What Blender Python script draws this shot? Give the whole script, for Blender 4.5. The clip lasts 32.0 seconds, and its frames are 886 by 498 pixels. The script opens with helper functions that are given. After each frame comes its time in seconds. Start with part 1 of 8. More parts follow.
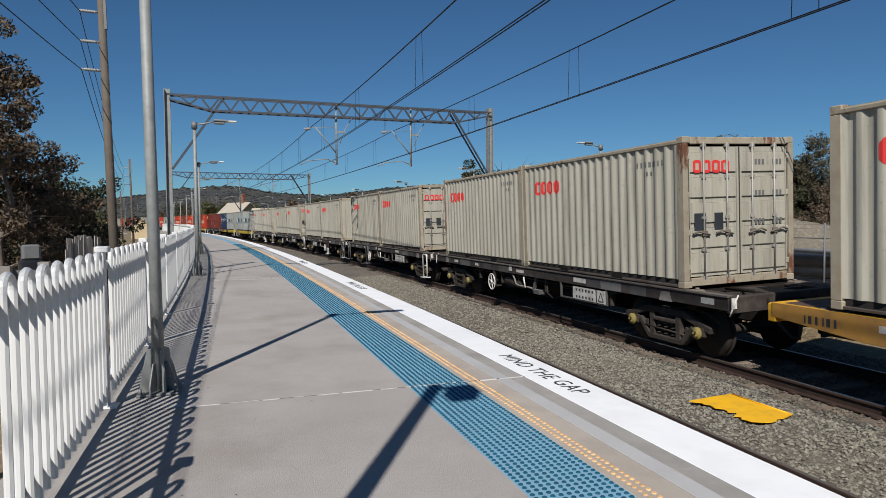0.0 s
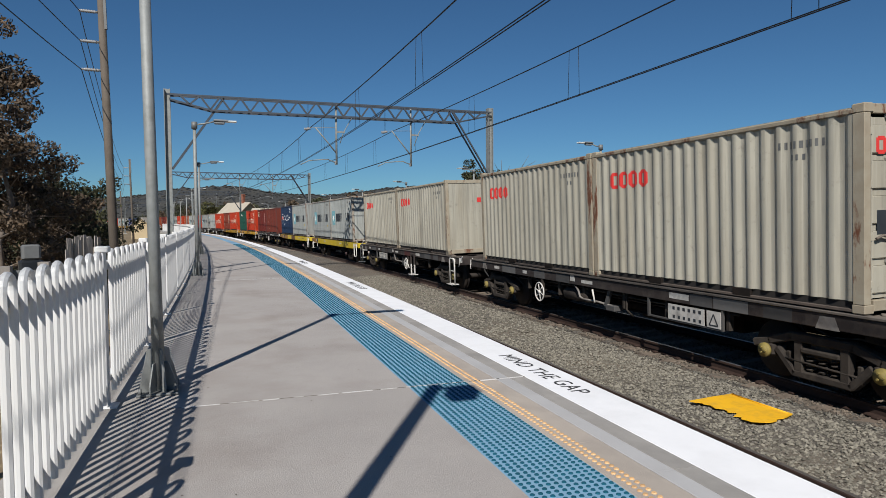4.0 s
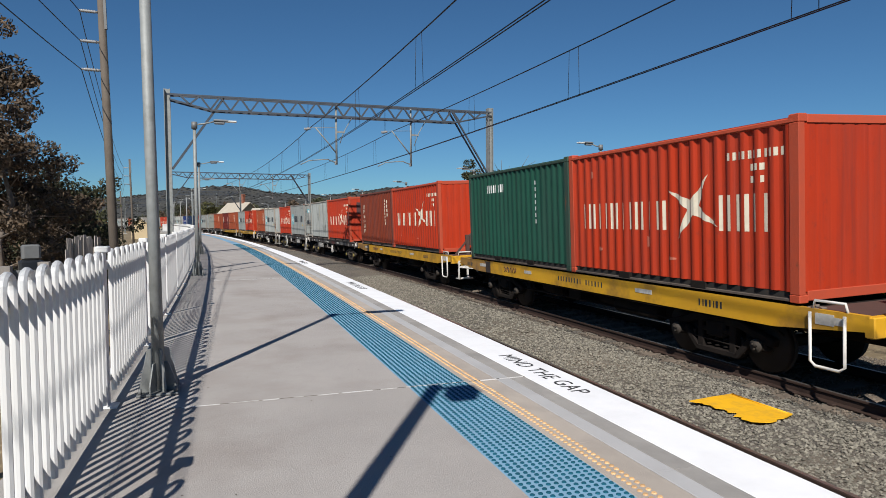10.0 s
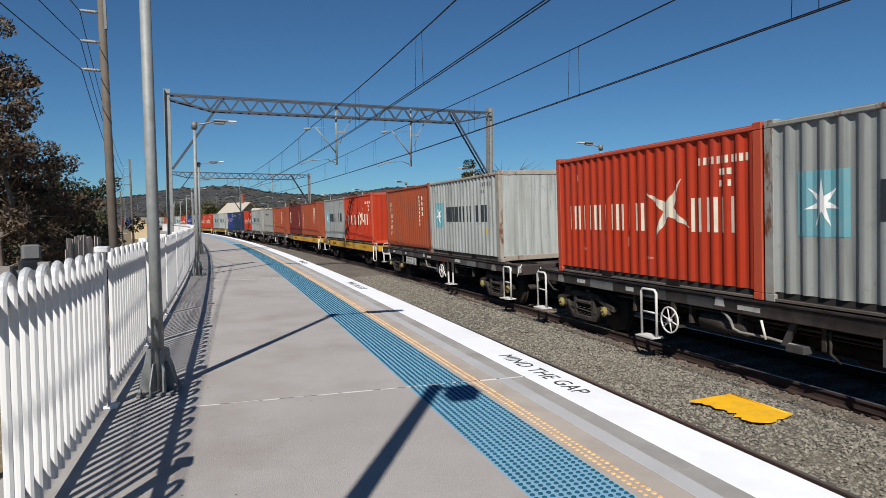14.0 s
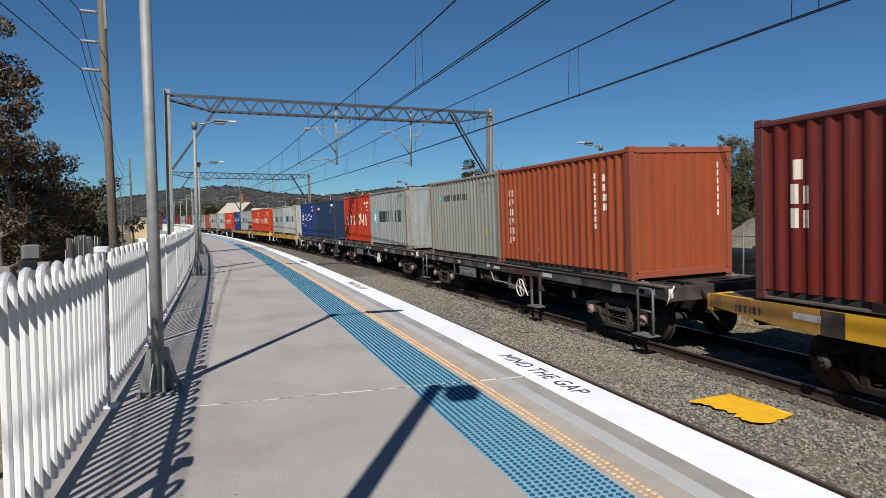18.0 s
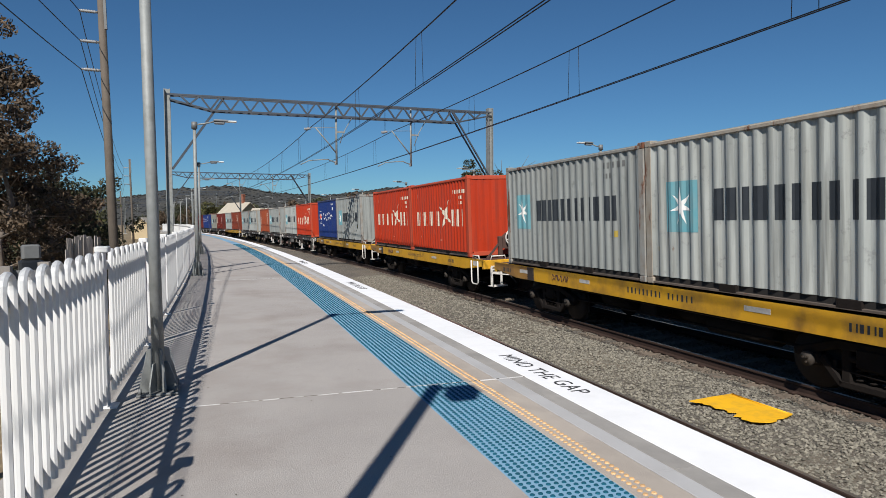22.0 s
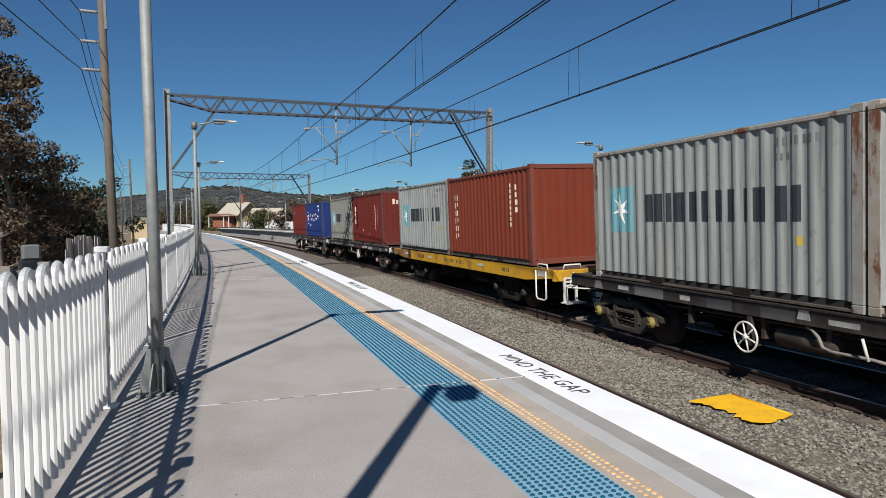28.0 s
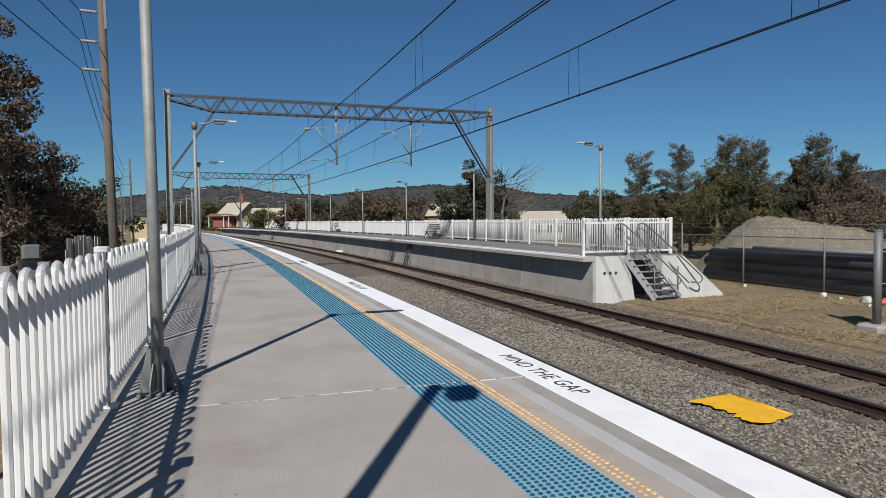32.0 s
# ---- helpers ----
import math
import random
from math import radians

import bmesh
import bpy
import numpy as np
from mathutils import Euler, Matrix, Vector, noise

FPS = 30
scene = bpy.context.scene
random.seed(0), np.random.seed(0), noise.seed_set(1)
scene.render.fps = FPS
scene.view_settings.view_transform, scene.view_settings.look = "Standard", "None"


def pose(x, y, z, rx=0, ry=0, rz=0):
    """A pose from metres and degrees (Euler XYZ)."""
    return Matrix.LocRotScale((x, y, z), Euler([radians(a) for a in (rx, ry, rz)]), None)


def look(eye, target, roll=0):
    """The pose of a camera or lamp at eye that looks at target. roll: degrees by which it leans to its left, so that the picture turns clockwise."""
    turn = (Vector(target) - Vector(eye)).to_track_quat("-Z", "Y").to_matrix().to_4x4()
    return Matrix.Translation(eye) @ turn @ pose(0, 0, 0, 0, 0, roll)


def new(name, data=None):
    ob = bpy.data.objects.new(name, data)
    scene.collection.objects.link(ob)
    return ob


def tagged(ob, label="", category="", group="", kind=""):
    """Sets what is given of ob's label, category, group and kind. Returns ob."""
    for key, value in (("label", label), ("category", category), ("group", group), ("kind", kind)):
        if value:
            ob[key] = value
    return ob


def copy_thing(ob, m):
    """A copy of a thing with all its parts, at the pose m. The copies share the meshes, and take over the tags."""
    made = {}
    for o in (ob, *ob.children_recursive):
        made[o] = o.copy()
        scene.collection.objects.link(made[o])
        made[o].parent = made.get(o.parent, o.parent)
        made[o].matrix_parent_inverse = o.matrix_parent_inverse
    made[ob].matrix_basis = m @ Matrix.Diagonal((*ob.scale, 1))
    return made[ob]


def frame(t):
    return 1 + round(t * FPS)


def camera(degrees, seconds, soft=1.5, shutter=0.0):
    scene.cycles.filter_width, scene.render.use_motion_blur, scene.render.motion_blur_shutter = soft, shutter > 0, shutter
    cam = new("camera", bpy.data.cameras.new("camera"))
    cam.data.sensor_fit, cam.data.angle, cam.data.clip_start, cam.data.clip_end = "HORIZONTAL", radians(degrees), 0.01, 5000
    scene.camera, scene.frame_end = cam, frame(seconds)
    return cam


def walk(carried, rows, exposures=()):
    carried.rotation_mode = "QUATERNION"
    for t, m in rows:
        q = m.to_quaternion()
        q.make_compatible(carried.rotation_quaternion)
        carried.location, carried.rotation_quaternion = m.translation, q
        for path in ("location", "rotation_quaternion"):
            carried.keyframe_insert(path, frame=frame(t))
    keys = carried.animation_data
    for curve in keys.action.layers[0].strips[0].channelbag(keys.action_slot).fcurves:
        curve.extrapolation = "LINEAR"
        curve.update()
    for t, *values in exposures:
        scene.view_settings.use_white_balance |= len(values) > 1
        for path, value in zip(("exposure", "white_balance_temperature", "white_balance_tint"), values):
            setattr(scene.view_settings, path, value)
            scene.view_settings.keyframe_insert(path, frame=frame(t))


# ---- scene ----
# ---------------------------------------------------------------- plan
# z = 0 is the top of the near platform, the tracks run on concentric arcs that bend to the left.
# s: metres along the train's track, off: metres to the left of its centre line.
RAD, DX = 672.0, 8.600
RAIL_Z, CANT = -0.885, 0.0322
LENGTH = 32.0
EDGE, FENCE = 5.525, 9.56          # platform edge and fence line
P2_Z = 0.37                       # top of the far platform

cam = camera(68.94, LENGTH, soft=0.75)
EYE = Vector((0.0, 0.0, 1.488))
AIM = EYE + Vector((0.30857, 0.95018, -0.04422)) * 10
walk(cam, [(0.0, look(EYE, AIM, -0.41)), (LENGTH, look(EYE, AIM, -0.41))], exposures=[(0.0, 0.12), (7.0, 0.12), (8.0, 0.24), (9.0, 0.27), (30.3, 0.27), (31.0, 0.2), (LENGTH, 0.12)])

# ---------------------------------------------------------------- daylight
SUN_TO = Vector((0.464, 0.886, 0.0)) * math.cos(radians(42.0)) + Vector((0, 0, -math.sin(radians(42.0))))
world = bpy.data.worlds.new("sky")
scene.world = world
world.use_nodes = True
wn, wl = world.node_tree.nodes, world.node_tree.links
sky = wn.new("ShaderNodeTexSky")
sky.sky_type, sky.sun_disc = "NISHITA", False
sky.sun_elevation = radians(42.0)
sky.sun_rotation = math.atan2(-SUN_TO.x, -SUN_TO.y)
sky.altitude, sky.air_density, sky.dust_density, sky.ozone_density = 300, 0.85, 0.15, 2.6
wn["Background"].inputs["Strength"].default_value = 0.048
clear = wn.new("ShaderNodeVectorMath")          # clear, dry winter air deepens the blue
clear.operation = "MULTIPLY"
clear.inputs[1].default_value = (0.56, 0.94, 1.185)
wl.new(sky.outputs[0], clear.inputs[0])
wl.new(clear.outputs[0], wn["Background"].inputs["Color"])
sun = new("sun", bpy.data.lights.new("sun", "SUN"))
sun.data.energy, sun.data.angle, sun.data.color = 5.0, radians(0.53), (1.0, 0.965, 0.91)
sun.matrix_world = look((0, 0, 60), Vector((0, 0, 60)) + SUN_TO)

# ---------------------------------------------------------------- tools
def arc(s, off, z=0.0):
    a = s / RAD
    return Vector((DX - RAD + (RAD - off) * math.cos(a), (RAD - off) * math.sin(a), z))


def arc_pose(s, off, z=0.0, turn=0.0):
    """x to the right of the track, y along it."""
    return Matrix.Translation(arc(s, off, z)) @ pose(0, 0, 0, 0, 0, math.degrees(s / RAD) + turn)


class Build:
    """Collects vertices and faces of one mesh."""

    def __init__(self):
        self.v, self.f, self.smooth = [], [], []

    def add(self, verts, faces, smooth=False, m=None):
        n = len(self.v)
        self.v += [tuple(m @ Vector(q)) for q in verts] if m else [tuple(q) for q in verts]
        self.f += [tuple(n + i for i in f) for f in faces]
        self.smooth += [smooth] * len(faces)
        return self

    def box(self, x0, x1, y0, y1, z0, z1, m=None, bevel=0.0):
        b = min(bevel, (x1 - x0) * 0.45, (y1 - y0) * 0.45, (z1 - z0) * 0.45)
        if b <= 0:
            v = [(x, y, z) for z in (z0, z1) for y in (y0, y1) for x in (x0, x1)]
            return self.add(v, [(0, 2, 3, 1), (4, 5, 7, 6), (0, 1, 5, 4), (2, 6, 7, 3), (0, 4, 6, 2), (1, 3, 7, 5)], m=m)
        v = []
        for z, i in ((z0, b), (z0 + b, 0), (z1 - b, 0), (z1, b)):
            a0, a1, c0, c1 = x0 + i, x1 - i, y0 + i, y1 - i
            v += [(a0, c0 + b, z), (a0 + b, c0, z), (a1 - b, c0, z), (a1, c0 + b, z), (a1, c1 - b, z), (a1 - b, c1, z), (a0 + b, c1, z), (a0, c1 - b, z)]
        f = [tuple(range(7, -1, -1)), tuple(range(24, 32))]
        for k in range(3):
            f += [(8 * k + i, 8 * k + (i + 1) % 8, 8 * k + 8 + (i + 1) % 8, 8 * k + 8 + i) for i in range(8)]
        return self.add(v, f, m=m)

    def tube(self, points, radius, sides=8, closed=False, caps=True, radii=None, smooth=True):
        pts = [Vector(q) for q in points]
        n = len(pts)
        v, up = [], None
        for i, q in enumerate(pts):
            a = pts[(i - 1) % n] if closed or i else pts[0]
            c = pts[(i + 1) % n] if closed or i < n - 1 else pts[-1]
            d = (c - a).normalized()
            if up is None:
                up = d.orthogonal().normalized()
            up = (up - d * up.dot(d)).normalized()
            w = d.cross(up)
            r = radii[i] if radii else radius
            v += [q + (up * math.cos(t) + w * math.sin(t)) * r for t in (2 * math.pi * k / sides for k in range(sides))]
        f = []
        for i in range(n if closed else n - 1):
            j = (i + 1) % n
            f += [(i * sides + k, i * sides + (k + 1) % sides, j * sides + (k + 1) % sides, j * sides + k) for k in range(sides)]
        self.add(v, f, smooth)
        if caps and not closed:
            b = len(self.v) - n * sides
            self.f += [tuple(b + k for k in range(sides - 1, -1, -1)), tuple(b + (n - 1) * sides + k for k in range(sides))]
            self.smooth += [False, False]
        return self

    def disc(self, x0, x1, y, z, radius, sides=20, inner=0.0):
        """A round plate with its axle along x."""
        ring = [(math.cos(2 * math.pi * k / sides), math.sin(2 * math.pi * k / sides)) for k in range(sides)]
        v = [(x, y + radius * c, z + radius * s_) for x in (x0, x1) for c, s_ in ring]
        f = [(k, (k + 1) % sides, sides + (k + 1) % sides, sides + k) for k in range(sides)]
        if inner:
            v += [(x, y + inner * c, z + inner * s_) for x in (x0, x1) for c, s_ in ring]
            for k in range(sides):
                j = (k + 1) % sides
                f += [(k, 2 * sides + k, 2 * sides + j, j), (sides + k, sides + j, 3 * sides + j, 3 * sides + k), (2 * sides + k, 3 * sides + k, 3 * sides + j, 2 * sides + j)]
        else:
            f += [tuple(range(sides - 1, -1, -1)), tuple(range(sides, 2 * sides))]
        return self.add(v, f, sides > 12 and not inner)

    def sweep(self, profile, stations, closed=True, caps=True):
        """A profile of (off, z) carried along the arc through the stations s."""
        n = len(profile)
        v = [arc(s, o, z) for s in stations for o, z in profile]
        f = []
        for i in range(len(stations) - 1):
            for k in range(n if closed else n - 1):
                j = (k + 1) % n
                f.append((i * n + k, (i + 1) * n + k, (i + 1) * n + j, i * n + j))
        if caps and closed:
            f += [tuple(range(n - 1, -1, -1))[::-1], tuple((len(stations) - 1) * n + k for k in range(n))[::-1]]
        return self.add(v, f)

    def mesh(self, name, material):
        me = bpy.data.meshes.new(name)
        me.from_pydata(self.v, [], self.f)
        me.polygons.foreach_set("use_smooth", self.smooth)
        me.materials.append(material)
        me.validate()
        bm = bmesh.new()
        bm.from_mesh(me)
        bmesh.ops.recalc_face_normals(bm, faces=bm.faces)
        bm.to_mesh(me)
        bm.free()
        return me


def beam_between(b, p0, p1, w, h):
    """A square bar from p0 to p1 in the local plane y = const."""
    p0, p1 = Vector(p0), Vector(p1)
    d = (p1 - p0)
    m = Matrix.Translation(p0) @ d.to_track_quat("X", "Z").to_matrix().to_4x4()
    return b.box(0, d.length, -w / 2, w / 2, -h / 2, h / 2, m=m)


def thing(name, m, label, category, group="", kind=""):
    ob = new(name)
    ob.empty_display_size = 0.2
    ob.matrix_world = m
    return tagged(ob, label, category, group, kind)


def part(name, built, material, parent, label="", at=None):
    """Links a mesh (or a Build) as one mesh object under a thing or a part."""
    me = built.mesh(name, material) if isinstance(built, Build) else built
    ob = new(name, me)
    ob.parent = parent
    if at:
        ob.matrix_basis = at
    if name in ("number_marking", "scrawl", "lettering", "flag_field"):
        return tagged(ob, label, kind="stuff")
    return tagged(ob, label)


def solid(name, built, material, label, category, group="", kind="", at=None):
    """A top-level mesh."""
    ob = new(name, built.mesh(name, material) if isinstance(built, Build) else built)
    if at:
        ob.matrix_basis = at
    return tagged(ob, label, category, group, kind)


def steps(a, b, d):
    n = max(1, round((b - a) / d))
    return [a + (b - a) * i / n for i in range(n + 1)]


# ---------------------------------------------------------------- materials
def material(name, colour, second=None, rough=0.7, metal=0.0, scale=3.0, mix=0.5, bump=0.0, bump_scale=40.0, stain=None, stain_amount=0.0,
             stain_scale=1.2, vary=0.0, streak=False, detail=6.0, coords="Object", fine=None, fine_scale=120.0, island=0.0, rust=None, rust_from=0.62, specular=0.4, grime=0.0):
    """Two scales of colour, optional stains, rust, streaks, relief and variation from object to object."""
    mat = bpy.data.materials.new(name)
    mat.use_nodes = True
    n, l = mat.node_tree.nodes, mat.node_tree.links
    bsdf = n["Principled BSDF"]
    bsdf.inputs["Roughness"].default_value, bsdf.inputs["Metallic"].default_value = rough, metal
    bsdf.inputs["Specular IOR Level"].default_value = specular
    tex = n.new("ShaderNodeTexCoord")
    info = n.new("ShaderNodeObjectInfo")
    place = n.new("ShaderNodeMapping")
    l.new(tex.outputs[coords], place.inputs["Vector"])
    shift = n.new("ShaderNodeVectorMath")
    shift.operation = "SCALE"
    shift.inputs[0].default_value = (17.3, 31.7, 11.9)
    l.new(info.outputs["Random"], shift.inputs["Scale"])
    l.new(shift.outputs[0], place.inputs["Location"])

    def noise_at(sc, stretch=None, det=detail, rough_=0.6):
        t = n.new("ShaderNodeTexNoise")
        t.inputs["Scale"].default_value, t.inputs["Detail"].default_value, t.inputs["Roughness"].default_value = sc, det, rough_
        if stretch:
            mp = n.new("ShaderNodeMapping")
            mp.inputs["Scale"].default_value = stretch
            l.new(place.outputs[0], mp.inputs[0])
            l.new(mp.outputs[0], t.inputs["Vector"])
        else:
            l.new(place.outputs[0], t.inputs["Vector"])
        return t.outputs["Fac"]

    def ramp(src, a, b):
        r = n.new("ShaderNodeMapRange")
        r.inputs["From Min"].default_value, r.inputs["From Max"].default_value = a, b
        l.new(src, r.inputs["Value"])
        return r.outputs[0]

    def blend(a, b, fac, mode="MIX"):
        m = n.new("ShaderNodeMix")
        m.data_type, m.blend_type = "RGBA", mode
        if isinstance(fac, float):
            m.inputs[0].default_value = fac
        else:
            l.new(fac, m.inputs[0])
        for sock, val in ((m.inputs[6], a), (m.inputs[7], b)):
            if isinstance(val, tuple):
                sock.default_value = (*val[:3], 1)
            else:
                l.new(val, sock)
        return m.outputs[2]

    second = second or tuple(c * 0.75 for c in colour)
    col = blend(colour, second, ramp(noise_at(scale), 0.5 - mix * 0.5, 0.5 + mix * 0.5 + 0.2))
    if fine:
        col = blend(col, fine, ramp(noise_at(fine_scale, det=3.0), 0.5, 0.75))
    if stain:
        st = ramp(noise_at(stain_scale, (1, 1, 0.12) if streak else None), 0.48, 0.75)
        k = n.new("ShaderNodeMath")
        k.operation = "MULTIPLY"
        k.inputs[1].default_value = stain_amount
        l.new(st, k.inputs[0])
        col = blend(col, stain, k.outputs[0])
    if grime:                       # thin dirty runs down the sheet and scattered scuffs
        for src_, lo, hi, amount, tone in ((noise_at(7.0, (1, 1, 0.05), 5.0), 0.50, 0.72, grime, 0.35), (noise_at(5.0, None, 10.0, 0.75), 0.57, 0.68, grime * 0.7, 0.35),
                                           (noise_at(0.7, (1, 1, 0.5), 3.0), 0.46, 0.70, grime * 0.55, 0.62), (noise_at(16.0, (1, 1, 0.03), 3.0), 0.52, 0.72, grime * 0.35, 1.3)):
            gm = n.new("ShaderNodeMath")
            gm.operation = "MULTIPLY"
            gm.inputs[1].default_value = amount
            l.new(ramp(src_, lo, hi), gm.inputs[0])
            col = blend(col, tuple(c * tone + 0.02 for c in colour), gm.outputs[0])
    if rust:
        rs = ramp(noise_at(2.3, (1, 1, 0.35) if streak else None, 9.0, 0.72), rust_from, rust_from + 0.06)
        col = blend(col, rust, rs)
    if vary:
        hsv = n.new("ShaderNodeHueSaturation")
        l.new(col, hsv.inputs["Color"])
        r = n.new("ShaderNodeMapRange")
        r.inputs["To Min"].default_value, r.inputs["To Max"].default_value = 1 - vary, 1 + vary
        l.new(info.outputs["Random"], r.inputs["Value"])
        l.new(r.outputs[0], hsv.inputs["Value"])
        col = hsv.outputs[0]
    if island:
        geo = n.new("ShaderNodeNewGeometry")
        hsv = n.new("ShaderNodeHueSaturation")
        l.new(col, hsv.inputs["Color"])
        r = n.new("ShaderNodeMapRange")
        r.inputs["To Min"].default_value, r.inputs["To Max"].default_value = 1 - island, 1 + island
        l.new(geo.outputs["Random Per Island"], r.inputs["Value"])
        l.new(r.outputs[0], hsv.inputs["Value"])
        col = hsv.outputs[0]
    l.new(col, bsdf.inputs["Base Color"])
    if bump:
        b = n.new("ShaderNodeBump")
        b.inputs["Strength"].default_value, b.inputs["Distance"].default_value = min(1.0, bump), 0.02
        l.new(noise_at(bump_scale, det=4.0), b.inputs["Height"])
        l.new(b.outputs[0], bsdf.inputs["Normal"])
    return mat


RUST = (0.13, 0.05, 0.025)
CONCRETE = material("concrete", (0.365, 0.337, 0.315), (0.265, 0.243, 0.228), rough=0.9, scale=1.1, bump=0.35, bump_scale=150, stain=(0.205, 0.168, 0.145), stain_amount=0.6, stain_scale=0.7, fine=(0.41, 0.38, 0.355), fine_scale=260, vary=0.03)
CONCRETE_OLD = material("weathered_concrete", (0.36, 0.34, 0.31), (0.27, 0.25, 0.23), rough=0.92, scale=1.6, bump=0.4, bump_scale=90, stain=(0.14, 0.13, 0.12), stain_amount=0.5, stain_scale=0.9, vary=0.08)
KERB = material("kerb_concrete", (0.37, 0.345, 0.32), (0.29, 0.27, 0.25), rough=0.92, scale=2.2, bump=0.4, bump_scale=110, stain=(0.12, 0.11, 0.1), stain_amount=0.5)
GREY_STRIP = material("grey_paving", (0.345, 0.325, 0.30), (0.26, 0.245, 0.23), rough=0.9, scale=2.4, bump=0.3, bump_scale=120, stain=(0.17, 0.16, 0.15), stain_amount=0.5, vary=0.06)
GREY_WARM = material("sanded_paving", (0.40, 0.35, 0.30), (0.33, 0.285, 0.25), rough=0.9, scale=2.4, bump=0.3, bump_scale=120, stain=(0.22, 0.2, 0.18), stain_amount=0.4, vary=0.05)
GREY_LIGHT = material("pale_strip", (0.41, 0.405, 0.405), (0.35, 0.34, 0.335), rough=0.85, scale=3, bump=0.2, bump_scale=160, stain=(0.25, 0.24, 0.23), stain_amount=0.3)
FILLER = material("pale_joint_filler", (0.62, 0.61, 0.60), (0.40, 0.38, 0.36), rough=0.85, scale=7.0)
WHITE_EDGE = material("white_edge_paint", (0.80, 0.80, 0.81), (0.72, 0.72, 0.73), rough=0.75, scale=2.0, bump=0.15, bump_scale=150, stain=(0.45, 0.44, 0.43), stain_amount=0.25, stain_scale=2.2, vary=0.02)
BLUE_TILE = material("blue_tactile", (0.20, 0.335, 0.46), (0.155, 0.285, 0.405), rough=0.7, scale=3.0, stain=(0.2, 0.28, 0.33), stain_amount=0.4, stain_scale=1.5, fine=(0.14, 0.33, 0.47), fine_scale=300)
BLUE_STUD = material("blue_stud", (0.011, 0.088, 0.13), (0.01, 0.074, 0.112), rough=0.8, scale=3.0, island=0.15, specular=0.1)
ORANGE_STUD = material("orange_stud", (0.60, 0.37, 0.18), (0.50, 0.30, 0.14), rough=0.6, scale=3.0, island=0.15)
ORANGE_FADED = material("faded_orange_band", (0.46, 0.345, 0.25), (0.40, 0.30, 0.21), rough=0.8, scale=3.0, stain=(0.36, 0.32, 0.28), stain_amount=0.4, stain_scale=2.0)
BLACK_PAINT = material("black_paint", (0.035, 0.035, 0.035), (0.05, 0.05, 0.05), rough=0.7)
WHITE_STEEL = material("white_powder_coat", (0.665, 0.66, 0.645), (0.61, 0.605, 0.59), rough=0.45, scale=2.5, stain=(0.6, 0.58, 0.54), stain_amount=0.2, stain_scale=3.0)
GALV = material("galvanised_steel", (0.27, 0.28, 0.272), (0.185, 0.193, 0.188), rough=0.6, metal=0.2, scale=9.0, mix=0.3, bump=0.12, bump_scale=60, stain=(0.16, 0.16, 0.145), stain_amount=0.6, stain_scale=6.0)
GALV_DARK = material("weathered_galvanised", (0.17, 0.175, 0.175), (0.12, 0.125, 0.125), rough=0.6, metal=0.3, scale=6.0, stain=(0.14, 0.13, 0.12), stain_amount=0.5)
WIRE = material("copper_wire", (0.022, 0.021, 0.02), (0.014, 0.014, 0.014), rough=0.5, metal=0.4)
DECK = material("grey_asphalt_deck", (0.185, 0.178, 0.17), (0.13, 0.125, 0.12), rough=0.95, scale=2.0, bump=0.4, bump_scale=140, stain=(0.26, 0.25, 0.24), stain_amount=0.4, stain_scale=0.8)
RUBBER = material("black_rubber", (0.02, 0.02, 0.02), (0.03, 0.028, 0.026), rough=0.8, scale=8)
FOULED = material("fouled_ballast_stone", (0.150, 0.122, 0.095), (0.080, 0.064, 0.050), rough=0.95, scale=20, bump=0.3, bump_scale=160, island=0.42)
RAIL = material("rail_steel", (0.052, 0.030, 0.0225), (0.026, 0.016, 0.0125), rough=0.75, metal=0.2, scale=9.0, bump=0.2, bump_scale=80)
RAIL_TOP = material("worn_rail_head", (0.36, 0.33, 0.31), (0.25, 0.22, 0.2), rough=0.35, metal=0.8, scale=12.0)
SLEEPER = material("weathered_sleeper", (0.19, 0.15, 0.115), (0.115, 0.09, 0.07), rough=0.95, scale=5, bump=0.4, bump_scale=70, stain=(0.12, 0.09, 0.07), stain_amount=0.6, vary=0.12)
BALLAST = material("ballast_bed", (0.10, 0.086, 0.07), (0.055, 0.048, 0.04), rough=0.95, scale=26, mix=0.3, bump=1.0, bump_scale=34, stain=(0.24, 0.19, 0.13), stain_amount=0.4, stain_scale=0.5, fine=(0.27, 0.25, 0.22), fine_scale=48)
STONE = material("ballast_stone", (0.215, 0.197, 0.158), (0.12, 0.109, 0.09), rough=0.92, scale=20, bump=0.3, bump_scale=160, island=0.42)

DRY_GROUND = material("dry_ground", (0.20, 0.145, 0.085), (0.115, 0.088, 0.052), rough=0.97, scale=0.5, bump=0.7, bump_scale=9, stain=(0.10, 0.085, 0.05), stain_amount=0.7, stain_scale=0.22, fine=(0.36, 0.285, 0.165), fine_scale=7, coords="Object")
GRASS = material("dry_grass_blades", (0.33, 0.25, 0.13), (0.19, 0.15, 0.08), rough=0.9, scale=0.8, island=0.3)


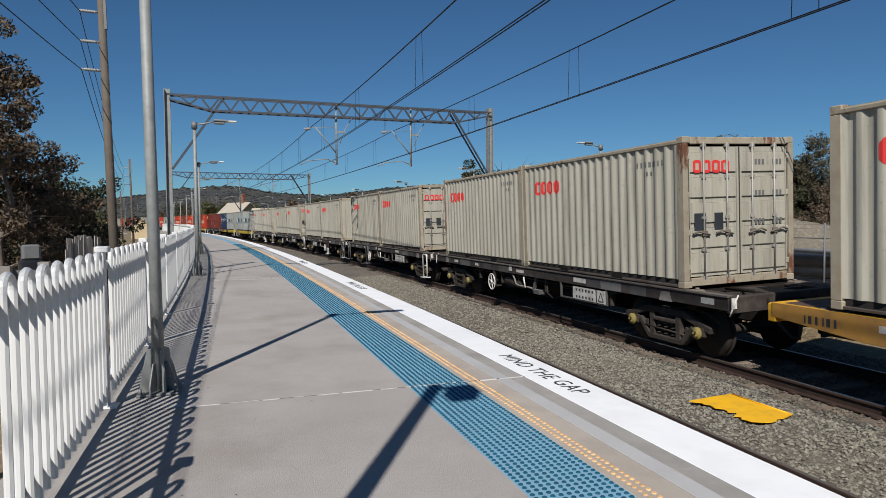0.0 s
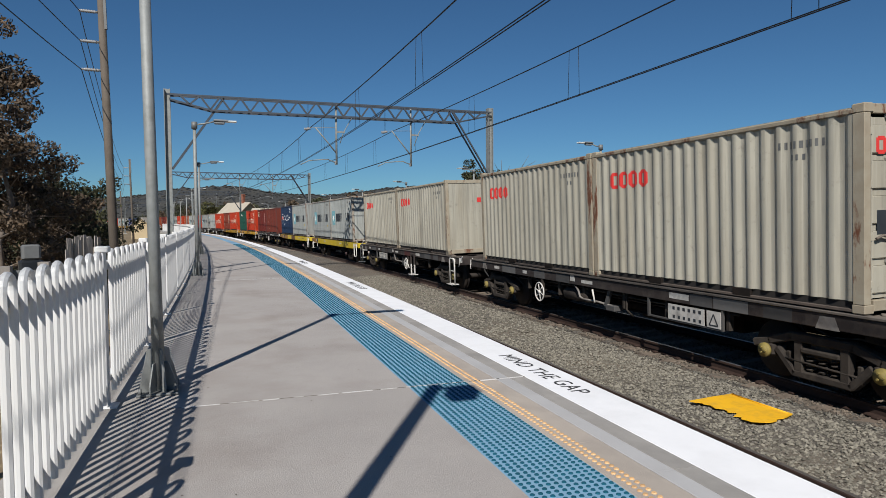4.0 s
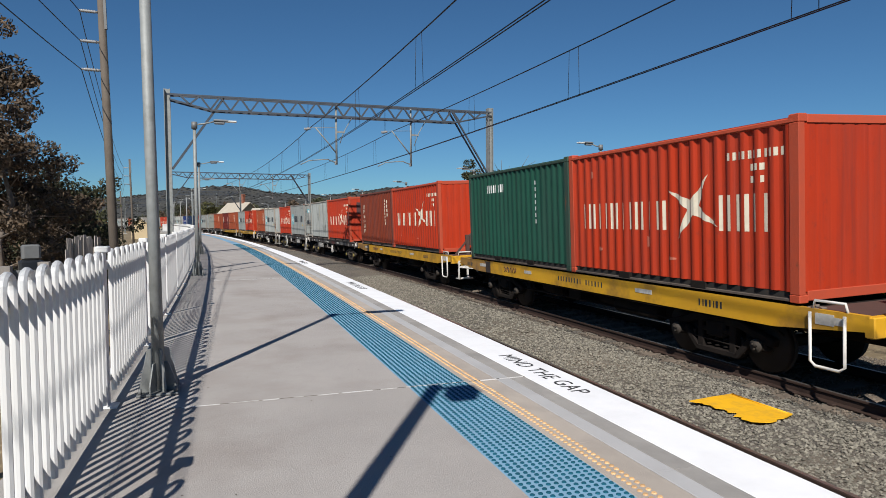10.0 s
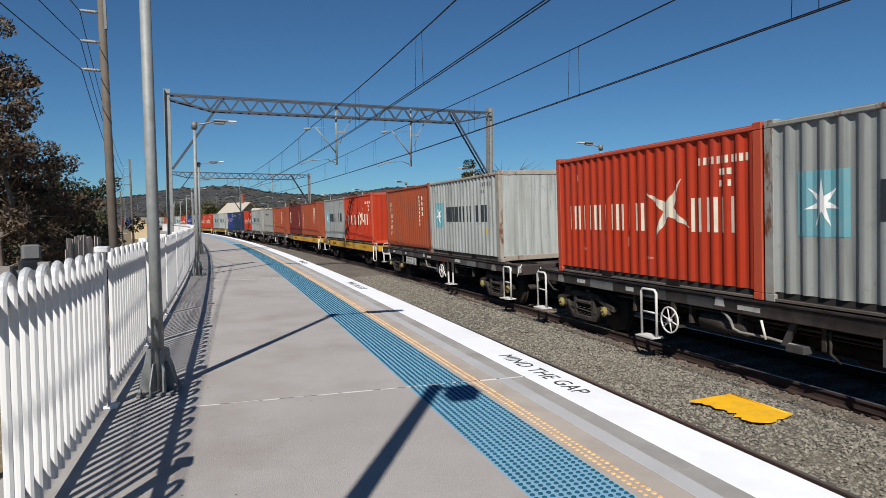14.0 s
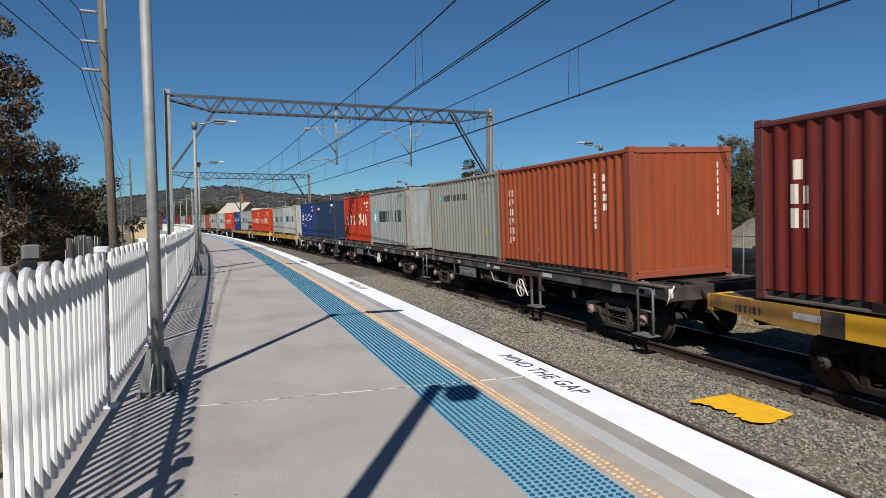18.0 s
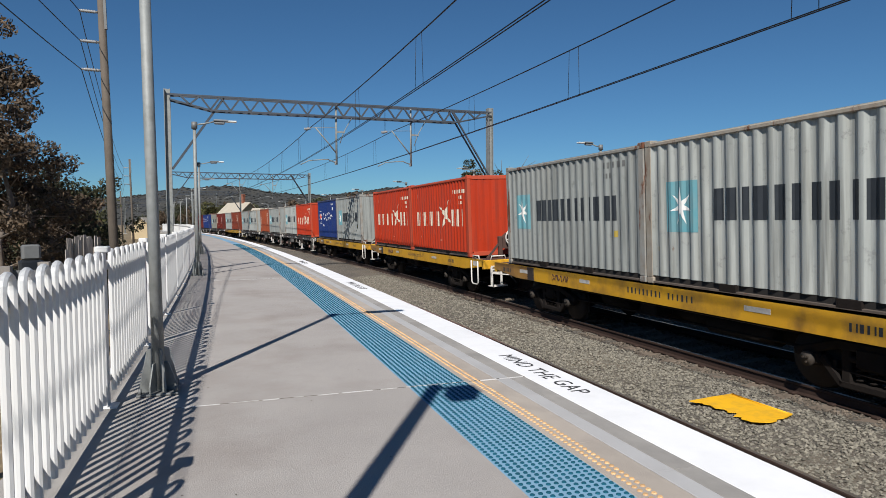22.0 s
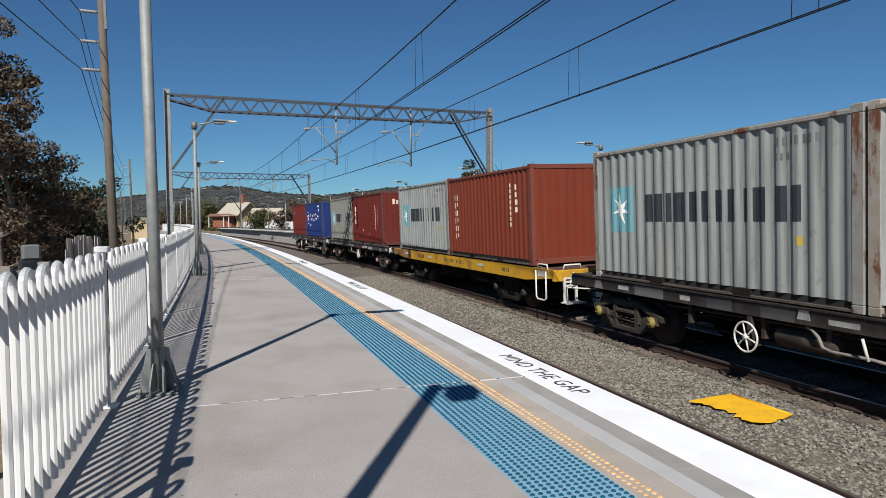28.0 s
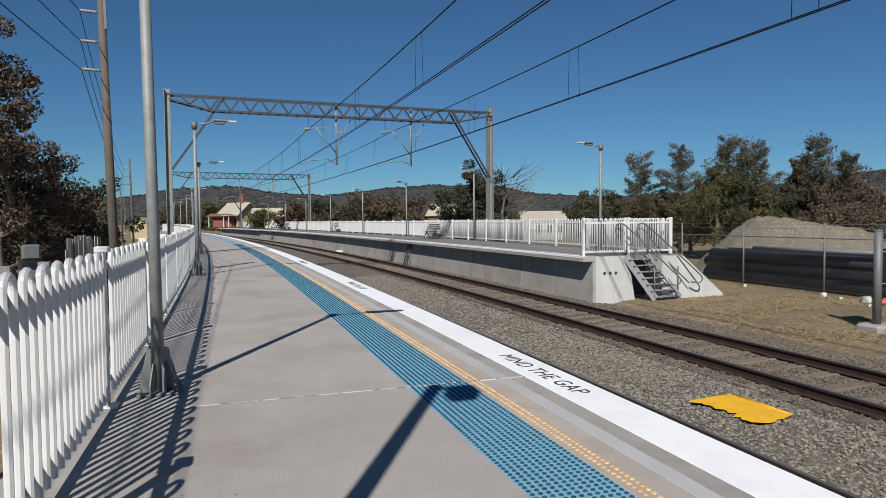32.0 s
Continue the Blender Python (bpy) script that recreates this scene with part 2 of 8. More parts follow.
# ---------------------------------------------------------------- ground, track bed and rails
def build_ground():
    """One sheet to the horizon, finer near the line, with gentle relief."""
    xs = sorted(set([-4500, -2500, -1400, -800, -450, -260, -150, -100, -70, -50] + [-40 + 2 * i for i in range(25)] + [9.5 + 0.7 * i for i in range(9)] + [16 + 2 * i for i in range(23)] + [70, 85, 100, 130, 180, 260, 450, 800, 1400, 2500, 4500]))
    ys = sorted(set([-4500, -2000, -900, -400, -180, -90, -50, -30, -20] + [-12 + 2 * i for i in range(62)] + [116, 124, 135, 150, 170, 200, 260, 350, 500, 800, 1400, 2500, 4500]))
    b = Build()
    for y in ys:
        for x in xs:
            far = min(1.0, max(0.0, (abs(x - 8) - 12) / 30))
            b.v.append((x, y, -1.22 + 0.10 * far * noise.noise((x * 0.09, y * 0.09, 3)) + 0.21 * min(1.0, max(0.0, (x - 10.3) / 1.3)) * (1.0 if y < 44 else 0.0)))
    w = len(xs)
    for j in range(len(ys) - 1):
        for i in range(w - 1):
            b.f.append((j * w + i, j * w + i + 1, (j + 1) * w + i + 1, (j + 1) * w + i))
    b.smooth = [True] * len(b.f)
    solid("ground", b, DRY_GROUND, "dry straw-coloured grass and bare earth beside the railway", "ground", kind="structure")


def bed_height(off):
    """Top of the ballast across the two tracks."""
    pts_ = ((-4.2, -1.30), (-2.9, -1.12), (-1.7, -1.03), (-0.75, -1.055), (0.75, -1.09), (2.0, -1.09), (3.2, -1.17), (4.8, -1.2), (6.2, -1.22))
    for (a, za), (c, zc) in zip(pts_, pts_[1:]):
        if off <= c:
            return za + (zc - za) * max(0, off - a) / (c - a)
    return pts_[-1][1]


def build_ballast():
    offs = [-4.2 + 0.2 * i for i in range(53)]
    b = Build()
    st = [-14 + 0.22 * i for i in range(260)] + [44 + 1.0 * i for i in range(110)]
    for s in st:
        for o in offs:
            q = arc(s, o)
            h = 0.022 * noise.noise((q.x * 5, q.y * 5, 0)) + 0.03 * noise.noise((q.x * 0.8, q.y * 0.8, 5))
            b.v.append((q.x, q.y, bed_height(o) + h))
    w = len(offs)
    for j in range(len(st) - 1):
        for i in range(w - 1):
            b.f.append((j * w + i, j * w + i + 1, (j + 1) * w + i + 1, (j + 1) * w + i))
    b.smooth = [True] * len(b.f)
    solid("ballast_bed", b, BALLAST, "grey-brown crushed stone ballast around the tracks", "ballast", kind="structure")
    # loose stones lying on the bed
    rng = np.random.default_rng(5)
    base = np.array([(1, 0, 0), (-1, 0, 0), (0, 1, 0), (0, -1, 0), (0, 0, 1), (0, 0, -1)], float)
    tri = np.array([(0, 2, 4), (2, 1, 4), (1, 3, 4), (3, 0, 4), (2, 0, 5), (1, 2, 5), (3, 1, 5), (0, 3, 5)])
    piles = {"clean": ([], []), "fouled": ([], [])}
    zones = [(-3.3, 3.7, 3.0, 13.0, 43000, 0.028), (-2.4, 3.7, 13.0, 30.0, 24000, 0.033)]
    for o0, o1, s0, s1, count, size in zones:
        so = rng.uniform((s0, o0), (s1, o1), (count, 2))
        for s, o in so:
            if abs(abs(o) - 0.753) < 0.09 or (abs(o) < 1.27 and abs((s + 13.5 + 0.315) % 0.63 - 0.315) < 0.12 and rng.random() < (0.88 if o > 0.85 else 0.6)) or (o < -2.2 and rng.random() < (-2.2 - o) / 1.2):
                continue
            q = arc(s, o)
            r = size * rng.uniform(0.55, 1.35)
            sh = base * (r * rng.uniform(0.65, 1.2, (6, 1))) * np.array((1.0, 0.85, 0.65))
            a = rng.uniform(0, 6.28)
            t = rng.uniform(-0.6, 0.6)
            rot = np.array(((math.cos(a), -math.sin(a), 0), (math.sin(a), math.cos(a), 0), (0, 0, 1))) @ np.array(((1, 0, 0), (0, math.cos(t), -math.sin(t)), (0, math.sin(t), math.cos(t))))
            v, f = piles["fouled" if o < 1.15 + 0.25 * noise.noise((q.x * 0.7, q.y * 0.7, 2)) else "clean"]
            f.append(tri + 6 * len(v))
            v.append(sh @ rot.T + np.array((q.x, q.y, bed_height(o) + 0.25 * r + 0.03 * noise.noise((q.x * 0.8, q.y * 0.8, 5)))))
    for mat, (v, f) in ((STONE, piles["clean"]), (FOULED, piles["fouled"])):
        me = bpy.data.meshes.new("stones")
        me.from_pydata(np.concatenate(v).tolist(), [], np.concatenate(f).tolist())
        me.materials.append(mat)
        solid("ballast_stones", me, mat, "loose grey-brown crushed stones lying around the track", "ballast", kind="stuff")


def rail_profile(off, top, lean=0.0):
    """Flat-bottomed rail: foot, web and head."""
    half = [(0.07, -0.16), (0.07, -0.148), (0.012, -0.13), (0.010, -0.045), (0.036, -0.03), (0.036, -0.006), (0.028, 0.0)]
    return [(off + a, top + c) for a, c in half] + [(off - a, top + c) for a, c in reversed(half)]


def build_track(name, off, rail_z, cant, label):
    track = thing(name, Matrix.Identity(4), label, "railway track", kind="structure")
    st = steps(-14, 150, 2.0)
    for side in (0.7535, -0.7535):
        top = rail_z - side * cant
        rail = part("rail", Build().sweep(rail_profile(off + side, top), st), RAIL, track, "rusty brown steel rail")
        part("running_band", Build().sweep([(off + side - 0.026, top + 0.0015), (off + side + 0.026, top + 0.0015), (off + side + 0.02, top - 0.004), (off + side - 0.02, top - 0.004)], st), RAIL_TOP, rail, "worn bright rail head")
    sl = Build()
    sl.box(-1.25, 1.25, -0.115, 0.115, -0.37, -0.163, bevel=0.02)
    me = sl.mesh("sleeper", SLEEPER)
    clip = Build()
    for x in (-0.86, -0.65, 0.65, 0.86):
        clip.box(x - 0.04, x + 0.04, -0.05, 0.05, -0.16, -0.125, bevel=0.01)
    cm = clip.mesh("rail_clips", RAIL)
    rng = random.Random(3)
    rest = Build()
    for i in range(250):
        s = -13.5 + 0.63 * i
        m = arc_pose(s, off, rail_z) @ pose(rng.uniform(-0.03, 0.03), 0, rng.uniform(-0.012, 0.004), 0, math.degrees(-cant), rng.uniform(-0.6, 0.6))
        if s < 70:
            o = part("sleeper", me, SLEEPER, track, at=m)
            if s < 35:
                part("rail_clips", cm, RAIL, o)
        else:
            rest.box(-1.25, 1.25, -0.11, 0.11, -0.36, -0.155, m=m)
    tagged(part("far_sleepers", rest, SLEEPER, track), kind="stuff")


# ---------------------------------------------------------------- near platform
def build_near_platform():
    base = Build().sweep([(5.75, -1.5), (10.0, -1.5), (10.0, -0.14), (5.75, -0.14)], steps(-14, 130, 3))
    plat = solid("platform", base, CONCRETE_OLD, "long curved concrete station platform with a white painted edge", "platform", kind="structure")
    bands = (("white_coping", EDGE, 5.965, -0.16, 0.0, WHITE_EDGE, 3.0, 0.001, "white painted platform edge"),
             ("grey_paver", 5.968, 6.125, -0.12, -0.002, GREY_STRIP, 1.2, 0.004, "grey paving strip"),
             ("pale_strip", 6.127, 6.258, -0.12, -0.001, GREY_LIGHT, 2.4, 0.002, "pale grey strip"),
             ("sanded_paver", 6.26, 6.56, -0.12, -0.003, GREY_WARM, 1.8, 0.003, "warm grey paving strip"),
             ("blue_tile", 6.563, 7.108, -0.12, -0.002, BLUE_TILE, 0.6, 0.001, "blue tactile paving tile"),
             ("slab", 7.111, 9.284, -0.12, 0.0, CONCRETE, 12.0, 0.006, "smooth grey concrete slab"),
             ("kerb", 9.2855, 9.9, -0.2, 0.0, KERB, 2.4, 0.004, "weathered concrete kerb below the fence"))
    for name, o0, o1, z0, z1, mat, length, gap, label in bands:
        n = int(round(144 / length))
        first = 5.6 - length * math.ceil(18 / length)
        s = first
        far = Build()
        while s < 128:
            a, c = s + gap / 2, s + length - gap / 2
            bev = 0.0004 if name in ("slab", "kerb") else 0.004
            prof = [(o0, z0), (o1, z0), (o1, z1 - bev), (o1 - bev, z1), (o0 + bev, z1), (o0, z1 - bev)]
            if s < 60 or length > 2.9:
                part(name, Build().sweep(prof, steps(a, c, 2.0)), mat, plat, label)
            else:
                far.sweep(prof, steps(a, c, 2.0))
            s += length
        if far.v:
            tagged(part("far_" + name, far, mat, plat, label), kind="stuff")
    # raised studs on the tactile tiles
    for name, rows, s0, s1, pitch, mat, r in (("blue_studs", [6.588 + 0.0494 * i for i in range(11)], -5.0, 46, 0.0494, BLUE_STUD, 0.0165),
                                              ("orange_studs", [6.445 + 0.055 * i for i in range(2)], -5.0, 46, 0.052, ORANGE_STUD, 0.0175)):
        ring = np.array([(math.cos(2 * math.pi * k / 8), math.sin(2 * math.pi * k / 8)) for k in range(8)])
        v, f, k = [], [], 0
        tri = np.array([(i, (i + 1) % 8, 8 + (i + 1) % 8, 8 + i) for i in range(8)])
        s = s0
        faces = []
        while s < s1:
            for o in rows:
                q = arc(s, o)
                v += [(q.x + r * c, q.y + r * d, -0.004) for c, d in ring] + [(q.x + 0.72 * r * c, q.y + 0.72 * r * d, 0.0045) for c, d in ring]
                faces += (tri + 16 * k).tolist()
                faces.append([16 * k + 8 + i for i in range(8)])
                k += 1
            s += pitch
        me = bpy.data.meshes.new(name)
        me.from_pydata(v, [], faces)
        me.materials.append(mat)
        tagged(part(name, me, mat, plat, "rows of raised round warning studs"), kind="stuff")
    # continuous orange band below the studs far off
    part("orange_band", Build().sweep([(6.43, -0.01), (6.515, -0.01), (6.515, -0.001), (6.43, -0.001)], steps(46, 128, 2)), ORANGE_FADED, plat, "faded orange warning band")
    for s in (-6.4, 5.6, 17.6, 29.6):
        part("joint", Build().box(-9.28, -5.97, -0.005, 0.005, -0.02, 0.0016), BALLAST, plat, "dark joint across the slabs", at=arc_pose(s, 0.0, 0.0))
        rg = random.Random(int(s * 10))
        chips = Build()
        x = -9.0
        while x < -6.2:
            w = rg.uniform(0.03, 0.3)
            chips.box(x, x + w, -0.007 + rg.uniform(-0.003, 0.004), 0.007 + rg.uniform(-0.003, 0.003), -0.01, 0.0022)
            x += w + rg.uniform(0.01, 0.12)
        tagged(part("joint_filler", chips, FILLER, plat, "chipped pale joint filler", at=arc_pose(s, 0.0, 0.0)), kind="stuff")
    # grit, bits of leaf and chewed spots lying about
    rg = random.Random(14)
    grit = Build()
    for k in range(90):
        q = arc(rg.uniform(1.5, 22), rg.uniform(7.2, 9.2), 0.001)
        r, n = rg.uniform(0.004, 0.013), 5
        a = rg.uniform(0, 6)
        grit.add([(q.x + r * rg.uniform(0.5, 1.2) * math.cos(a + 1.257 * i), q.y + r * rg.uniform(0.5, 1.2) * math.sin(a + 1.257 * i), 0.001) for i in range(n)] + [(q.x, q.y, 0.004)], [(i, (i + 1) % n, n) for i in range(n)])
    tagged(part("grit", grit, BALLAST, plat, "scattered dark grit on the slabs"), kind="stuff")
    # the readable warning on the edge
    for s in (5.72, 14.9, 24.2):
        cu = bpy.data.curves.new("warning_text", "FONT")
        cu.body, cu.size, cu.align_x, cu.align_y, cu.extrude, cu.shear = "MIND THE GAP", 0.235, "CENTER", "CENTER", 0.001, 0.0
        cu.space_character = 1.05
        tmp = bpy.data.objects.new("tmp_text", cu)
        scene.collection.objects.link(tmp)
        me = bpy.data.meshes.new_from_object(tmp)
        bpy.data.objects.remove(tmp)
        me.materials.append(BLACK_PAINT)
        part("warning_text", me, BLACK_PAINT, plat, "black painted words MIND THE GAP", at=arc_pose(s, 5.76, 0.0015, -90))


# ---------------------------------------------------------------- white hoop-topped fences
def hoop_mesh(width, top, low, radius, sides=8, bend=7):
    h = width / 2
    pts_ = [(0, -h, low), (0, -h, top - h)] + [(0, -h * math.cos(math.pi * k / bend), top - h + h * math.sin(math.pi * k / bend)) for k in range(1, bend)] + [(0, h, top - h), (0, h, low)]
    return Build().tube(pts_, radius, sides)


def flat_hoop(width, top, low, wide, thick, bend=10):
    """A flattened tube bent into a hoop; its broad side looks along the fence."""
    h = width / 2
    path = [(-h, low, -1.0, 0.0)] + [(-h * math.cos(math.pi * k / bend), top - h + h * math.sin(math.pi * k / bend), -math.cos(math.pi * k / bend), math.sin(math.pi * k / bend)) for k in range(bend + 1)] + [(h, low, 1.0, 0.0)]
    ring = [(-0.5, -0.12), (-0.22, -0.5), (0.18, -0.5), (0.5, -0.12), (0.5, 0.12), (0.18, 0.5), (-0.22, 0.5), (-0.5, 0.12)]
    b = Build()
    for y, z, ny, nz in path:
        b.v += [(px * wide, y + po * ny * thick, z + po * nz * thick) for px, po in ring]
    n, m = len(path), len(ring)
    for i in range(n - 1):
        b.f += [(m * i + k, m * i + (k + 1) % m, m * i + m + (k + 1) % m, m * i + m + k) for k in range(m)]
    b.f += [tuple(range(m - 1, -1, -1)), tuple(range(m * n - m, m * n))]
    b.smooth = [False] * len(b.f)
    return b


def build_near_fence():
    """Panels 2.8 m long: hoops of flattened tube on the platform side of two flat rails, posts with wide caps."""
    run = 2.79
    hoops, first = 8, 0.355
    pitch = 0.298
    hoop = flat_hoop(pitch * 0.5, 1.270, 0.085, 0.040, 0.026).mesh("hoop", WHITE_STEEL)

    def panel(detail):
        ob = thing("fence_panel", Matrix.Identity(4), "white steel hoop-topped fence panel along the platform", "fence", "platform fence panels")
        part("top_rail", Build().box(-0.064, -0.022, 0.026, run - 0.026, 1.105, 1.178, bevel=0.005), WHITE_STEEL, ob)
        part("bottom_rail", Build().box(-0.064, -0.022, 0.026, run - 0.026, 0.165, 0.225, bevel=0.005), WHITE_STEEL, ob)
        post = part("post", Build().box(-0.03, 0.004, -0.065, 0.065, 0.012, 1.27, bevel=0.006), WHITE_STEEL, ob)
        part("foot_plate", Build().box(-0.08, 0.07, -0.085, 0.085, 0.012, 0.024, bevel=0.004), WHITE_STEEL, post)
        part("post_cap", Build().box(-0.062, 0.036, -0.075, 0.075, 1.262, 1.312, bevel=0.008), WHITE_STEEL, post)
        if detail:
            for i in range(hoops):
                part("hoop", hoop, WHITE_STEEL, ob, at=pose(-0.002, first + pitch * i, 0))
        else:
            far = Build()
            for i in range(hoops):
                for y in (-0.25, 0.25):
                    far.box(-0.02, 0.02, first + pitch * (i + y) - 0.006, first + pitch * (i + y) + 0.006, 0.085, 1.24)
            tagged(part("hoops", far, WHITE_STEEL, ob), kind="stuff")
        return ob

    near, far = panel(True), panel(False)
    for i in range(-6, 40):
        s = 5.83 + run * i
        src = near if s < 62 else far
        copy_thing(src, arc_pose(s, FENCE, -0.011))
    for ob in (near, far):
        for o in (*ob.children_recursive, ob):
            bpy.data.objects.remove(o)


def build_far_platform():
    s0, s1 = 17.1, 132
    st = steps(s0, s1, 2.5)
    body = Build().sweep([(-2.13, -1.5), (-2.13, 0.2), (-5.3, 0.2), (-5.3, -1.5)], steps(18.5, s1, 2.5))
    plat = solid("opposite_platform", body, CONCRETE_OLD, "opposite concrete platform with an overhanging white edge", "platform", kind="structure")
    for a in steps(s0, s1, 3.6)[:-1]:
        part("coping", Build().sweep([(-1.62, 0.21), (-1.62, P2_Z), (-2.2, P2_Z), (-2.2, 0.21)], steps(a + 0.004, a + 3.59, 1.9)), CONCRETE_OLD, plat, "grey overhanging edge slab")
        part("white_nosing", Build().sweep([(-1.617, 0.315), (-1.617, P2_Z + 0.003), (-1.78, P2_Z + 0.003), (-1.78, 0.315)], steps(a + 0.006, a + 3.588, 1.9)), WHITE_EDGE, plat, "white painted nosing")
    part("deck", Build().sweep([(-2.204, 0.202), (-2.204, P2_Z - 0.004), (-5.3, P2_Z - 0.004), (-5.3, 0.202)], st), DECK, plat, "dark grey asphalt deck")
    for i, a in enumerate(steps(s0, s1, 2.4)[:-1]):
        if a < 95:
            part("wall_panel", Build().sweep([(-1.96, -1.4), (-1.96, 0.19), (-2.125, 0.19), (-2.125, -1.4)], [a + 0.012, a + 2.38]), CONCRETE_OLD, plat, "grey precast wall panel")
    # sloped white end block beside the steps
    blk = thing("platform_end_wall", arc_pose(s0, 0, 0), "white concrete end wall of the opposite platform", "end wall", kind="structure")

    def slab(profile, y0, y1):
        n = len(profile)
        return Build().add([(x, y0, z) for x, z in profile] + [(x, y1, z) for x, z in profile], [tuple(range(n)), tuple(range(2 * n - 1, n - 1, -1))] + [(i, (i + 1) % n, n + (i + 1) % n, n + i) for i in range(n)])

    part("end_wall", slab([(2.05, 0.355), (2.05, -1.4), (3.52, -1.4), (3.2, 0.355)], -0.03, 1.4), PALE_CONCRETE, blk, "pale rendered concrete")
    for x in (2.35, 2.55, 2.75):
        part("drain_hole", Build().tube([(x, -0.037, -0.16), (x, -0.02, -0.16)], 0.05, 12), BLACK_PAINT, blk, "dark round drain hole")
    part("wing_wall", slab([(4.3, 0.34), (4.3, -1.4), (6.75, -1.4), (6.65, -0.92), (5.1, 0.32)], -0.25, 0.6), PALE_CONCRETE, blk, "sloping pale concrete wing wall")


PALE_CONCRETE = material("pale_concrete", (0.56, 0.56, 0.54), (0.44, 0.44, 0.42), rough=0.85, scale=1.5, bump=0.2, bump_scale=80, stain=(0.3, 0.29, 0.26), stain_amount=0.5, stain_scale=1.4, streak=True)


def build_far_fence():
    run, top = 2.4, 1.13
    hoops = 9
    pitch = run / hoops

    def panel(detail):
        ob = thing("fence_panel", Matrix.Identity(4), "white steel fence panel on the opposite platform", "fence", "opposite platform fence panels")
        part("top_rail", Build().box(-0.02, 0.02, 0.0, run, 0.98, 1.03), WHITE_STEEL, ob)
        part("bottom_rail", Build().box(-0.02, 0.02, 0.0, run, 0.1, 0.15), WHITE_STEEL, ob)
        part("post", Build().box(-0.05, 0.05, -0.05, 0.05, 0.0, 1.17, bevel=0.01), WHITE_STEEL, ob)
        if detail:
            me = hoop_mesh(pitch * 0.5, top, 0.08, 0.025, 5, 4).mesh("hoop", WHITE_STEEL)
            for i in range(hoops):
                part("hoop", me, WHITE_STEEL, ob, at=pose(0, pitch * (i + 0.5), 0))
        else:
            far = Build()
            for i in range(hoops * 2):
                y = pitch * (i + 0.5) / 2
                far.box(-0.015, 0.015, y - 0.027, y + 0.027, 0.08, top - 0.02)
            tagged(part("hoops", far, WHITE_STEEL, ob), kind="stuff")
        return ob

    near, far = panel(True), panel(False)
    for i in range(45):
        s = 17.3 + run * i
        copy_thing(near if s < 40 else far, arc_pose(s, -4.95, P2_Z))
    # across the end of the platform
    for o in (-1.75, -3.35):
        c = copy_thing(near, arc_pose(17.3, o, P2_Z, -90))
        c.scale = (1, 0.665, 1)
    for ob in (near, far):
        for o in (*ob.children_recursive, ob):
            bpy.data.objects.remove(o)


build_ground()
build_ballast()
build_track("track_far", 0.0, RAIL_Z, CANT, "curved railway track of rusty rails on concrete sleepers")
build_track("track_near", 4.07, -1.03, 0.02, "railway track beside the near platform")
build_near_platform()
build_near_fence()
build_far_platform()
build_far_fence()


# ---------------------------------------------------------------- freight train
def paint(name, colour, dark=0.8, stain=(0.12, 0.08, 0.06), amount=0.35, rust_from=0.70, rough=0.55, grime=0.55):
    return material(name, colour, tuple(c * dark for c in colour), rough=rough, scale=1.1, bump=0.05, bump_scale=30, stain=stain, stain_amount=amount, stain_scale=2.2, streak=True, vary=0.06, rust=RUST, rust_from=rust_from, specular=0.2, grime=grime)


SKIN = {
    "beige": paint("beige_container_paint", (0.405, 0.380, 0.312), 0.86, (0.21, 0.17, 0.115), 0.5, 0.72, grime=0.7),
    "grey": paint("grey_container_paint", (0.285, 0.298, 0.284), 0.84, (0.19, 0.165, 0.13), 0.5, 0.68, grime=0.9),
    "pale": paint("pale_grey_container_paint", (0.385, 0.400, 0.378), 0.8, (0.17, 0.155, 0.12), 0.65, 0.65, grime=0.95),
    "drab": paint("drab_grey_container_paint", (0.245, 0.242, 0.21), 0.82, (0.16, 0.14, 0.10), 0.5, 0.67, grime=0.6),
    "orange": paint("orange_red_container_paint", (0.42, 0.035, 0.010), 0.86, (0.25, 0.06, 0.035), 0.35, 0.75),
    "sooty": paint("sooted_dark_red_container_paint", (0.170, 0.032, 0.020), 0.7, (0.055, 0.03, 0.02), 0.6, 0.72, grime=0.55),
    "maroon": paint("dark_red_container_paint", (0.132, 0.016, 0.010), 0.8, (0.10, 0.03, 0.025), 0.45, 0.75),
    "brown": paint("red_brown_container_paint", (0.295, 0.062, 0.023), 0.85, (0.2, 0.06, 0.035), 0.4, 0.75),
    "russet": paint("dark_russet_container_paint", (0.185, 0.034, 0.015), 0.82, (0.12, 0.04, 0.028), 0.45, 0.75),
    "navy": paint("navy_container_paint", (0.0125, 0.030, 0.070), 0.8, (0.03, 0.04, 0.07), 0.4, 0.74),
    "blue": paint("blue_container_paint", (0.0105, 0.030, 0.140), 0.82, (0.03, 0.04, 0.12), 0.35, 0.76),
    "green": paint("dark_green_container_paint", (0.013, 0.068, 0.045), 0.8, (0.016, 0.036, 0.024), 0.4, 0.76),
}
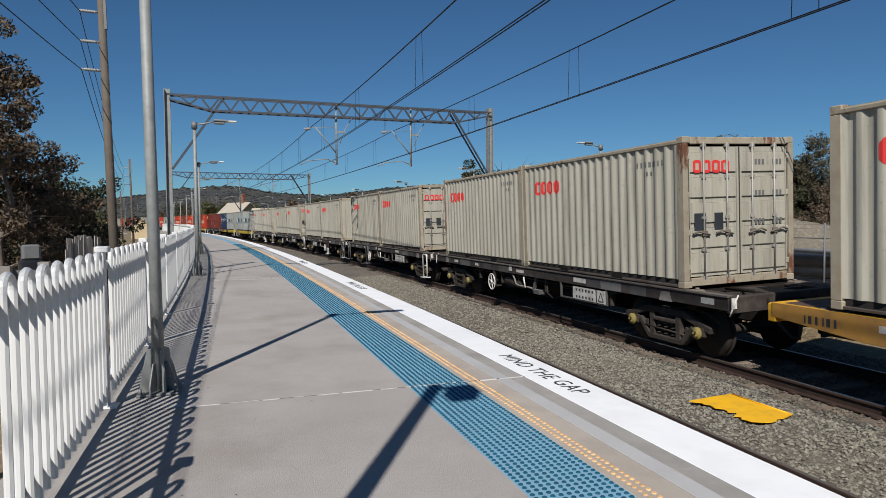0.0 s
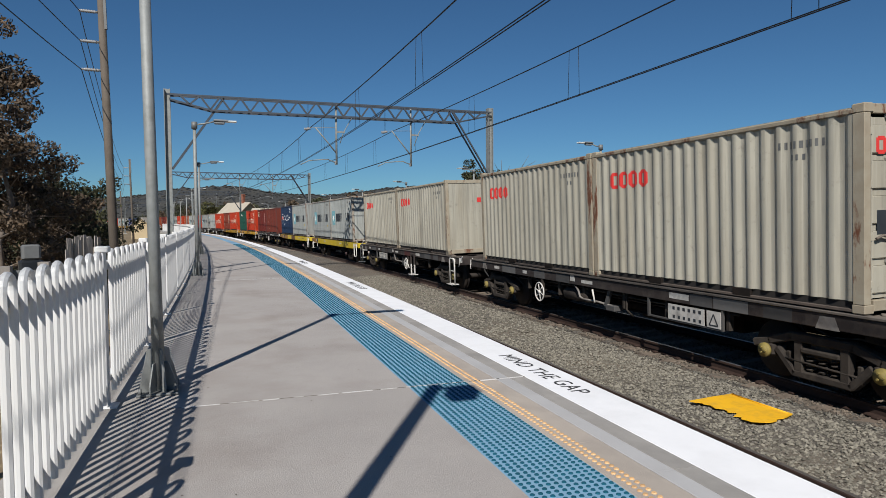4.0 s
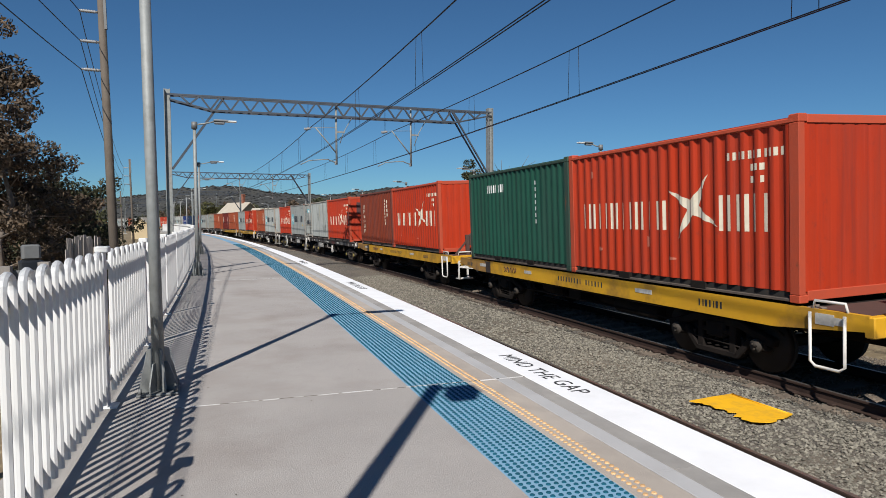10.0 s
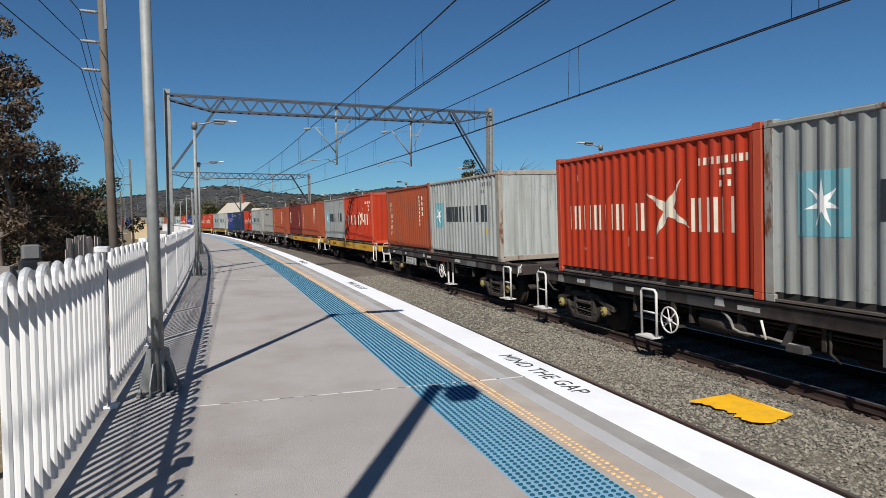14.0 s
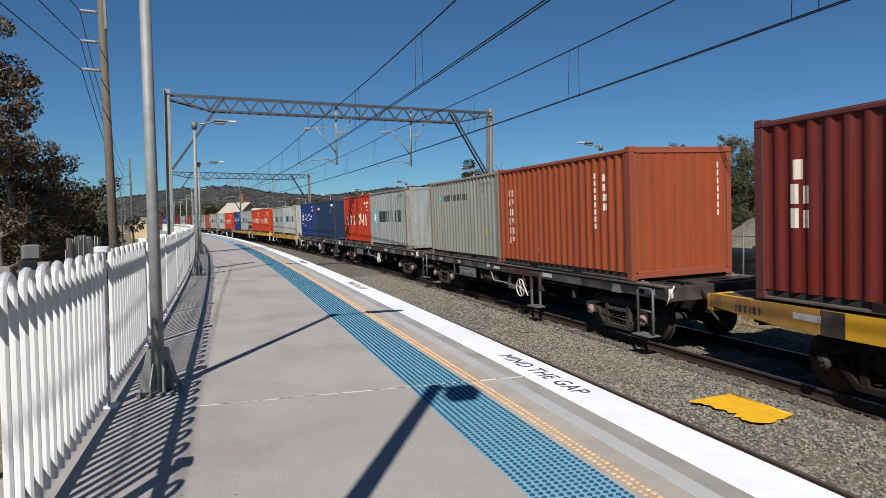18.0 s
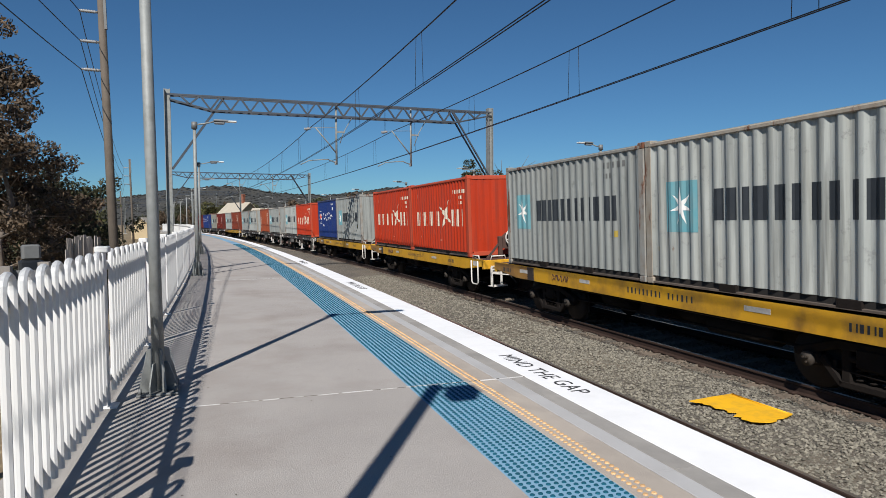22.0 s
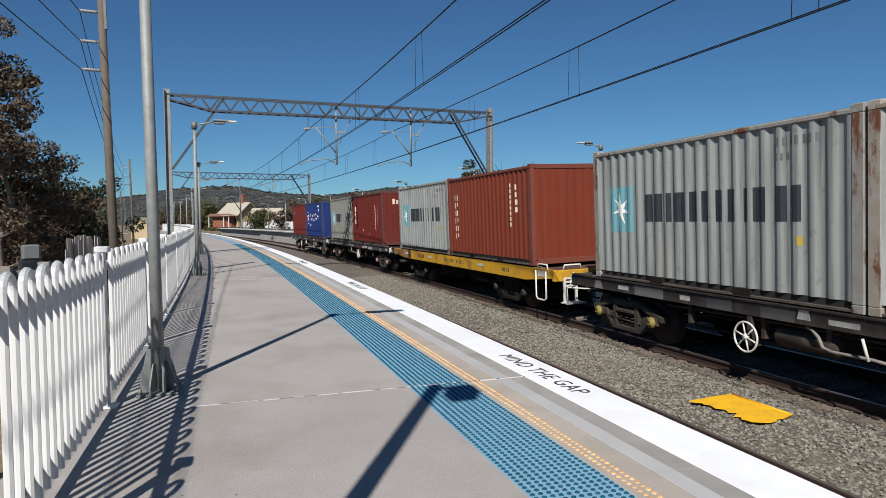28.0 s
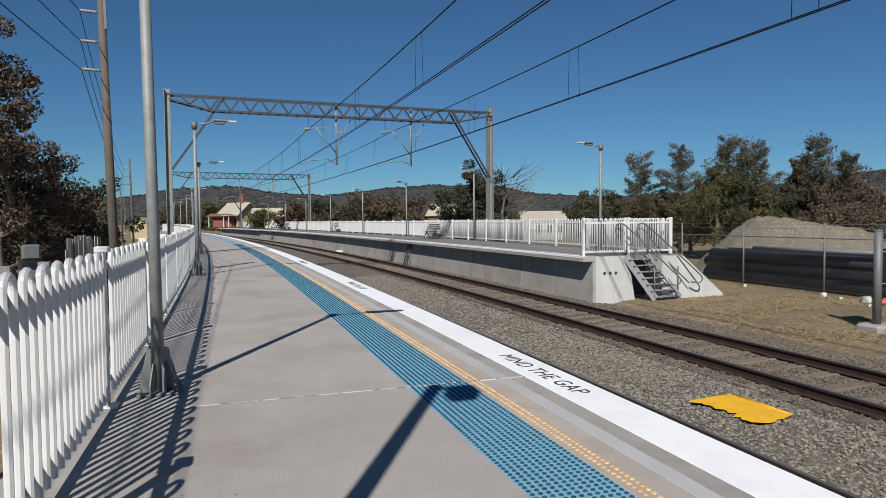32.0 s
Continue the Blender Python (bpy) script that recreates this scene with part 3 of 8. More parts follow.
RUSTY = {k: material("rusty_edge_" + k, c, d, rough=0.75, scale=5, bump=0.1, bump_scale=50, rust=RUST, rust_from=r, streak=True, vary=0.1) for k, c, d, r in (
    ("beige", (0.33, 0.295, 0.225), (0.22, 0.165, 0.11), 0.55), ("grey", (0.275, 0.28, 0.265), (0.2, 0.155, 0.115), 0.54), ("pale", (0.33, 0.305, 0.26), (0.22, 0.16, 0.11), 0.55), ("drab", (0.235, 0.2, 0.155), (0.18, 0.13, 0.09), 0.6),
    ("orange", (0.44, 0.06, 0.022), (0.34, 0.06, 0.03), 0.66), ("sooty", (0.125, 0.03, 0.021), (0.075, 0.025, 0.019), 0.7), ("maroon", (0.10, 0.024, 0.02), (0.09, 0.025, 0.022), 0.68), ("brown", (0.25, 0.056, 0.026), (0.19, 0.048, 0.028), 0.68),
    ("russet", (0.16, 0.038, 0.022), (0.11, 0.035, 0.024), 0.66), ("navy", (0.022, 0.034, 0.065), (0.05, 0.04, 0.042), 0.62), ("blue", (0.02, 0.035, 0.11), (0.05, 0.045, 0.07), 0.62), ("green", (0.022, 0.06, 0.042), (0.04, 0.045, 0.032), 0.64))}
INK = {"dotblue": material("blue_marking", (0.03, 0.13, 0.42), (0.04, 0.16, 0.46), rough=0.6, scale=9), "smear": material("dark_rubbed_smear", (0.07, 0.072, 0.072), (0.2, 0.2, 0.19), rough=0.7, scale=7), "run": material("yellow_brown_run", (0.24, 0.215, 0.13), (0.33, 0.32, 0.27), rough=0.7, scale=9), "cream": material("cream_lettering", (0.66, 0.60, 0.48), (0.52, 0.43, 0.32), rough=0.6, scale=6), "rose_white": material("thin_pale_lettering", (0.6, 0.42, 0.38), (0.45, 0.24, 0.2), rough=0.6, scale=9), "pinkish": material("rubbed_orange_paint", (0.5, 0.17, 0.11), (0.44, 0.11, 0.07), rough=0.7, scale=9), "rose": material("faded_rose_patch", (0.2, 0.085, 0.07), (0.15, 0.05, 0.042), rough=0.7, scale=6), "red": material("red_lettering", (0.66, 0.035, 0.03), (0.55, 0.04, 0.035), rough=0.55, scale=6), "black": material("black_lettering", (0.02, 0.024, 0.03), (0.035, 0.04, 0.045), rough=0.55, scale=6),
       "white": material("white_lettering", (0.78, 0.77, 0.74), (0.62, 0.6, 0.57), rough=0.6, scale=6), "cyan": material("cyan_panel", (0.09, 0.29, 0.34), (0.20, 0.30, 0.31), rough=0.6, scale=5),
       "grey": material("faded_grey_lettering", (0.085, 0.085, 0.085), (0.18, 0.18, 0.17), rough=0.6, scale=8), "yellow": material("yellow_panel", (0.42, 0.30, 0.05), (0.28, 0.20, 0.05), rough=0.6, scale=5),
       "flagred": material("flag_red", (0.6, 0.10, 0.06), (0.5, 0.1, 0.07), rough=0.6), "patch": material("dark_patch", (0.06, 0.03, 0.03), (0.1, 0.04, 0.035), rough=0.8, scale=6)}
WAGON_DARK = material("dark_wagon_paint", (0.025, 0.020, 0.019), (0.042, 0.029, 0.024), rough=0.8, scale=2.0, bump=0.15, bump_scale=30, stain=(0.11, 0.09, 0.075), stain_amount=0.6, stain_scale=3.0, rust=(0.08, 0.04, 0.025), rust_from=0.66, vary=0.15)
WAGON_YELLOW = material("yellow_wagon_paint", (0.60, 0.32, 0.014), (0.48, 0.24, 0.016), rough=0.6, scale=1.4, stain=(0.10, 0.055, 0.03), stain_amount=0.85, stain_scale=1.3, rust=(0.12, 0.06, 0.035), rust_from=0.66, vary=0.08)
WAGON_BRIGHT = material("fresh_yellow_wagon_paint", (0.60, 0.43, 0.02), (0.50, 0.35, 0.02), rough=0.5, scale=1.4, stain=(0.3, 0.2, 0.05), stain_amount=0.4, vary=0.04)
WORN_BROWN = material("rubbed_brown_paint", (0.13, 0.062, 0.032), (0.075, 0.04, 0.025), rough=0.85, scale=3.0, stain=(0.2, 0.12, 0.04), stain_amount=0.4, stain_scale=4.0)
WORN_OCHRE = material("rubbed_ochre_paint", (0.36, 0.19, 0.035), (0.2, 0.1, 0.04), rough=0.75, scale=2.0, stain=(0.1, 0.06, 0.04), stain_amount=0.7, stain_scale=3.0, vary=0.1)
BOGIE = material("dusty_bogie_casting", (0.030, 0.0255, 0.022), (0.05, 0.040, 0.033), rough=0.9, scale=5.0, bump=0.3, bump_scale=40, stain=(0.10, 0.085, 0.068), stain_amount=0.55, stain_scale=4.0, specular=0.2)
# greasy dirt taken near black: the shade below the wagons is in this colour
GRIME_SHADE = material("greasy_shaded_underframe", (0.012, 0.010, 0.009), (0.022, 0.017, 0.0145), rough=0.9, scale=4.0, bump=0.3, bump_scale=40, stain=(0.035, 0.026, 0.02), stain_amount=0.4, specular=0.12)
TREAD = material("wheel_steel", (0.024, 0.019, 0.016), (0.035, 0.027, 0.022), rough=0.8, metal=0.2, scale=6)
CAP_YELLOW = material("yellow_bearing_cap", (0.27, 0.21, 0.055), (0.11, 0.085, 0.04), rough=0.7, scale=8)
CAP_DARK = material("grimy_bearing_cap", (0.03, 0.024, 0.02), (0.05, 0.04, 0.03), rough=0.8, scale=8)
CAP_PINK = material("faded_pink_bearing_cap", (0.34, 0.21, 0.185), (0.15, 0.095, 0.085), rough=0.7, scale=8)
GRIP = material("white_handrail_paint", (0.66, 0.64, 0.60), (0.42, 0.39, 0.35), rough=0.55, scale=7)

CASTING = material("bare_corner_casting", (0.11, 0.092, 0.078), (0.17, 0.135, 0.105), rough=0.8, scale=7, vary=0.2)
FLANGE = material("dusty_rail_flange", (0.125, 0.098, 0.08), (0.06, 0.047, 0.04), rough=0.9, scale=4, stain=(0.03, 0.024, 0.02), stain_amount=0.6, stain_scale=2.0, rust=RUST, rust_from=0.62, vary=0.3)
# colour of the shadowed gap under the corrugated sides, painted on the rail
RECESS_SHADE = material("shade_toned_rail", (0.017, 0.0155, 0.0145), (0.03, 0.024, 0.02), rough=0.85, scale=4, stain=(0.06, 0.047, 0.038), stain_amount=0.4)
LEN, WID, HGT = 6.058, 2.438, 2.591
SIDE_IN, SIDE_OUT, Y0 = 1.172, 1.208, 2.868
FLUTES = 21
FLUTE = 2 * Y0 / FLUTES
CYCLE = ((0.0, SIDE_OUT), (0.23, SIDE_OUT), (0.28, SIDE_OUT - 0.005), (0.44, SIDE_IN + 0.005), (0.49, SIDE_IN), (0.75, SIDE_IN), (0.79, SIDE_IN + 0.005), (0.96, SIDE_OUT - 0.005), (1.0, SIDE_OUT))
KNOTS = sorted({round(-Y0 + FLUTE * (i + a), 5) for i in range(FLUTES) for a, _ in CYCLE})


def depth_at(y):
    a = ((y + Y0) / FLUTE) % 1.0
    for (p0, d0), (p1, d1) in zip(CYCLE, CYCLE[1:]):
        if a <= p1:
            return d0 + (d1 - d0) * (a - p0) / (p1 - p0)
    return SIDE_OUT


def fluted(sign, z0, z1):
    b = Build()
    for y in KNOTS:
        x = sign * depth_at(y)
        b.v += [(x, y, z0), (x, y, z1)]
    b.f = [(2 * i, 2 * i + 2, 2 * i + 3, 2 * i + 1) for i in range(len(KNOTS) - 1)]
    b.smooth = [True] * len(b.f)
    return b


def decal(b, u0, u1, lo0, hi0, lo1=None, hi1=None):
    """A painted patch that follows the flutes of the platform side; u runs from the rear end, in metres."""
    lo1, hi1 = lo0 if lo1 is None else lo1, hi0 if hi1 is None else hi1
    ya, yb = LEN / 2 - u0, LEN / 2 - u1
    ys = [ya] + [k for k in reversed(KNOTS) if yb < k < ya] + [yb]
    n = len(b.v)
    for y in ys:
        t = (ya - y) / (ya - yb)
        x = -(depth_at(max(-Y0, min(Y0 - 1e-5, y))) + 0.003)
        b.v += [(x, y, lo0 + (lo1 - lo0) * t), (x, y, hi0 + (hi1 - hi0) * t)]
    for i in range(len(ys) - 1):
        b.f.append((n + 2 * i, n + 2 * i + 1, n + 2 * i + 3, n + 2 * i + 2))
        b.smooth.append(False)
    return b


def star(b, cu, cz, r, points, inner=0.42, turn=0.0, squash=0.8):
    """A star as thin wedges from its middle."""
    for k in range(points):
        a = turn + 2 * math.pi * k / points
        tip = (cu + r * squash * math.sin(a), cz + r * math.cos(a))
        for sg in (-1, 1):
            c = a + sg * math.pi / points
            q = (cu + r * inner * squash * math.sin(c), cz + r * inner * math.cos(c))
            pts_ = sorted([(cu, cz), tip, q])
            (ua, za), (ub, zb), (uc, zc) = pts_
            zm = za + (zc - za) * (ub - ua) / max(1e-6, uc - ua)
            if ub - ua > 1e-4:
                decal(b, ua, ub, za, za, min(zm, zb), max(zm, zb))
            if uc - ub > 1e-4:
                decal(b, ub, uc, min(zm, zb), max(zm, zb), zc, zc)
    return b


def bars(b, u0, u1, z0, z1, count, fill=0.5, ragged=0.0, seed=1):
    """Plain upright bars that stand for lettering."""
    rng = random.Random(seed)
    w = (u1 - u0) / count
    for i in range(count):
        g = w * fill * rng.uniform(0.8, 1.2)
        lo = z0 + ragged * rng.random() * (z1 - z0)
        hi = z1 - ragged * rng.random() * (z1 - z0)
        decal(b, u0 + w * (i + 0.5) - g / 2, u0 + w * (i + 0.5) + g / 2, lo, hi)
    return b


def glyph_blocks(b, u0, u1, z0, z1, count, stroke, gap):
    """A row of plain upright bars, broad and thin in turn, in the rhythm of bold lettering."""
    w = (u1 - u0) / count
    for i in range(count):
        a, c = u0 + w * i + gap / 2, u0 + w * (i + 1) - gap / 2
        m = a + (c - a) * (0.50, 0.34, 0.55)[i % 3]
        decal(b, a, m - stroke * 0.32, z0, z1)
        decal(b, m + stroke * 0.32, c, z0, z1)
    return b


def rounded_frame(b, u0, u1, z0, z1, t):
    """A plain upright block with cut corners and a slot in it."""
    r = t * 0.8
    decal(b, u0, u0 + r, z0 + r, z1 - r, z0, z1)
    decal(b, u0 + r, u0 + t, z0, z1)
    decal(b, u0 + t, u1 - t, z0, z0 + t * 0.8)
    decal(b, u0 + t, u1 - t, z1 - t * 0.8, z1)
    decal(b, u1 - t, u1 - r, z0, z1)
    return decal(b, u1 - r, u1, z0, z1, z0 + r, z1 - r)


def ring(b, cu, cz, r, t, squash=1.0):
    n = 28
    for k in range(n):
        a0, a1 = 2 * math.pi * k / n, 2 * math.pi * (k + 1) / n
        q = sorted([(cu + r * squash * math.sin(a0), cz + r * math.cos(a0)), (cu + r * squash * math.sin(a1), cz + r * math.cos(a1))])
        if q[1][0] - q[0][0] < 0.006:
            decal(b, q[0][0] - t / 2, q[0][0] + t / 2, min(q[0][1], q[1][1]), max(q[0][1], q[1][1]))
        else:
            decal(b, q[0][0], q[1][0], q[0][1] - t / 2, q[0][1] + t / 2, q[1][1] - t / 2, q[1][1] + t / 2)
    return b


def add_markings(ob, kind):
    def put(name, b, ink, label):
        part(name, b, INK[ink], ob, label)

    if kind == "oval":          # red rounded letter shapes near the rear top corner
        b = Build()
        for i in range(4):
            rounded_frame(b, 0.66 + 0.3 * i, 0.93 + 0.3 * i, 1.80, 2.12, 0.085)
        put("logo", b, "red", "red block-shaped marking")
        put("number_marking", bars(bars(Build(), 4.75, 5.5, 2.14, 2.24, 9, 0.5, 0, 3), 4.95, 5.2, 1.98, 2.06, 3, 0.5, 0, 4), "grey", "small dark number bars")
    elif kind in ("star", "star_line"):
        lo, hi, a, c = (1.15, 1.65, 1.66, 5.2) if kind == "star" else (1.85, 2.05, 1.5, 3.6)
        if kind == "star":
            put("star_panel", decal(Build(), 0.54, 1.33, 0.95, 1.82), "cyan", "cyan square")
            sb = star(Build(), 0.935, 1.385, 0.34, 7, 0.3)
            sb.v = [(x - 0.003, y, z) for x, y, z in sb.v]
            put("star", sb, "white", "white seven-pointed star")
        else:
            put("star_panel", decal(Build(), 0.98, 1.24, 1.82, 2.09), "cyan", "cyan square")
            sb = star(Build(), 1.11, 1.955, 0.11, 7, 0.3)
            sb.v = [(x - 0.003, y, z) for x, y, z in sb.v]
            put("star", sb, "white", "white seven-pointed star")
        put("lettering", glyph_blocks(Build(), a, c, lo, hi, 6 if kind == "star" else 10, 0.14 if kind == "star" else 0.055, 0.15 if kind == "star" else 0.06), "black", "black block lettering")
        put("number_marking", bars(bars(Build(), 4.7, 5.45, 2.2, 2.32, 7, 0.5, 0, 3), 4.7, 4.95, 2.0, 2.1, 3, 0.5, 0, 4), "grey", "small dark number bars")
        put("sticker", decal(Build(), 5.06, 5.15, 0.82, 0.95), "yellow", "yellow square sticker")
        put("sticker", decal(Build(), 0.3, 0.36, 0.6, 0.68), "yellow", "small yellow sticker")
    elif kind in ("south", "south_patch"):       # white lettering with a four-pointed figure
        b = Build()
        for i in range(7):
            u = 0.55 + 0.405 * i
            w = (0.3, 0.32, 0.34, 0.26, 0.3, 0.27, 0.32)[i]
            decal(b, u, u + 0.055, 0.98, 1.5)
            decal(b, u + 0.2, u + 0.2 + w * 0.2, 0.98, 1.5)
        star(b, 3.93, 1.36, 0.62, 4, 0.2, 0.55, 1.15)
        for i in range(3):
            u = 4.55 + 0.34 * i
            decal(b, u, u + 0.06, 0.98, 1.54)
            decal(b, u + 0.19, u + 0.25, 0.98, 1.54)
        put("lettering", b, "cream", "cream lettering with a star figure")
        put("number_marking", bars(bars(Build(), 4.72, 5.8, 2.06, 2.18, 11, 0.55, 0, 3), 5.15, 5.45, 1.88, 1.98, 3, 0.6, 0, 4), "cream", "cream number bars")
        put("sticker", bars(Build(), 5.1, 5.5, 1.7, 1.8, 2, 0.3, 0, 7), "cream", "two small pale stickers")
        for u, z, w, h in ((1.1, 0.52, 0.16, 0.09), (2.7, 0.66, 0.12, 0.2), (0.9, 2.02, 0.08, 0.16), (3.3, 0.45, 0.2, 0.07)):
            put("scuff", decal(Build(), u, u + w, z, z + h, z + 0.02, z + h - 0.02), "pinkish", "pale rubbed scuff")
    elif kind == "script":      # ring with a flag, and joined-up white lettering
        b = ring(Build(), 0.86, 1.45, 0.43, 0.035)
        u, pts_ = 1.62, []
        while u < 4.6:                            # one rolling line with a swash at its start
            k = 0.17 + 0.09 * math.sin(u * 2.3) + (0.22 if u < 2.1 else 0.0)
            pts_.append((u, 1.40 + 0.05 * (u - 1.6) + k * math.sin(u * 10.5 + 0.8 * math.sin(u * 4))))
            u += 0.02
        for (ua, za), (ub, zb) in zip(pts_, pts_[1:]):
            decal(b, ua, ub, za - 0.042, za + 0.042, zb - 0.042, zb + 0.042)
        for k in range(10):
            u = 1.55 + 0.05 * k
            decal(b, u, u + 0.05, 0.93 - 0.09 * math.sin(k * 0.32), 1.0 - 0.09 * math.sin(k * 0.32), 0.93 - 0.09 * math.sin(k * 0.32 + 0.32), 1.0 - 0.09 * math.sin(k * 0.32 + 0.32))
        put("lettering", b, "white", "white ring and joined-up lettering")
        put("flag", decal(decal(Build(), 0.62, 0.82, 1.35, 1.68), 0.9, 1.1, 1.42, 1.56), "flagred", "small red flag")
        put("flag_field", decal(decal(Build(), 0.83, 1.12, 1.57, 1.68), 0.83, 1.12, 1.3, 1.41), "white", "white flag field")
        put("number_marking", bars(bars(Build(), 4.5, 5.0, 2.2, 2.32, 5, 0.5, 0, 3), 4.6, 4.9, 1.9, 2.08, 3, 0.5, 0, 4), "white", "white number bars")
    elif kind == "upright":     # lettering set one above another
        b = Build()
        for i in range(6):
            z = 1.95 - 0.25 * i
            w = (0.13, 0.1, 0.07, 0.12, 0.1, 0.11)[i]
            decal(b, 0.75 - w, 0.75 - w * 0.35, z - 0.13, z + 0.05)
            decal(b, 0.75 + w * 0.1, 0.75 + w, z - 0.13 + 0.06 * (i % 2), z + 0.05)
        put("lettering", b, "cream", "white lettering set upright")
        c = Build()
        for i in range(8):
            decal(c, 4.79, 4.835, 2.05 - 0.15 * i, 2.16 - 0.15 * i)
        for i in range(4):
            decal(c, 5.1, 5.15 if i < 2 else 5.2, 1.98 - 0.2 * i, 2.12 - 0.2 * i)
        put("number_marking", c, "cream", "upright white number bars")
        put("sticker", decal(Build(), 2.2, 2.28, 0.42, 0.52), "white", "small white sticker")
        put("sticker", decal(Build(), 1.4, 1.46, 0.36, 0.42), "white", "small white sticker")
    elif kind in ("stacked", "corner_word"):     # bold shapes set upright, and a short row at the other top corner
        b = Build()
        for u0, u1, z in ((0.68, 0.86, 1.74), (0.62, 0.93, 1.41), (0.62, 0.93, 1.08)):
            decal(b, u0, u0 + 0.13, z - 0.04, z + 0.23)
            decal(b, u1 - 0.12, u1, z - 0.04, z + 0.2) if u0 < 0.65 else None
        put("lettering", b, "cream", "bold white lettering set upright")
        if kind == "corner_word":
            put("splash", decal(decal(Build(), 2.29, 2.38, 0.64, 0.76, 0.68, 0.74), 2.25, 2.29, 0.52, 0.62, 0.64, 0.74), "cream", "white paint splash")
        c = Build()
        for i in range(8):
            decal(c, 4.80, 4.845, 1.85 - 0.15 * i, 1.96 - 0.15 * i)
        for i in range(5):
            decal(c, 5.14, 5.18, 1.80 - 0.2 * i, 1.94 - 0.2 * i)
        put("number_marking", c, "rose_white", "thin upright pale number bars")
        put("sticker", decal(Build(), 3.5, 3.57, 0.5, 0.6), "white", "small white sticker")
    elif kind == "plate":       # small black and yellow sign
        put("sign", decal(Build(), 0.3, 1.14, 1.8, 2.3), "black", "small black sign")
        b = Build()
        decal(b, 0.31, 1.13, 1.81, 1.85), decal(b, 0.31, 1.13, 2.26, 2.3), decal(b, 0.31, 0.345, 1.81, 2.3), decal(b, 1.1, 1.135, 1.81, 2.3)
        bars(b, 0.42, 1.04, 1.89, 2.08, 4, 0.62, 0, 2)
        b.v = [(x - 0.003, y, z) for x, y, z in b.v]
        put("sign_line", b, "cream", "cream sign lines")
        y = decal(Build(), 0.52, 1.08, 2.12, 2.16, 2.12, 2.25)
        y.v = [(x - 0.003, y_, z) for x, y_, z in y.v]
        put("sign_band", y, "yellow", "yellow band")
        c = Build()
        for u, lo, hi in ((4.8, 1.68, 2.12), (4.8, 1.22, 1.64), (4.82, 0.75, 1.18), (5.18, 1.75, 2.14), (5.19, 1.5, 1.62), (5.2, 1.22, 1.36)):
            decal(c, u, u + (0.03 if hi - lo > 0.2 else 0.07), lo, hi)
        put("number_marking", c, "rose_white", "thin upright pale number bars")
    elif kind == "faded":       # rubbed-out mark and scratches
        put("faded_mark", decal(Build(), 1.76, 2.04, 1.55, 1.88), "rose", "faded square mark")
        put("scratch", bars(Build(), 0.4, 0.6, 1.5, 1.72, 3, 0.12, 0.3, 5), "pinkish", "pale scratches")
        put("scratch", decal(Build(), 1.25, 1.265, 1.1, 1.25), "rose_white", "pale scratch")
        put("sticker", decal(Build(), 1.72, 1.82, 0.42, 0.53), "cream", "small white sticker")
    elif kind == "plain_numbers":
        c = Build()
        for i in range(8):
            decal(c, 4.9, 4.96, 2.1 - 0.17 * i, 2.2 - 0.17 * i)
        put("number_marking", c, "white", "upright white number bars")
        put("sticker", decal(decal(Build(), 3.0, 3.12, 0.8, 0.92), 1.6, 1.68, 0.4, 0.48), "white", "small white sticker")
    elif kind == "short_word":
        put("lettering", glyph_blocks(Build(), 1.3, 2.5, 1.95, 2.17, 6, 0.06, 0.07), "white", "white block lettering")
        c = Build()
        for i in range(7):
            decal(c, 4.35, 4.42, 2.05 - 0.16 * i, 2.15 - 0.16 * i)
        put("number_marking", c, "white", "upright white number bars")
    elif kind == "red_word":
        put("lettering", glyph_blocks(Build(), 0.98, 1.75, 1.98, 2.14, 4, 0.06, 0.06), "white", "white block lettering")
        put("emblem", decal(Build(), 0.55, 0.9, 1.98, 2.14), "flagred", "red emblem")
        put("number_marking", bars(bars(Build(), 4.9, 5.75, 2.15, 2.3, 8, 0.6, 0, 3), 4.95, 5.25, 1.75, 2.05, 2, 0.5, 0, 4), "white", "white number bars")
    elif kind == "worn":
        for u0, u1, lo, hi, count, seed in ((4.2, 5.2, 0.5, 1.0, 6, 9), (1.7, 1.98, 0.5, 0.85, 2, 5), (2.5, 2.74, 1.25, 1.95, 2, 6), (3.02, 3.12, 0.95, 1.4, 1, 7)):
            put("scuff", bars(Build(), u0, u1, lo, hi, count, 0.42, 0.4, seed), "smear", "dark rubbed streaks")
        for u, hi in ((3.2, 2.42), (3.34, 2.44), (3.86, 2.4), (4.1, 2.3)):
            put("stain", decal(decal(Build(), u, u + 0.05, 1.5, 2.3, 1.1, hi), u + 0.05, u + 0.09, 1.1, hi, 1.7, 2.3), "run", "yellow-brown run down the side")
        c = Build()
        for i in range(11):
            decal(c, 5.28, 5.33, 2.2 - 0.125 * i, 2.29 - 0.125 * i)
        put("number_marking", c, "black", "upright dark number bars")
    elif kind == "dot":
        put("emblem", star(Build(), 1.02, 1.9, 0.15, 9, 0.97, 0.0, 1.0), "dotblue", "small round blue emblem")
        c = Build()
        for i in range(7):
            decal(c, 4.9, 4.96, 2.1 - 0.17 * i, 2.2 - 0.17 * i)
        put("number_marking", c, "white", "upright white number bars")


MESHES = {}


def shared(key, make, mat):
    if key not in MESHES:
        MESHES[key] = make().mesh(key[0], mat)
    return MESHES[key]


def corner_post(x, y):
    return Build().box(x - 0.055, x + 0.055, y - 0.08, y + 0.08, 0.118, HGT - 0.118, bevel=0.006)


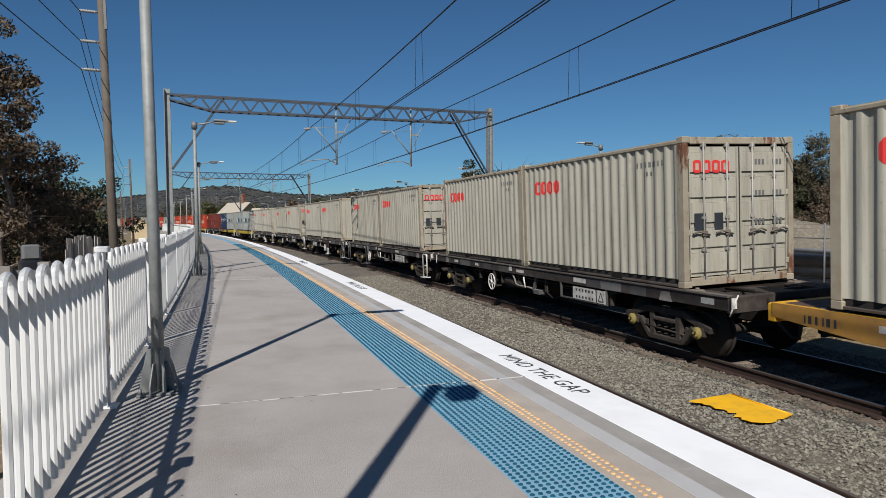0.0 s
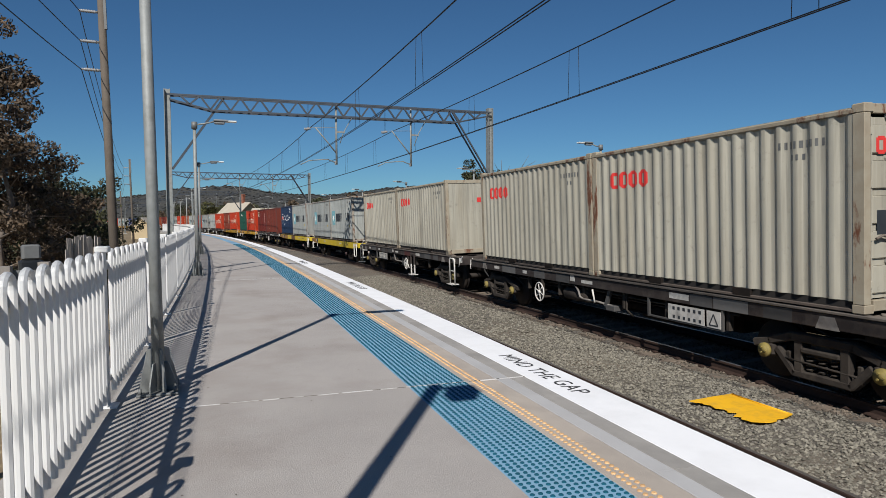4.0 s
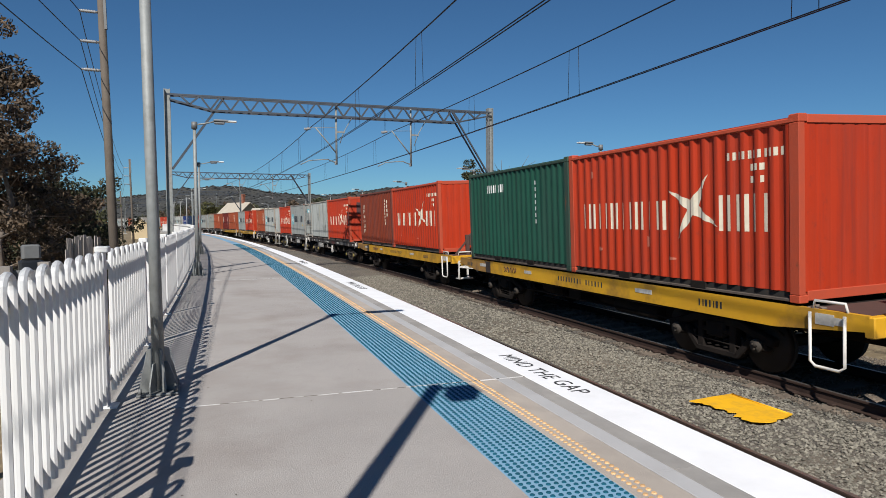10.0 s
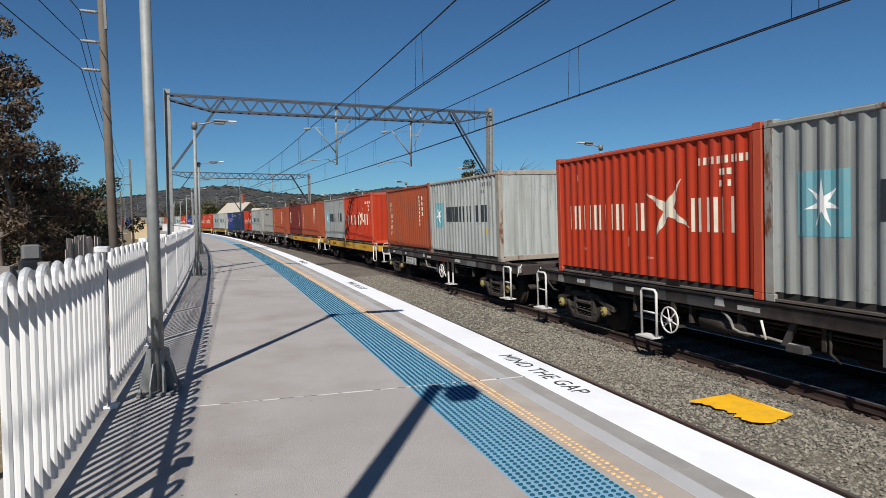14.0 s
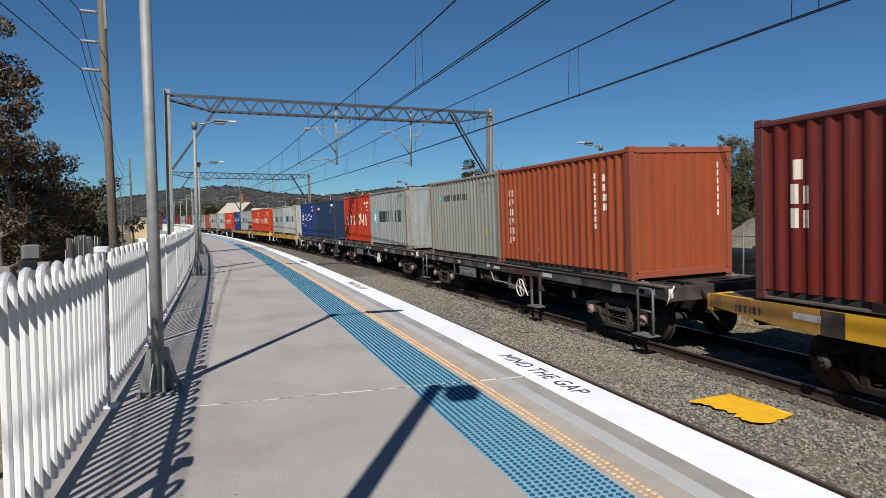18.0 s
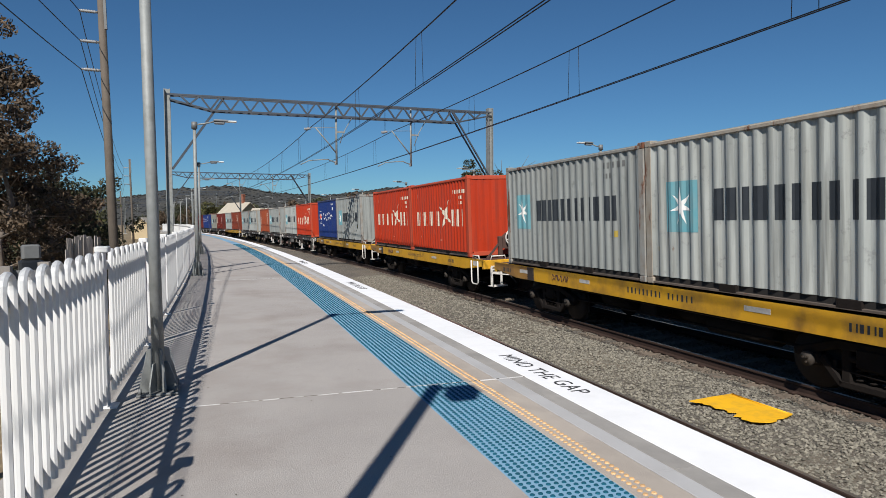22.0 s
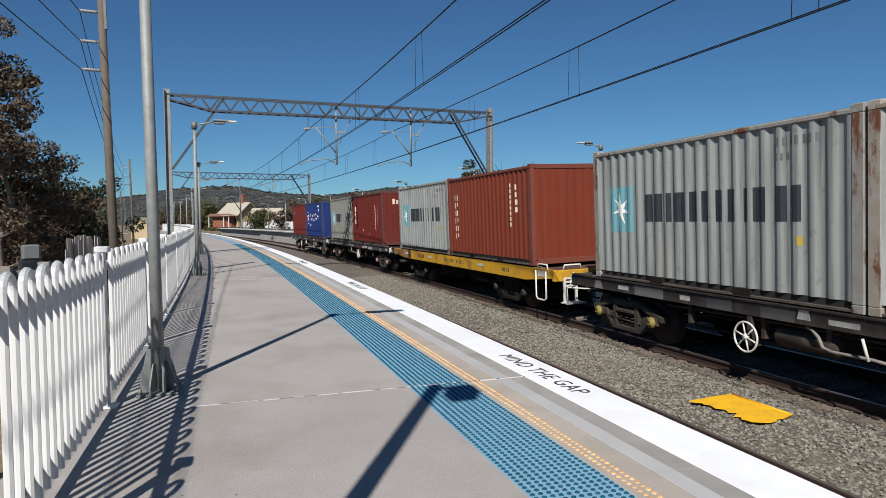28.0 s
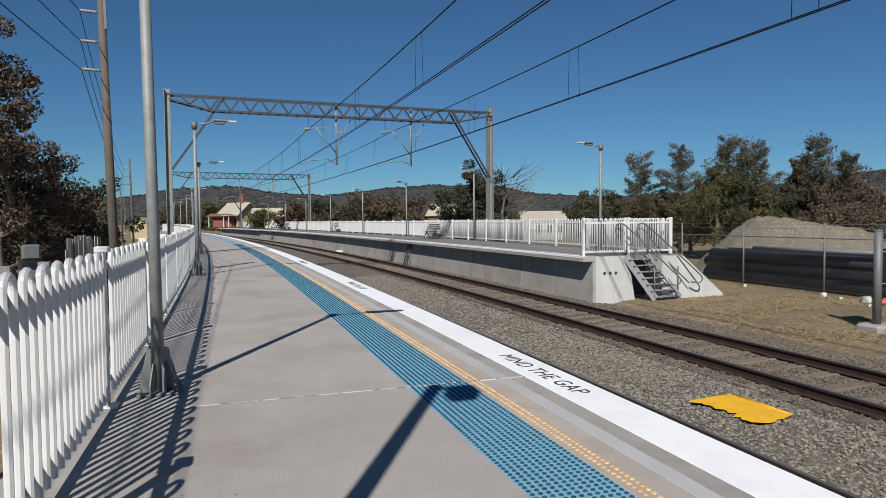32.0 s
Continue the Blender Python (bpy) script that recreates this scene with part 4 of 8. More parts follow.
def casting(x, y, z):
    return Build().box(x - 0.081, x + 0.081, y - 0.089, y + 0.089, z, z + 0.118, bevel=0.012)


def door_leaf(sign):
    """Leaf from the middle outwards, with pressed horizontal ribs, at the y- end."""
    b = Build()
    x0, x1 = (0.012, 1.10) if sign > 0 else (-1.10, -0.012)
    rows = 5
    h = 2.16 / rows
    y = -LEN / 2 + 0.05
    b.box(x0, x1, y, y + 0.05, 0.19, 2.42)
    for i in range(rows):
        b.box(x0 + 0.05, x1 - 0.05, y - 0.022, y + 0.002, 0.25 + h * i, 0.25 + h * i + h * 0.8, bevel=0.018)
    for z in (0.36, 0.95, 1.6, 2.25):           # hinges
        b.box(sign * 1.06, sign * 1.06 + 0.1, y - 0.035, y, z - 0.05, z + 0.05, bevel=0.01) if sign > 0 else b.box(-1.16, -1.06, y - 0.035, y, z - 0.05, z + 0.05, bevel=0.01)
    for x in (x0 + 0.02, x1 - 0.02):
        b.box(x - 0.022, x + 0.022, y - 0.022, y, 0.19, 2.42)
    return b


def lock_rod(x, sign):
    b = Build()
    y = -LEN / 2 + 0.012
    b.tube([(x, y, 0.14), (x, y, 2.49)], 0.018, 6)
    for z in (0.17, 0.65, 1.2, 1.9, 2.44):
        b.box(x - 0.045, x + 0.045, y - 0.012, y + 0.04, z - 0.025, z + 0.025)
    return b


def rod_handle(x, sign):
    y = -LEN / 2 + 0.012
    return Build().tube([(x - 0.1 * sign, y - 0.02, 0.90), (x, y - 0.025, 0.93), (x + 0.16 * sign, y - 0.04, 0.97), (x + 0.27 * sign, y - 0.03, 0.93)], 0.017, 6).box(x - 0.05, x + 0.05, y - 0.03, y + 0.02, 0.88, 0.98, bevel=0.01)


ROD = material("worn_galvanised_rod", (0.36, 0.355, 0.335), (0.22, 0.19, 0.16), rough=0.6, metal=0.3, scale=7, vary=0.1)


def front_end():
    """Closed end with upright flutes, at the y- end."""
    b = Build()
    n, w = 9, 2.2
    y0, y1 = -LEN / 2 + 0.022, -LEN / 2 + 0.0285
    xs = []
    for i in range(n):
        a = -w / 2 + w * i / n
        p = w / n
        xs += [(a, y1), (a + 0.15 * p, y0), (a + 0.75 * p, y0), (a + 0.9 * p, y1)]
    xs.append((w / 2, y1))
    for x, y in xs:
        b.v += [(x, y, 0.16), (x, y, 2.47)]
    b.f = [(2 * i, 2 * i + 2, 2 * i + 3, 2 * i + 1) for i in range(len(xs) - 1)]
    b.smooth = [True] * len(b.f)
    return b


def make_container(skin, end, kind, label):
    """A twenty-foot box: x- is the platform side, y- the end towards the front of the train."""
    mat, edge = SKIN[skin], RUSTY[skin]
    ob = thing("shipping_container", Matrix.Identity(4), label, "container", "containers on the train")
    for sg in (-1, 1):
        part("side_panel", shared(("side_panel", skin, sg), lambda: fluted(sg, 0.15, 2.48), mat), mat, ob)
        part("top_rail", shared(("top_rail", skin, sg), lambda: Build().box(sg * 1.19 - 0.03, sg * 1.19 + 0.03, -2.94, 2.94, 2.47, 2.545, bevel=0.016), edge), edge, ob)
        # the rail web carries the overhang's shadow as its own dark colour
        part("bottom_rail", shared(("bottom_rail", sg), lambda: Build().box(sg * 1.145 - 0.022, sg * 1.145 + 0.022, -2.9, 2.9, 0.045, 0.165, bevel=0.006), RECESS_SHADE), RECESS_SHADE, ob, "bottom rail coloured dark like the shade under the side panel")
        part("rail_flange", shared(("rail_flange", sg), lambda: Build().box(sg * 1.165 - 0.045, sg * 1.165 + 0.045, -2.88, 2.88, 0.012, 0.052, bevel=0.005), FLANGE), FLANGE, ob, "dusty brown rail flange")
        for sy in (-1, 1):
            part("corner_post", shared(("corner_post", skin, sg, sy), lambda: corner_post(sg * 1.162, sy * 2.945), edge), edge, ob)
            for z in (0.0, HGT - 0.118):
                part("corner_casting", shared(("corner_casting", skin, sg, sy, z), lambda: casting(sg * 1.138, sy * 2.94, z), edge), edge, ob)
    for sy in (-1, 1):
        for lvl, z0, z1 in (("header", 2.46, 2.58), ("sill", 0.03, 0.17)):
            part("end_" + lvl, shared(("end_" + lvl, skin, sy), lambda: Build().box(-1.06, 1.06, sy * 2.98 - 0.045, sy * 2.98 + 0.045, z0, z1, bevel=0.008), edge), edge, ob)
    # solid near-black blocks paint the shade inside the fork pockets
    for y in (-1.03, 1.03):
        part("fork_pocket", shared(("fork_pocket",), lambda: Build().box(-1.2135, -1.12, -0.18, 0.18, 0.028, 0.148, bevel=0.006), GRIME_SHADE), GRIME_SHADE, ob, "fork pocket in the bottom rail, its shaded hollow a dark block", at=pose(0, y, 0))
    part("roof", shared(("roof", skin), lambda: Build().box(-1.17, 1.17, -2.9, 2.9, 2.52, 2.56), mat), mat, ob)
    part("floor", shared(("floor", skin), lambda: Build().box(-1.15, 1.15, -2.9, 2.9, 0.05, 0.14), GRIME_SHADE), GRIME_SHADE, ob)
    turned = pose(0, 0, 0, 0, 0, 180)
    door_at, plain_at = (None, turned) if end == "doors" else (turned, None)
    part("end_panel", shared(("end_panel", skin), front_end, mat), mat, ob, at=plain_at)
    for sg in (-1, 1):
        d = part("door", shared(("door", skin, sg), lambda: door_leaf(sg), mat), mat, ob, at=door_at)
        for x in (0.28 * sg, 0.78 * sg):
            part("lock_rod", shared(("lock_rod", x), lambda: lock_rod(x, sg), ROD), ROD, d, "worn galvanised locking rod")
            part("rod_handle", shared(("rod_handle", x), lambda: rod_handle(x, sg), CASTING), CASTING, d, "dark locking handle")
        part("gasket", shared(("gasket", sg), lambda: Build().box(0.001, 0.013, -LEN / 2 + 0.026, -LEN / 2 + 0.06, 0.19, 2.42).box(1.085 * sg - 0.006, 1.085 * sg + 0.006, -LEN / 2 + 0.026, -LEN / 2 + 0.06, 0.19, 2.42) if sg > 0 else Build().box(-0.013, -0.001, -LEN / 2 + 0.026, -LEN / 2 + 0.06, 0.19, 2.42).box(-1.091, -1.079, -LEN / 2 + 0.026, -LEN / 2 + 0.06, 0.19, 2.42), RUBBER), RUBBER, d, "black door seal")
    if end == "doors":
        y = -LEN / 2 + 0.026
        b = Build()
        for i in range(3):
            for x0, n in ((0.35, 3), (0.75, 3)):
                for k in range(n):
                    b.box(x0 + 0.08 * k, x0 + 0.05 + 0.08 * k, y, y + 0.002, (2.1, 1.55, 1.05)[i], (2.1, 1.55, 1.05)[i] + 0.1)
        part("number_marking", b, INK["grey"], ob, "dark number bars on the doors")
        b = Build().box(-0.98, -0.73, y, y + 0.002, 0.98, 1.28).box(-0.55, -0.36, y, y + 0.002, 0.98, 1.28)
        part("data_plate", b, INK["black"], ob, "dark data plates on the doors")
        if kind == "oval":
            b = Build()
            for i in range(4):
                x = -0.99 + 0.2 * i
                b.box(x, x + 0.05, y - 0.001, y + 0.002, 1.99, 2.17).box(x + 0.12, x + 0.17, y - 0.001, y + 0.002, 1.99, 2.17)
                b.box(x + 0.03, x + 0.14, y - 0.0014, y + 0.0024, 1.97, 2.02).box(x + 0.03, x + 0.14, y - 0.0014, y + 0.0024, 2.14, 2.19)
            part("logo", b, INK["red"], ob, "red block marking on the door")
        elif kind == "star":
            part("star_panel", Build().box(-0.95, -0.7, y - 0.001, y + 0.002, 1.85, 2.15), INK["cyan"], ob, "cyan square on the door")
            part("star", Build().add([(-0.825 + (0.1 if k % 2 == 0 else 0.035) * math.sin(k * math.pi / 7), y - 0.003, 2.0 + (0.12 if k % 2 == 0 else 0.04) * math.cos(k * math.pi / 7)) for k in range(14)] + [(-0.825, y - 0.003, 2.0)], [(k, (k + 1) % 14, 14) for k in range(14)]), INK["white"], ob, "white star on the door")
    elif kind == "oval":
        y = -LEN / 2 + 0.014
        b = Build()
        for i in range(4):
            b.box(-0.05 + 0.2 * i, 0.1 + 0.2 * i, y, y + 0.002, 1.8, 1.96)
        part("logo", b, INK["red"], ob, "red block marking on the end")
    elif kind in ("upright", "plain_numbers", "stacked", "south"):
        y = -LEN / 2 + 0.016
        b = Build()
        for i in range(7):
            b.box(0.865, 0.905, y, y + 0.002, 1.2 + 0.16 * i, 1.32 + 0.16 * i)
        part("number_marking", b, INK["cream"], ob, "upright pale number bars on the end")
    elif kind == "red_word":
        y = -LEN / 2 + 0.016
        b = Build()
        for i in range(10):
            b.box(-0.45 + 0.12 * i + (0.14 if i > 2 else 0.0), -0.39 + 0.12 * i + (0.14 if i > 2 else 0.0), y, y + 0.002, 2.24, 2.34)
        part("number_marking", b, INK["white"], ob, "row of white number bars on the end")
    elif kind == "corner_word":
        y = -LEN / 2 + 0.016
        b = Build()
        for x0, x1, z1 in ((-0.66, -0.54, 2.22), (-0.48, -0.40, 2.16), (-0.36, -0.28, 2.16), (-0.22, -0.13, 2.16), (-0.09, 0.0, 2.16)):
            b.box(x0, x1, y, y + 0.002, 1.97, z1)
        part("lettering", b, INK["cream"], ob, "short cream lettering on the end")
    if kind == "south_patch":
        y = -LEN / 2 + 0.017
        part("number_strip", Build().box(0.72, 0.77, y - 0.001, y + 0.002, 1.2, 2.36), INK["white"], ob, "upright white strip on the end")
        part("patch", Build().add([(-0.78, y, 1.62), (-0.2, y, 1.6), (0.1, y, 1.42), (0.16, y, 1.5), (0.12, y, 2.0), (-0.1, y, 2.22), (-0.75, y, 2.26)], [(0, 1, 2, 3, 4, 5, 6)]), INK["patch"], ob, "dark overpainted patch on the end")
        part("patch", decal(Build(), 5.45, 5.8, 0.95, 1.7, 0.9, 1.78), INK["patch"], ob, "dark overpainted patch on the side")
    elif kind == "star":
        y = -LEN / 2 + 0.017
        b = Build()
        for i in range(9):
            b.box(0.84, 0.88, y, y + 0.002, 1.1 + 0.14 * i, 1.18 + 0.14 * i)
        part("number_marking", b, INK["grey"], ob, "upright dark number bars on the end") if end != "doors" else None
    add_markings(ob, kind)
    return ob


# ---------------------------------------------------------------- wagons
def side_frame(x):
    """Cast bogie side frame: arched top member, sagging bottom member, columns, spring nest and axle boxes."""
    b = Build()
    top = [(-1.14, 0.53), (-0.86, 0.61), (-0.48, 0.73), (0.48, 0.73), (0.86, 0.61), (1.14, 0.53)]
    low = [(-0.72, 0.5), (-0.44, 0.21), (0.44, 0.21), (0.72, 0.5)]
    for line, h in ((top, 0.13), (low, 0.11)):
        for (y0, z0), (y1, z1) in zip(line, line[1:]):
            d = Vector((0, y1 - y0, z1 - z0))
            m = Matrix.Translation((x, y0, z0)) @ Matrix.Rotation(math.atan2(z1 - z0, y1 - y0), 4, "X")
            b.box(-0.075, 0.075, -0.03, d.length + 0.03, -h / 2, h / 2, m=m, bevel=0.02)
    for y in (-0.36, 0.36):
        b.box(x - 0.07, x + 0.07, y - 0.07, y + 0.07, 0.2, 0.74, bevel=0.015)
    for y in (-0.19, 0.0, 0.19):
        turns = 28
        b.tube([(x + 0.055 * math.cos(k * 0.9), y + 0.065 * math.sin(k * 0.9), 0.27 + 0.25 * k / turns) for k in range(turns)], 0.014, 5)
    b.box(x - 0.09, x + 0.09, -0.3, 0.3, 0.52, 0.6, bevel=0.02)
    for y in (-0.9, 0.9):
        b.box(x - 0.09, x + 0.09, y - 0.15, y + 0.15, 0.37, 0.58, bevel=0.04)
    return b


def bogie_mesh(w):
    b = Build()
    for x in (-w, w):
        s = side_frame(x)
        b.add(s.v, s.f)
        b.smooth[-len(s.f):] = s.smooth
    b.box(-1.0, 1.0, -0.22, 0.22, 0.44, 0.74, bevel=0.04)
    for y in (-0.42, 0.42):
        b.box(-w + 0.08, w - 0.08, y - 0.06, y + 0.06, 0.3, 0.42, bevel=0.02)
    for x in (-w, w):                           # brake hoses and pull rods over the frame
        b.tube([(x * 0.93, -1.25, 0.66), (x * 0.95, -1.0, 0.80), (x * 0.95, -0.5, 0.84), (x * 0.93, -0.1, 0.78), (x * 0.9, 0.2, 0.86)], 0.018, 5)
        b.tube([(x * 1.06, -0.62, 0.36), (x * 1.06, 0.62, 0.40)], 0.016, 5)
        for y in (-0.55, 0.55):
            b.box(x - 0.04, x + 0.04, y - 0.035, y + 0.035, 0.26, 0.5, bevel=0.01)
    return b


def wheelset_mesh():
    b = Build().tube([(-0.99, 0, 0), (0.99, 0, 0)], 0.085, 12)
    for sg in (-1, 1):
        b.disc(sg * 0.745 - 0.065, sg * 0.745 + 0.065, 0, 0, 0.42, 28)
        b.disc(sg * 0.68 - 0.015, sg * 0.68 + 0.015, 0, 0, 0.45, 28)
        b.disc(sg * 0.82 - 0.015, sg * 0.82 + 0.015, 0, 0, 0.15, 16)
    return b


def cap_mesh(sg, w):
    """Round bearing end cap with three bolts."""
    b = Build()
    x = sg * (w + 0.105)
    b.disc(x - 0.035, x + 0.02, 0, 0, 0.105, 18)
    b.disc(x + sg * 0.03 - 0.012, x + sg * 0.03 + 0.012, 0, 0, 0.07, 14)
    for k in range(3):
        a = 2 * math.pi * k / 3
        b.disc(x + sg * 0.05 - 0.012, x + sg * 0.05 + 0.012, 0.045 * math.cos(a), 0.045 * math.sin(a), 0.016, 6)
    return b


def hand_wheel(b, x, y, z, r, t, spokes=6, facing="x", hub=0.2):
    """Spoked wheel in the plane across x, or across y."""
    n = 24
    at = (lambda p, q: (x, y + p, z + q)) if facing == "x" else (lambda p, q: (x + p, y, z + q))
    b.tube([at(r * math.cos(2 * math.pi * k / n), r * math.sin(2 * math.pi * k / n)) for k in range(n)], t, 6, closed=True)
    for k in range(spokes):
        a = 2 * math.pi * k / spokes + 0.3
        b.tube([at(0, 0), at(r * math.cos(a), r * math.sin(a))], t * 0.8, 5)
    if facing == "x":
        b.disc(x - 0.03, x + 0.03, y, z, r * hub, 14)
    else:
        b.tube([(x, y - 0.025, z), (x, y + 0.025, z)], r * hub, 16)


def rail_loop(b, x, y0, y1, z0, z1, r=0.02):
    b.tube([(x, y0, z0), (x, y0, z1 - 0.05), (x, y0 + 0.05, z1), (x, y1 - 0.05, z1), (x, y1, z1 - 0.05), (x, y1, z0)], r, 6)


PATCH_DIM = material("faded_charcoal_paint", (0.075, 0.072, 0.07), (0.045, 0.043, 0.042), rough=0.8, scale=4, stain=(0.03, 0.026, 0.024), stain_amount=0.5, vary=0.3)
PATCH_GREY = material("faded_grey_paint", (0.13, 0.125, 0.12), (0.08, 0.077, 0.074), rough=0.8, scale=4, stain=(0.04, 0.035, 0.03), stain_amount=0.5, vary=0.3)
PATCH_RED = material("faded_maroon_paint", (0.075, 0.018, 0.014), (0.05, 0.016, 0.013), rough=0.8, scale=3, stain=(0.03, 0.024, 0.02), stain_amount=0.6)
DUSTY = material("dusty_deck_edge", (0.15, 0.128, 0.108), (0.08, 0.066, 0.056), rough=0.9, scale=5, stain=(0.04, 0.032, 0.027), stain_amount=0.55, stain_scale=2.0)
BRAKE_BROWN = material("brown_brake_stand", (0.06, 0.035, 0.028), (0.09, 0.05, 0.04), rough=0.8, scale=5)
PLATE = material("dusty_plate", (0.55, 0.53, 0.49), (0.36, 0.34, 0.31), rough=0.7, scale=7, stain=(0.1, 0.09, 0.08), stain_amount=0.6, stain_scale=6)
PLATE_DULL = material("grimy_plate", (0.24, 0.22, 0.2), (0.13, 0.115, 0.1), rough=0.8, scale=7, stain=(0.06, 0.05, 0.045), stain_amount=0.7, stain_scale=5)
BODY_HALF = 7.06


def make_wagon(style, label, stand, caps, wheel_y, ladder, front_step, rear_step, panel, dusty):
    """x- is the platform side, y- the front; z is measured from the rail."""
    yellow = style != "dark"
    body = {"dark": WAGON_DARK, "yellow": WAGON_YELLOW, "bright": WAGON_BRIGHT}[style]
    ob = thing("flat_wagon", Matrix.Identity(4), label, "freight wagon", "wagons of the train")
    for sg in (-1, 1):
        if yellow:
            mk = lambda: Build().add([(sg * 1.12, -BODY_HALF, 1.0), (sg * 1.12, -5.6, 0.86), (sg * 1.12, 5.6, 0.86), (sg * 1.12, BODY_HALF, 1.0), (sg * 1.12, BODY_HALF, 1.2), (sg * 1.12, -BODY_HALF, 1.2),
                                      (sg * 1.2, -BODY_HALF, 1.0), (sg * 1.2, -5.6, 0.86), (sg * 1.2, 5.6, 0.86), (sg * 1.2, BODY_HALF, 1.0), (sg * 1.2, BODY_HALF, 1.2), (sg * 1.2, -BODY_HALF, 1.2)],
                                     [(0, 1, 2, 3, 4, 5), (11, 10, 9, 8, 7, 6)] + [(i, (i + 1) % 6, 6 + (i + 1) % 6, 6 + i) for i in range(6)])
        else:
            mk = lambda: Build().box(sg * 1.16 - 0.05, sg * 1.16 + 0.05, -BODY_HALF, BODY_HALF, 0.955, 1.165, bevel=0.012)
            ledge = DUSTY if dusty else WAGON_DARK
            part("deck_ledge", shared(("deck_ledge", dusty, sg), lambda: Build().box(sg * 1.17 - 0.065, sg * 1.17 + 0.065, -BODY_HALF, BODY_HALF, 1.1655, 1.203, bevel=0.006), ledge), ledge, ob, "dusty deck edge" if dusty else "")
        part("side_sill", shared(("side_sill", style, sg), mk, body), body, ob)
    part("centre_sill", shared(("centre_sill",), lambda: Build().box(-0.24, 0.24, -3.1, 3.1, 0.40, 1.12, bevel=0.02).box(-0.2, 0.2, -7.2, 7.2, 0.62, 1.1, bevel=0.02), GRIME_SHADE), GRIME_SHADE, ob)
    part("deck_plate", shared(("deck_plate",), lambda: Build().box(-1.08, 1.08, -6.15, 6.15, 1.12, 1.135), GRIME_SHADE), GRIME_SHADE, ob)
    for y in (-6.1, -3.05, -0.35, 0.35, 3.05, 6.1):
        part("cross_member", shared(("cross_member",), lambda: Build().box(-1.1, 1.1, -0.12, 0.12, 0.85, 1.17, bevel=0.015), GRIME_SHADE), GRIME_SHADE, ob, at=pose(0, y, 0))
    for sy in (-1, 1):
        part("end_beam", shared(("end_beam", style, sy), lambda: Build().box(-1.2, 1.2, sy * 7.06 - 0.07, sy * 7.06 + 0.07, 0.92, 1.19, bevel=0.015).box(-1.18, -0.82, min(sy * 6.2, sy * 7.0), max(sy * 6.2, sy * 7.0), 1.15, 1.18).box(-0.3, 0.3, min(sy * 6.2, sy * 7.0), max(sy * 6.2, sy * 7.0), 1.14, 1.175).box(0.82, 1.18, min(sy * 6.2, sy * 7.0), max(sy * 6.2, sy * 7.0), 1.15, 1.18).box(-1.18, 1.18, min(sy * 6.55, sy * 6.65), max(sy * 6.55, sy * 6.65), 1.12, 1.17), body), body, ob)
        for sg in (-1, 1):
            part("twistlock", shared(("twistlock",), lambda: Build().box(-0.09, 0.09, -0.1, 0.1, 1.16, 1.21, bevel=0.015).tube([(0, 0, 1.2), (0, 0, 1.24)], 0.035, 8), CASTING), CASTING, ob, at=pose(sg * 1.08, sy * 6.22, 0))
        if not yellow:
            part("end_pipe", shared(("end_pipe", sy), lambda: Build().tube([(-0.55, sy * 6.3, 1.2), (-0.55, sy * 6.9, 1.21), (-0.5, sy * 7.12, 1.1), (-0.4, sy * 7.2, 0.85)], 0.03, 6), GRIME_SHADE), GRIME_SHADE, ob, "brake pipe at the wagon end")
        part("coupler", shared(("coupler",), lambda: Build().box(-0.12, 0.12, -0.02, 0.42, 0.72, 0.98, bevel=0.03).box(-0.17, 0.2, 0.28, 0.5, 0.68, 1.0, bevel=0.05), GRIME_SHADE), GRIME_SHADE, ob, at=pose(0, 7.1 * sy, 0, 0, 0, 0 if sy > 0 else 180))
        part("air_hose", shared(("air_hose",), lambda: Build().tube([(0.35, 0, 0.85), (0.36, 0.16, 0.68), (0.3, 0.3, 0.52), (0.22, 0.4, 0.5)], 0.025, 6), RUBBER), RUBBER, ob, at=pose(0, 7.1 * sy, 0, 0, 0, 0 if sy > 0 else 180))
    part("brake_gear", shared(("brake_gear",), lambda: Build().tube([(-0.75, -2.6, 0.62), (-0.75, -1.2, 0.62)], 0.16, 14).tube([(-0.9, 3.4, 0.55), (-0.9, -3.4, 0.58)], 0.022, 5).tube([(-0.6, 1.2, 0.7), (-0.6, 2.2, 0.7)], 0.19, 14).box(-0.95, -0.55, 0.1, 0.6, 0.55, 0.92, bevel=0.03).box(-0.7, 0.7, -2.9, -2.3, 0.5, 0.9, bevel=0.03).tube([(-0.5, -1.1, 0.62), (-0.5, -0.2, 0.62)], 0.12, 12).tube([(-1.02, -3.2, 0.8), (-1.02, 3.2, 0.8)], 0.018, 5), GRIME_SHADE), GRIME_SHADE, ob)
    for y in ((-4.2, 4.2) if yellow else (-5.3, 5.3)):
        # bogies of yellow wagons get the near-black tone, with the sill's shade in it
        gauge, cast = (0.90, GRIME_SHADE) if yellow else (0.98, BOGIE)
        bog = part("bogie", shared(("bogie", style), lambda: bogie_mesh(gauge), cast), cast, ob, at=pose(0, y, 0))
        for a in (-0.9, 0.9):
            part("wheelset", shared(("wheelset",), wheelset_mesh, TREAD), TREAD, bog, at=pose(0, a, 0.46))
            capm = CAP_PINK if caps == "pink" else CAP_YELLOW
            if style == "yellow" or (yellow and not (y < 0 and a > 0)):
                capm = CAP_DARK
            for sg in (-1, 1):
                part("bearing_cap", shared(("bearing_cap", capm.name, style, sg), lambda: cap_mesh(sg, gauge), capm), capm, bog, at=pose(0, a, 0.46))
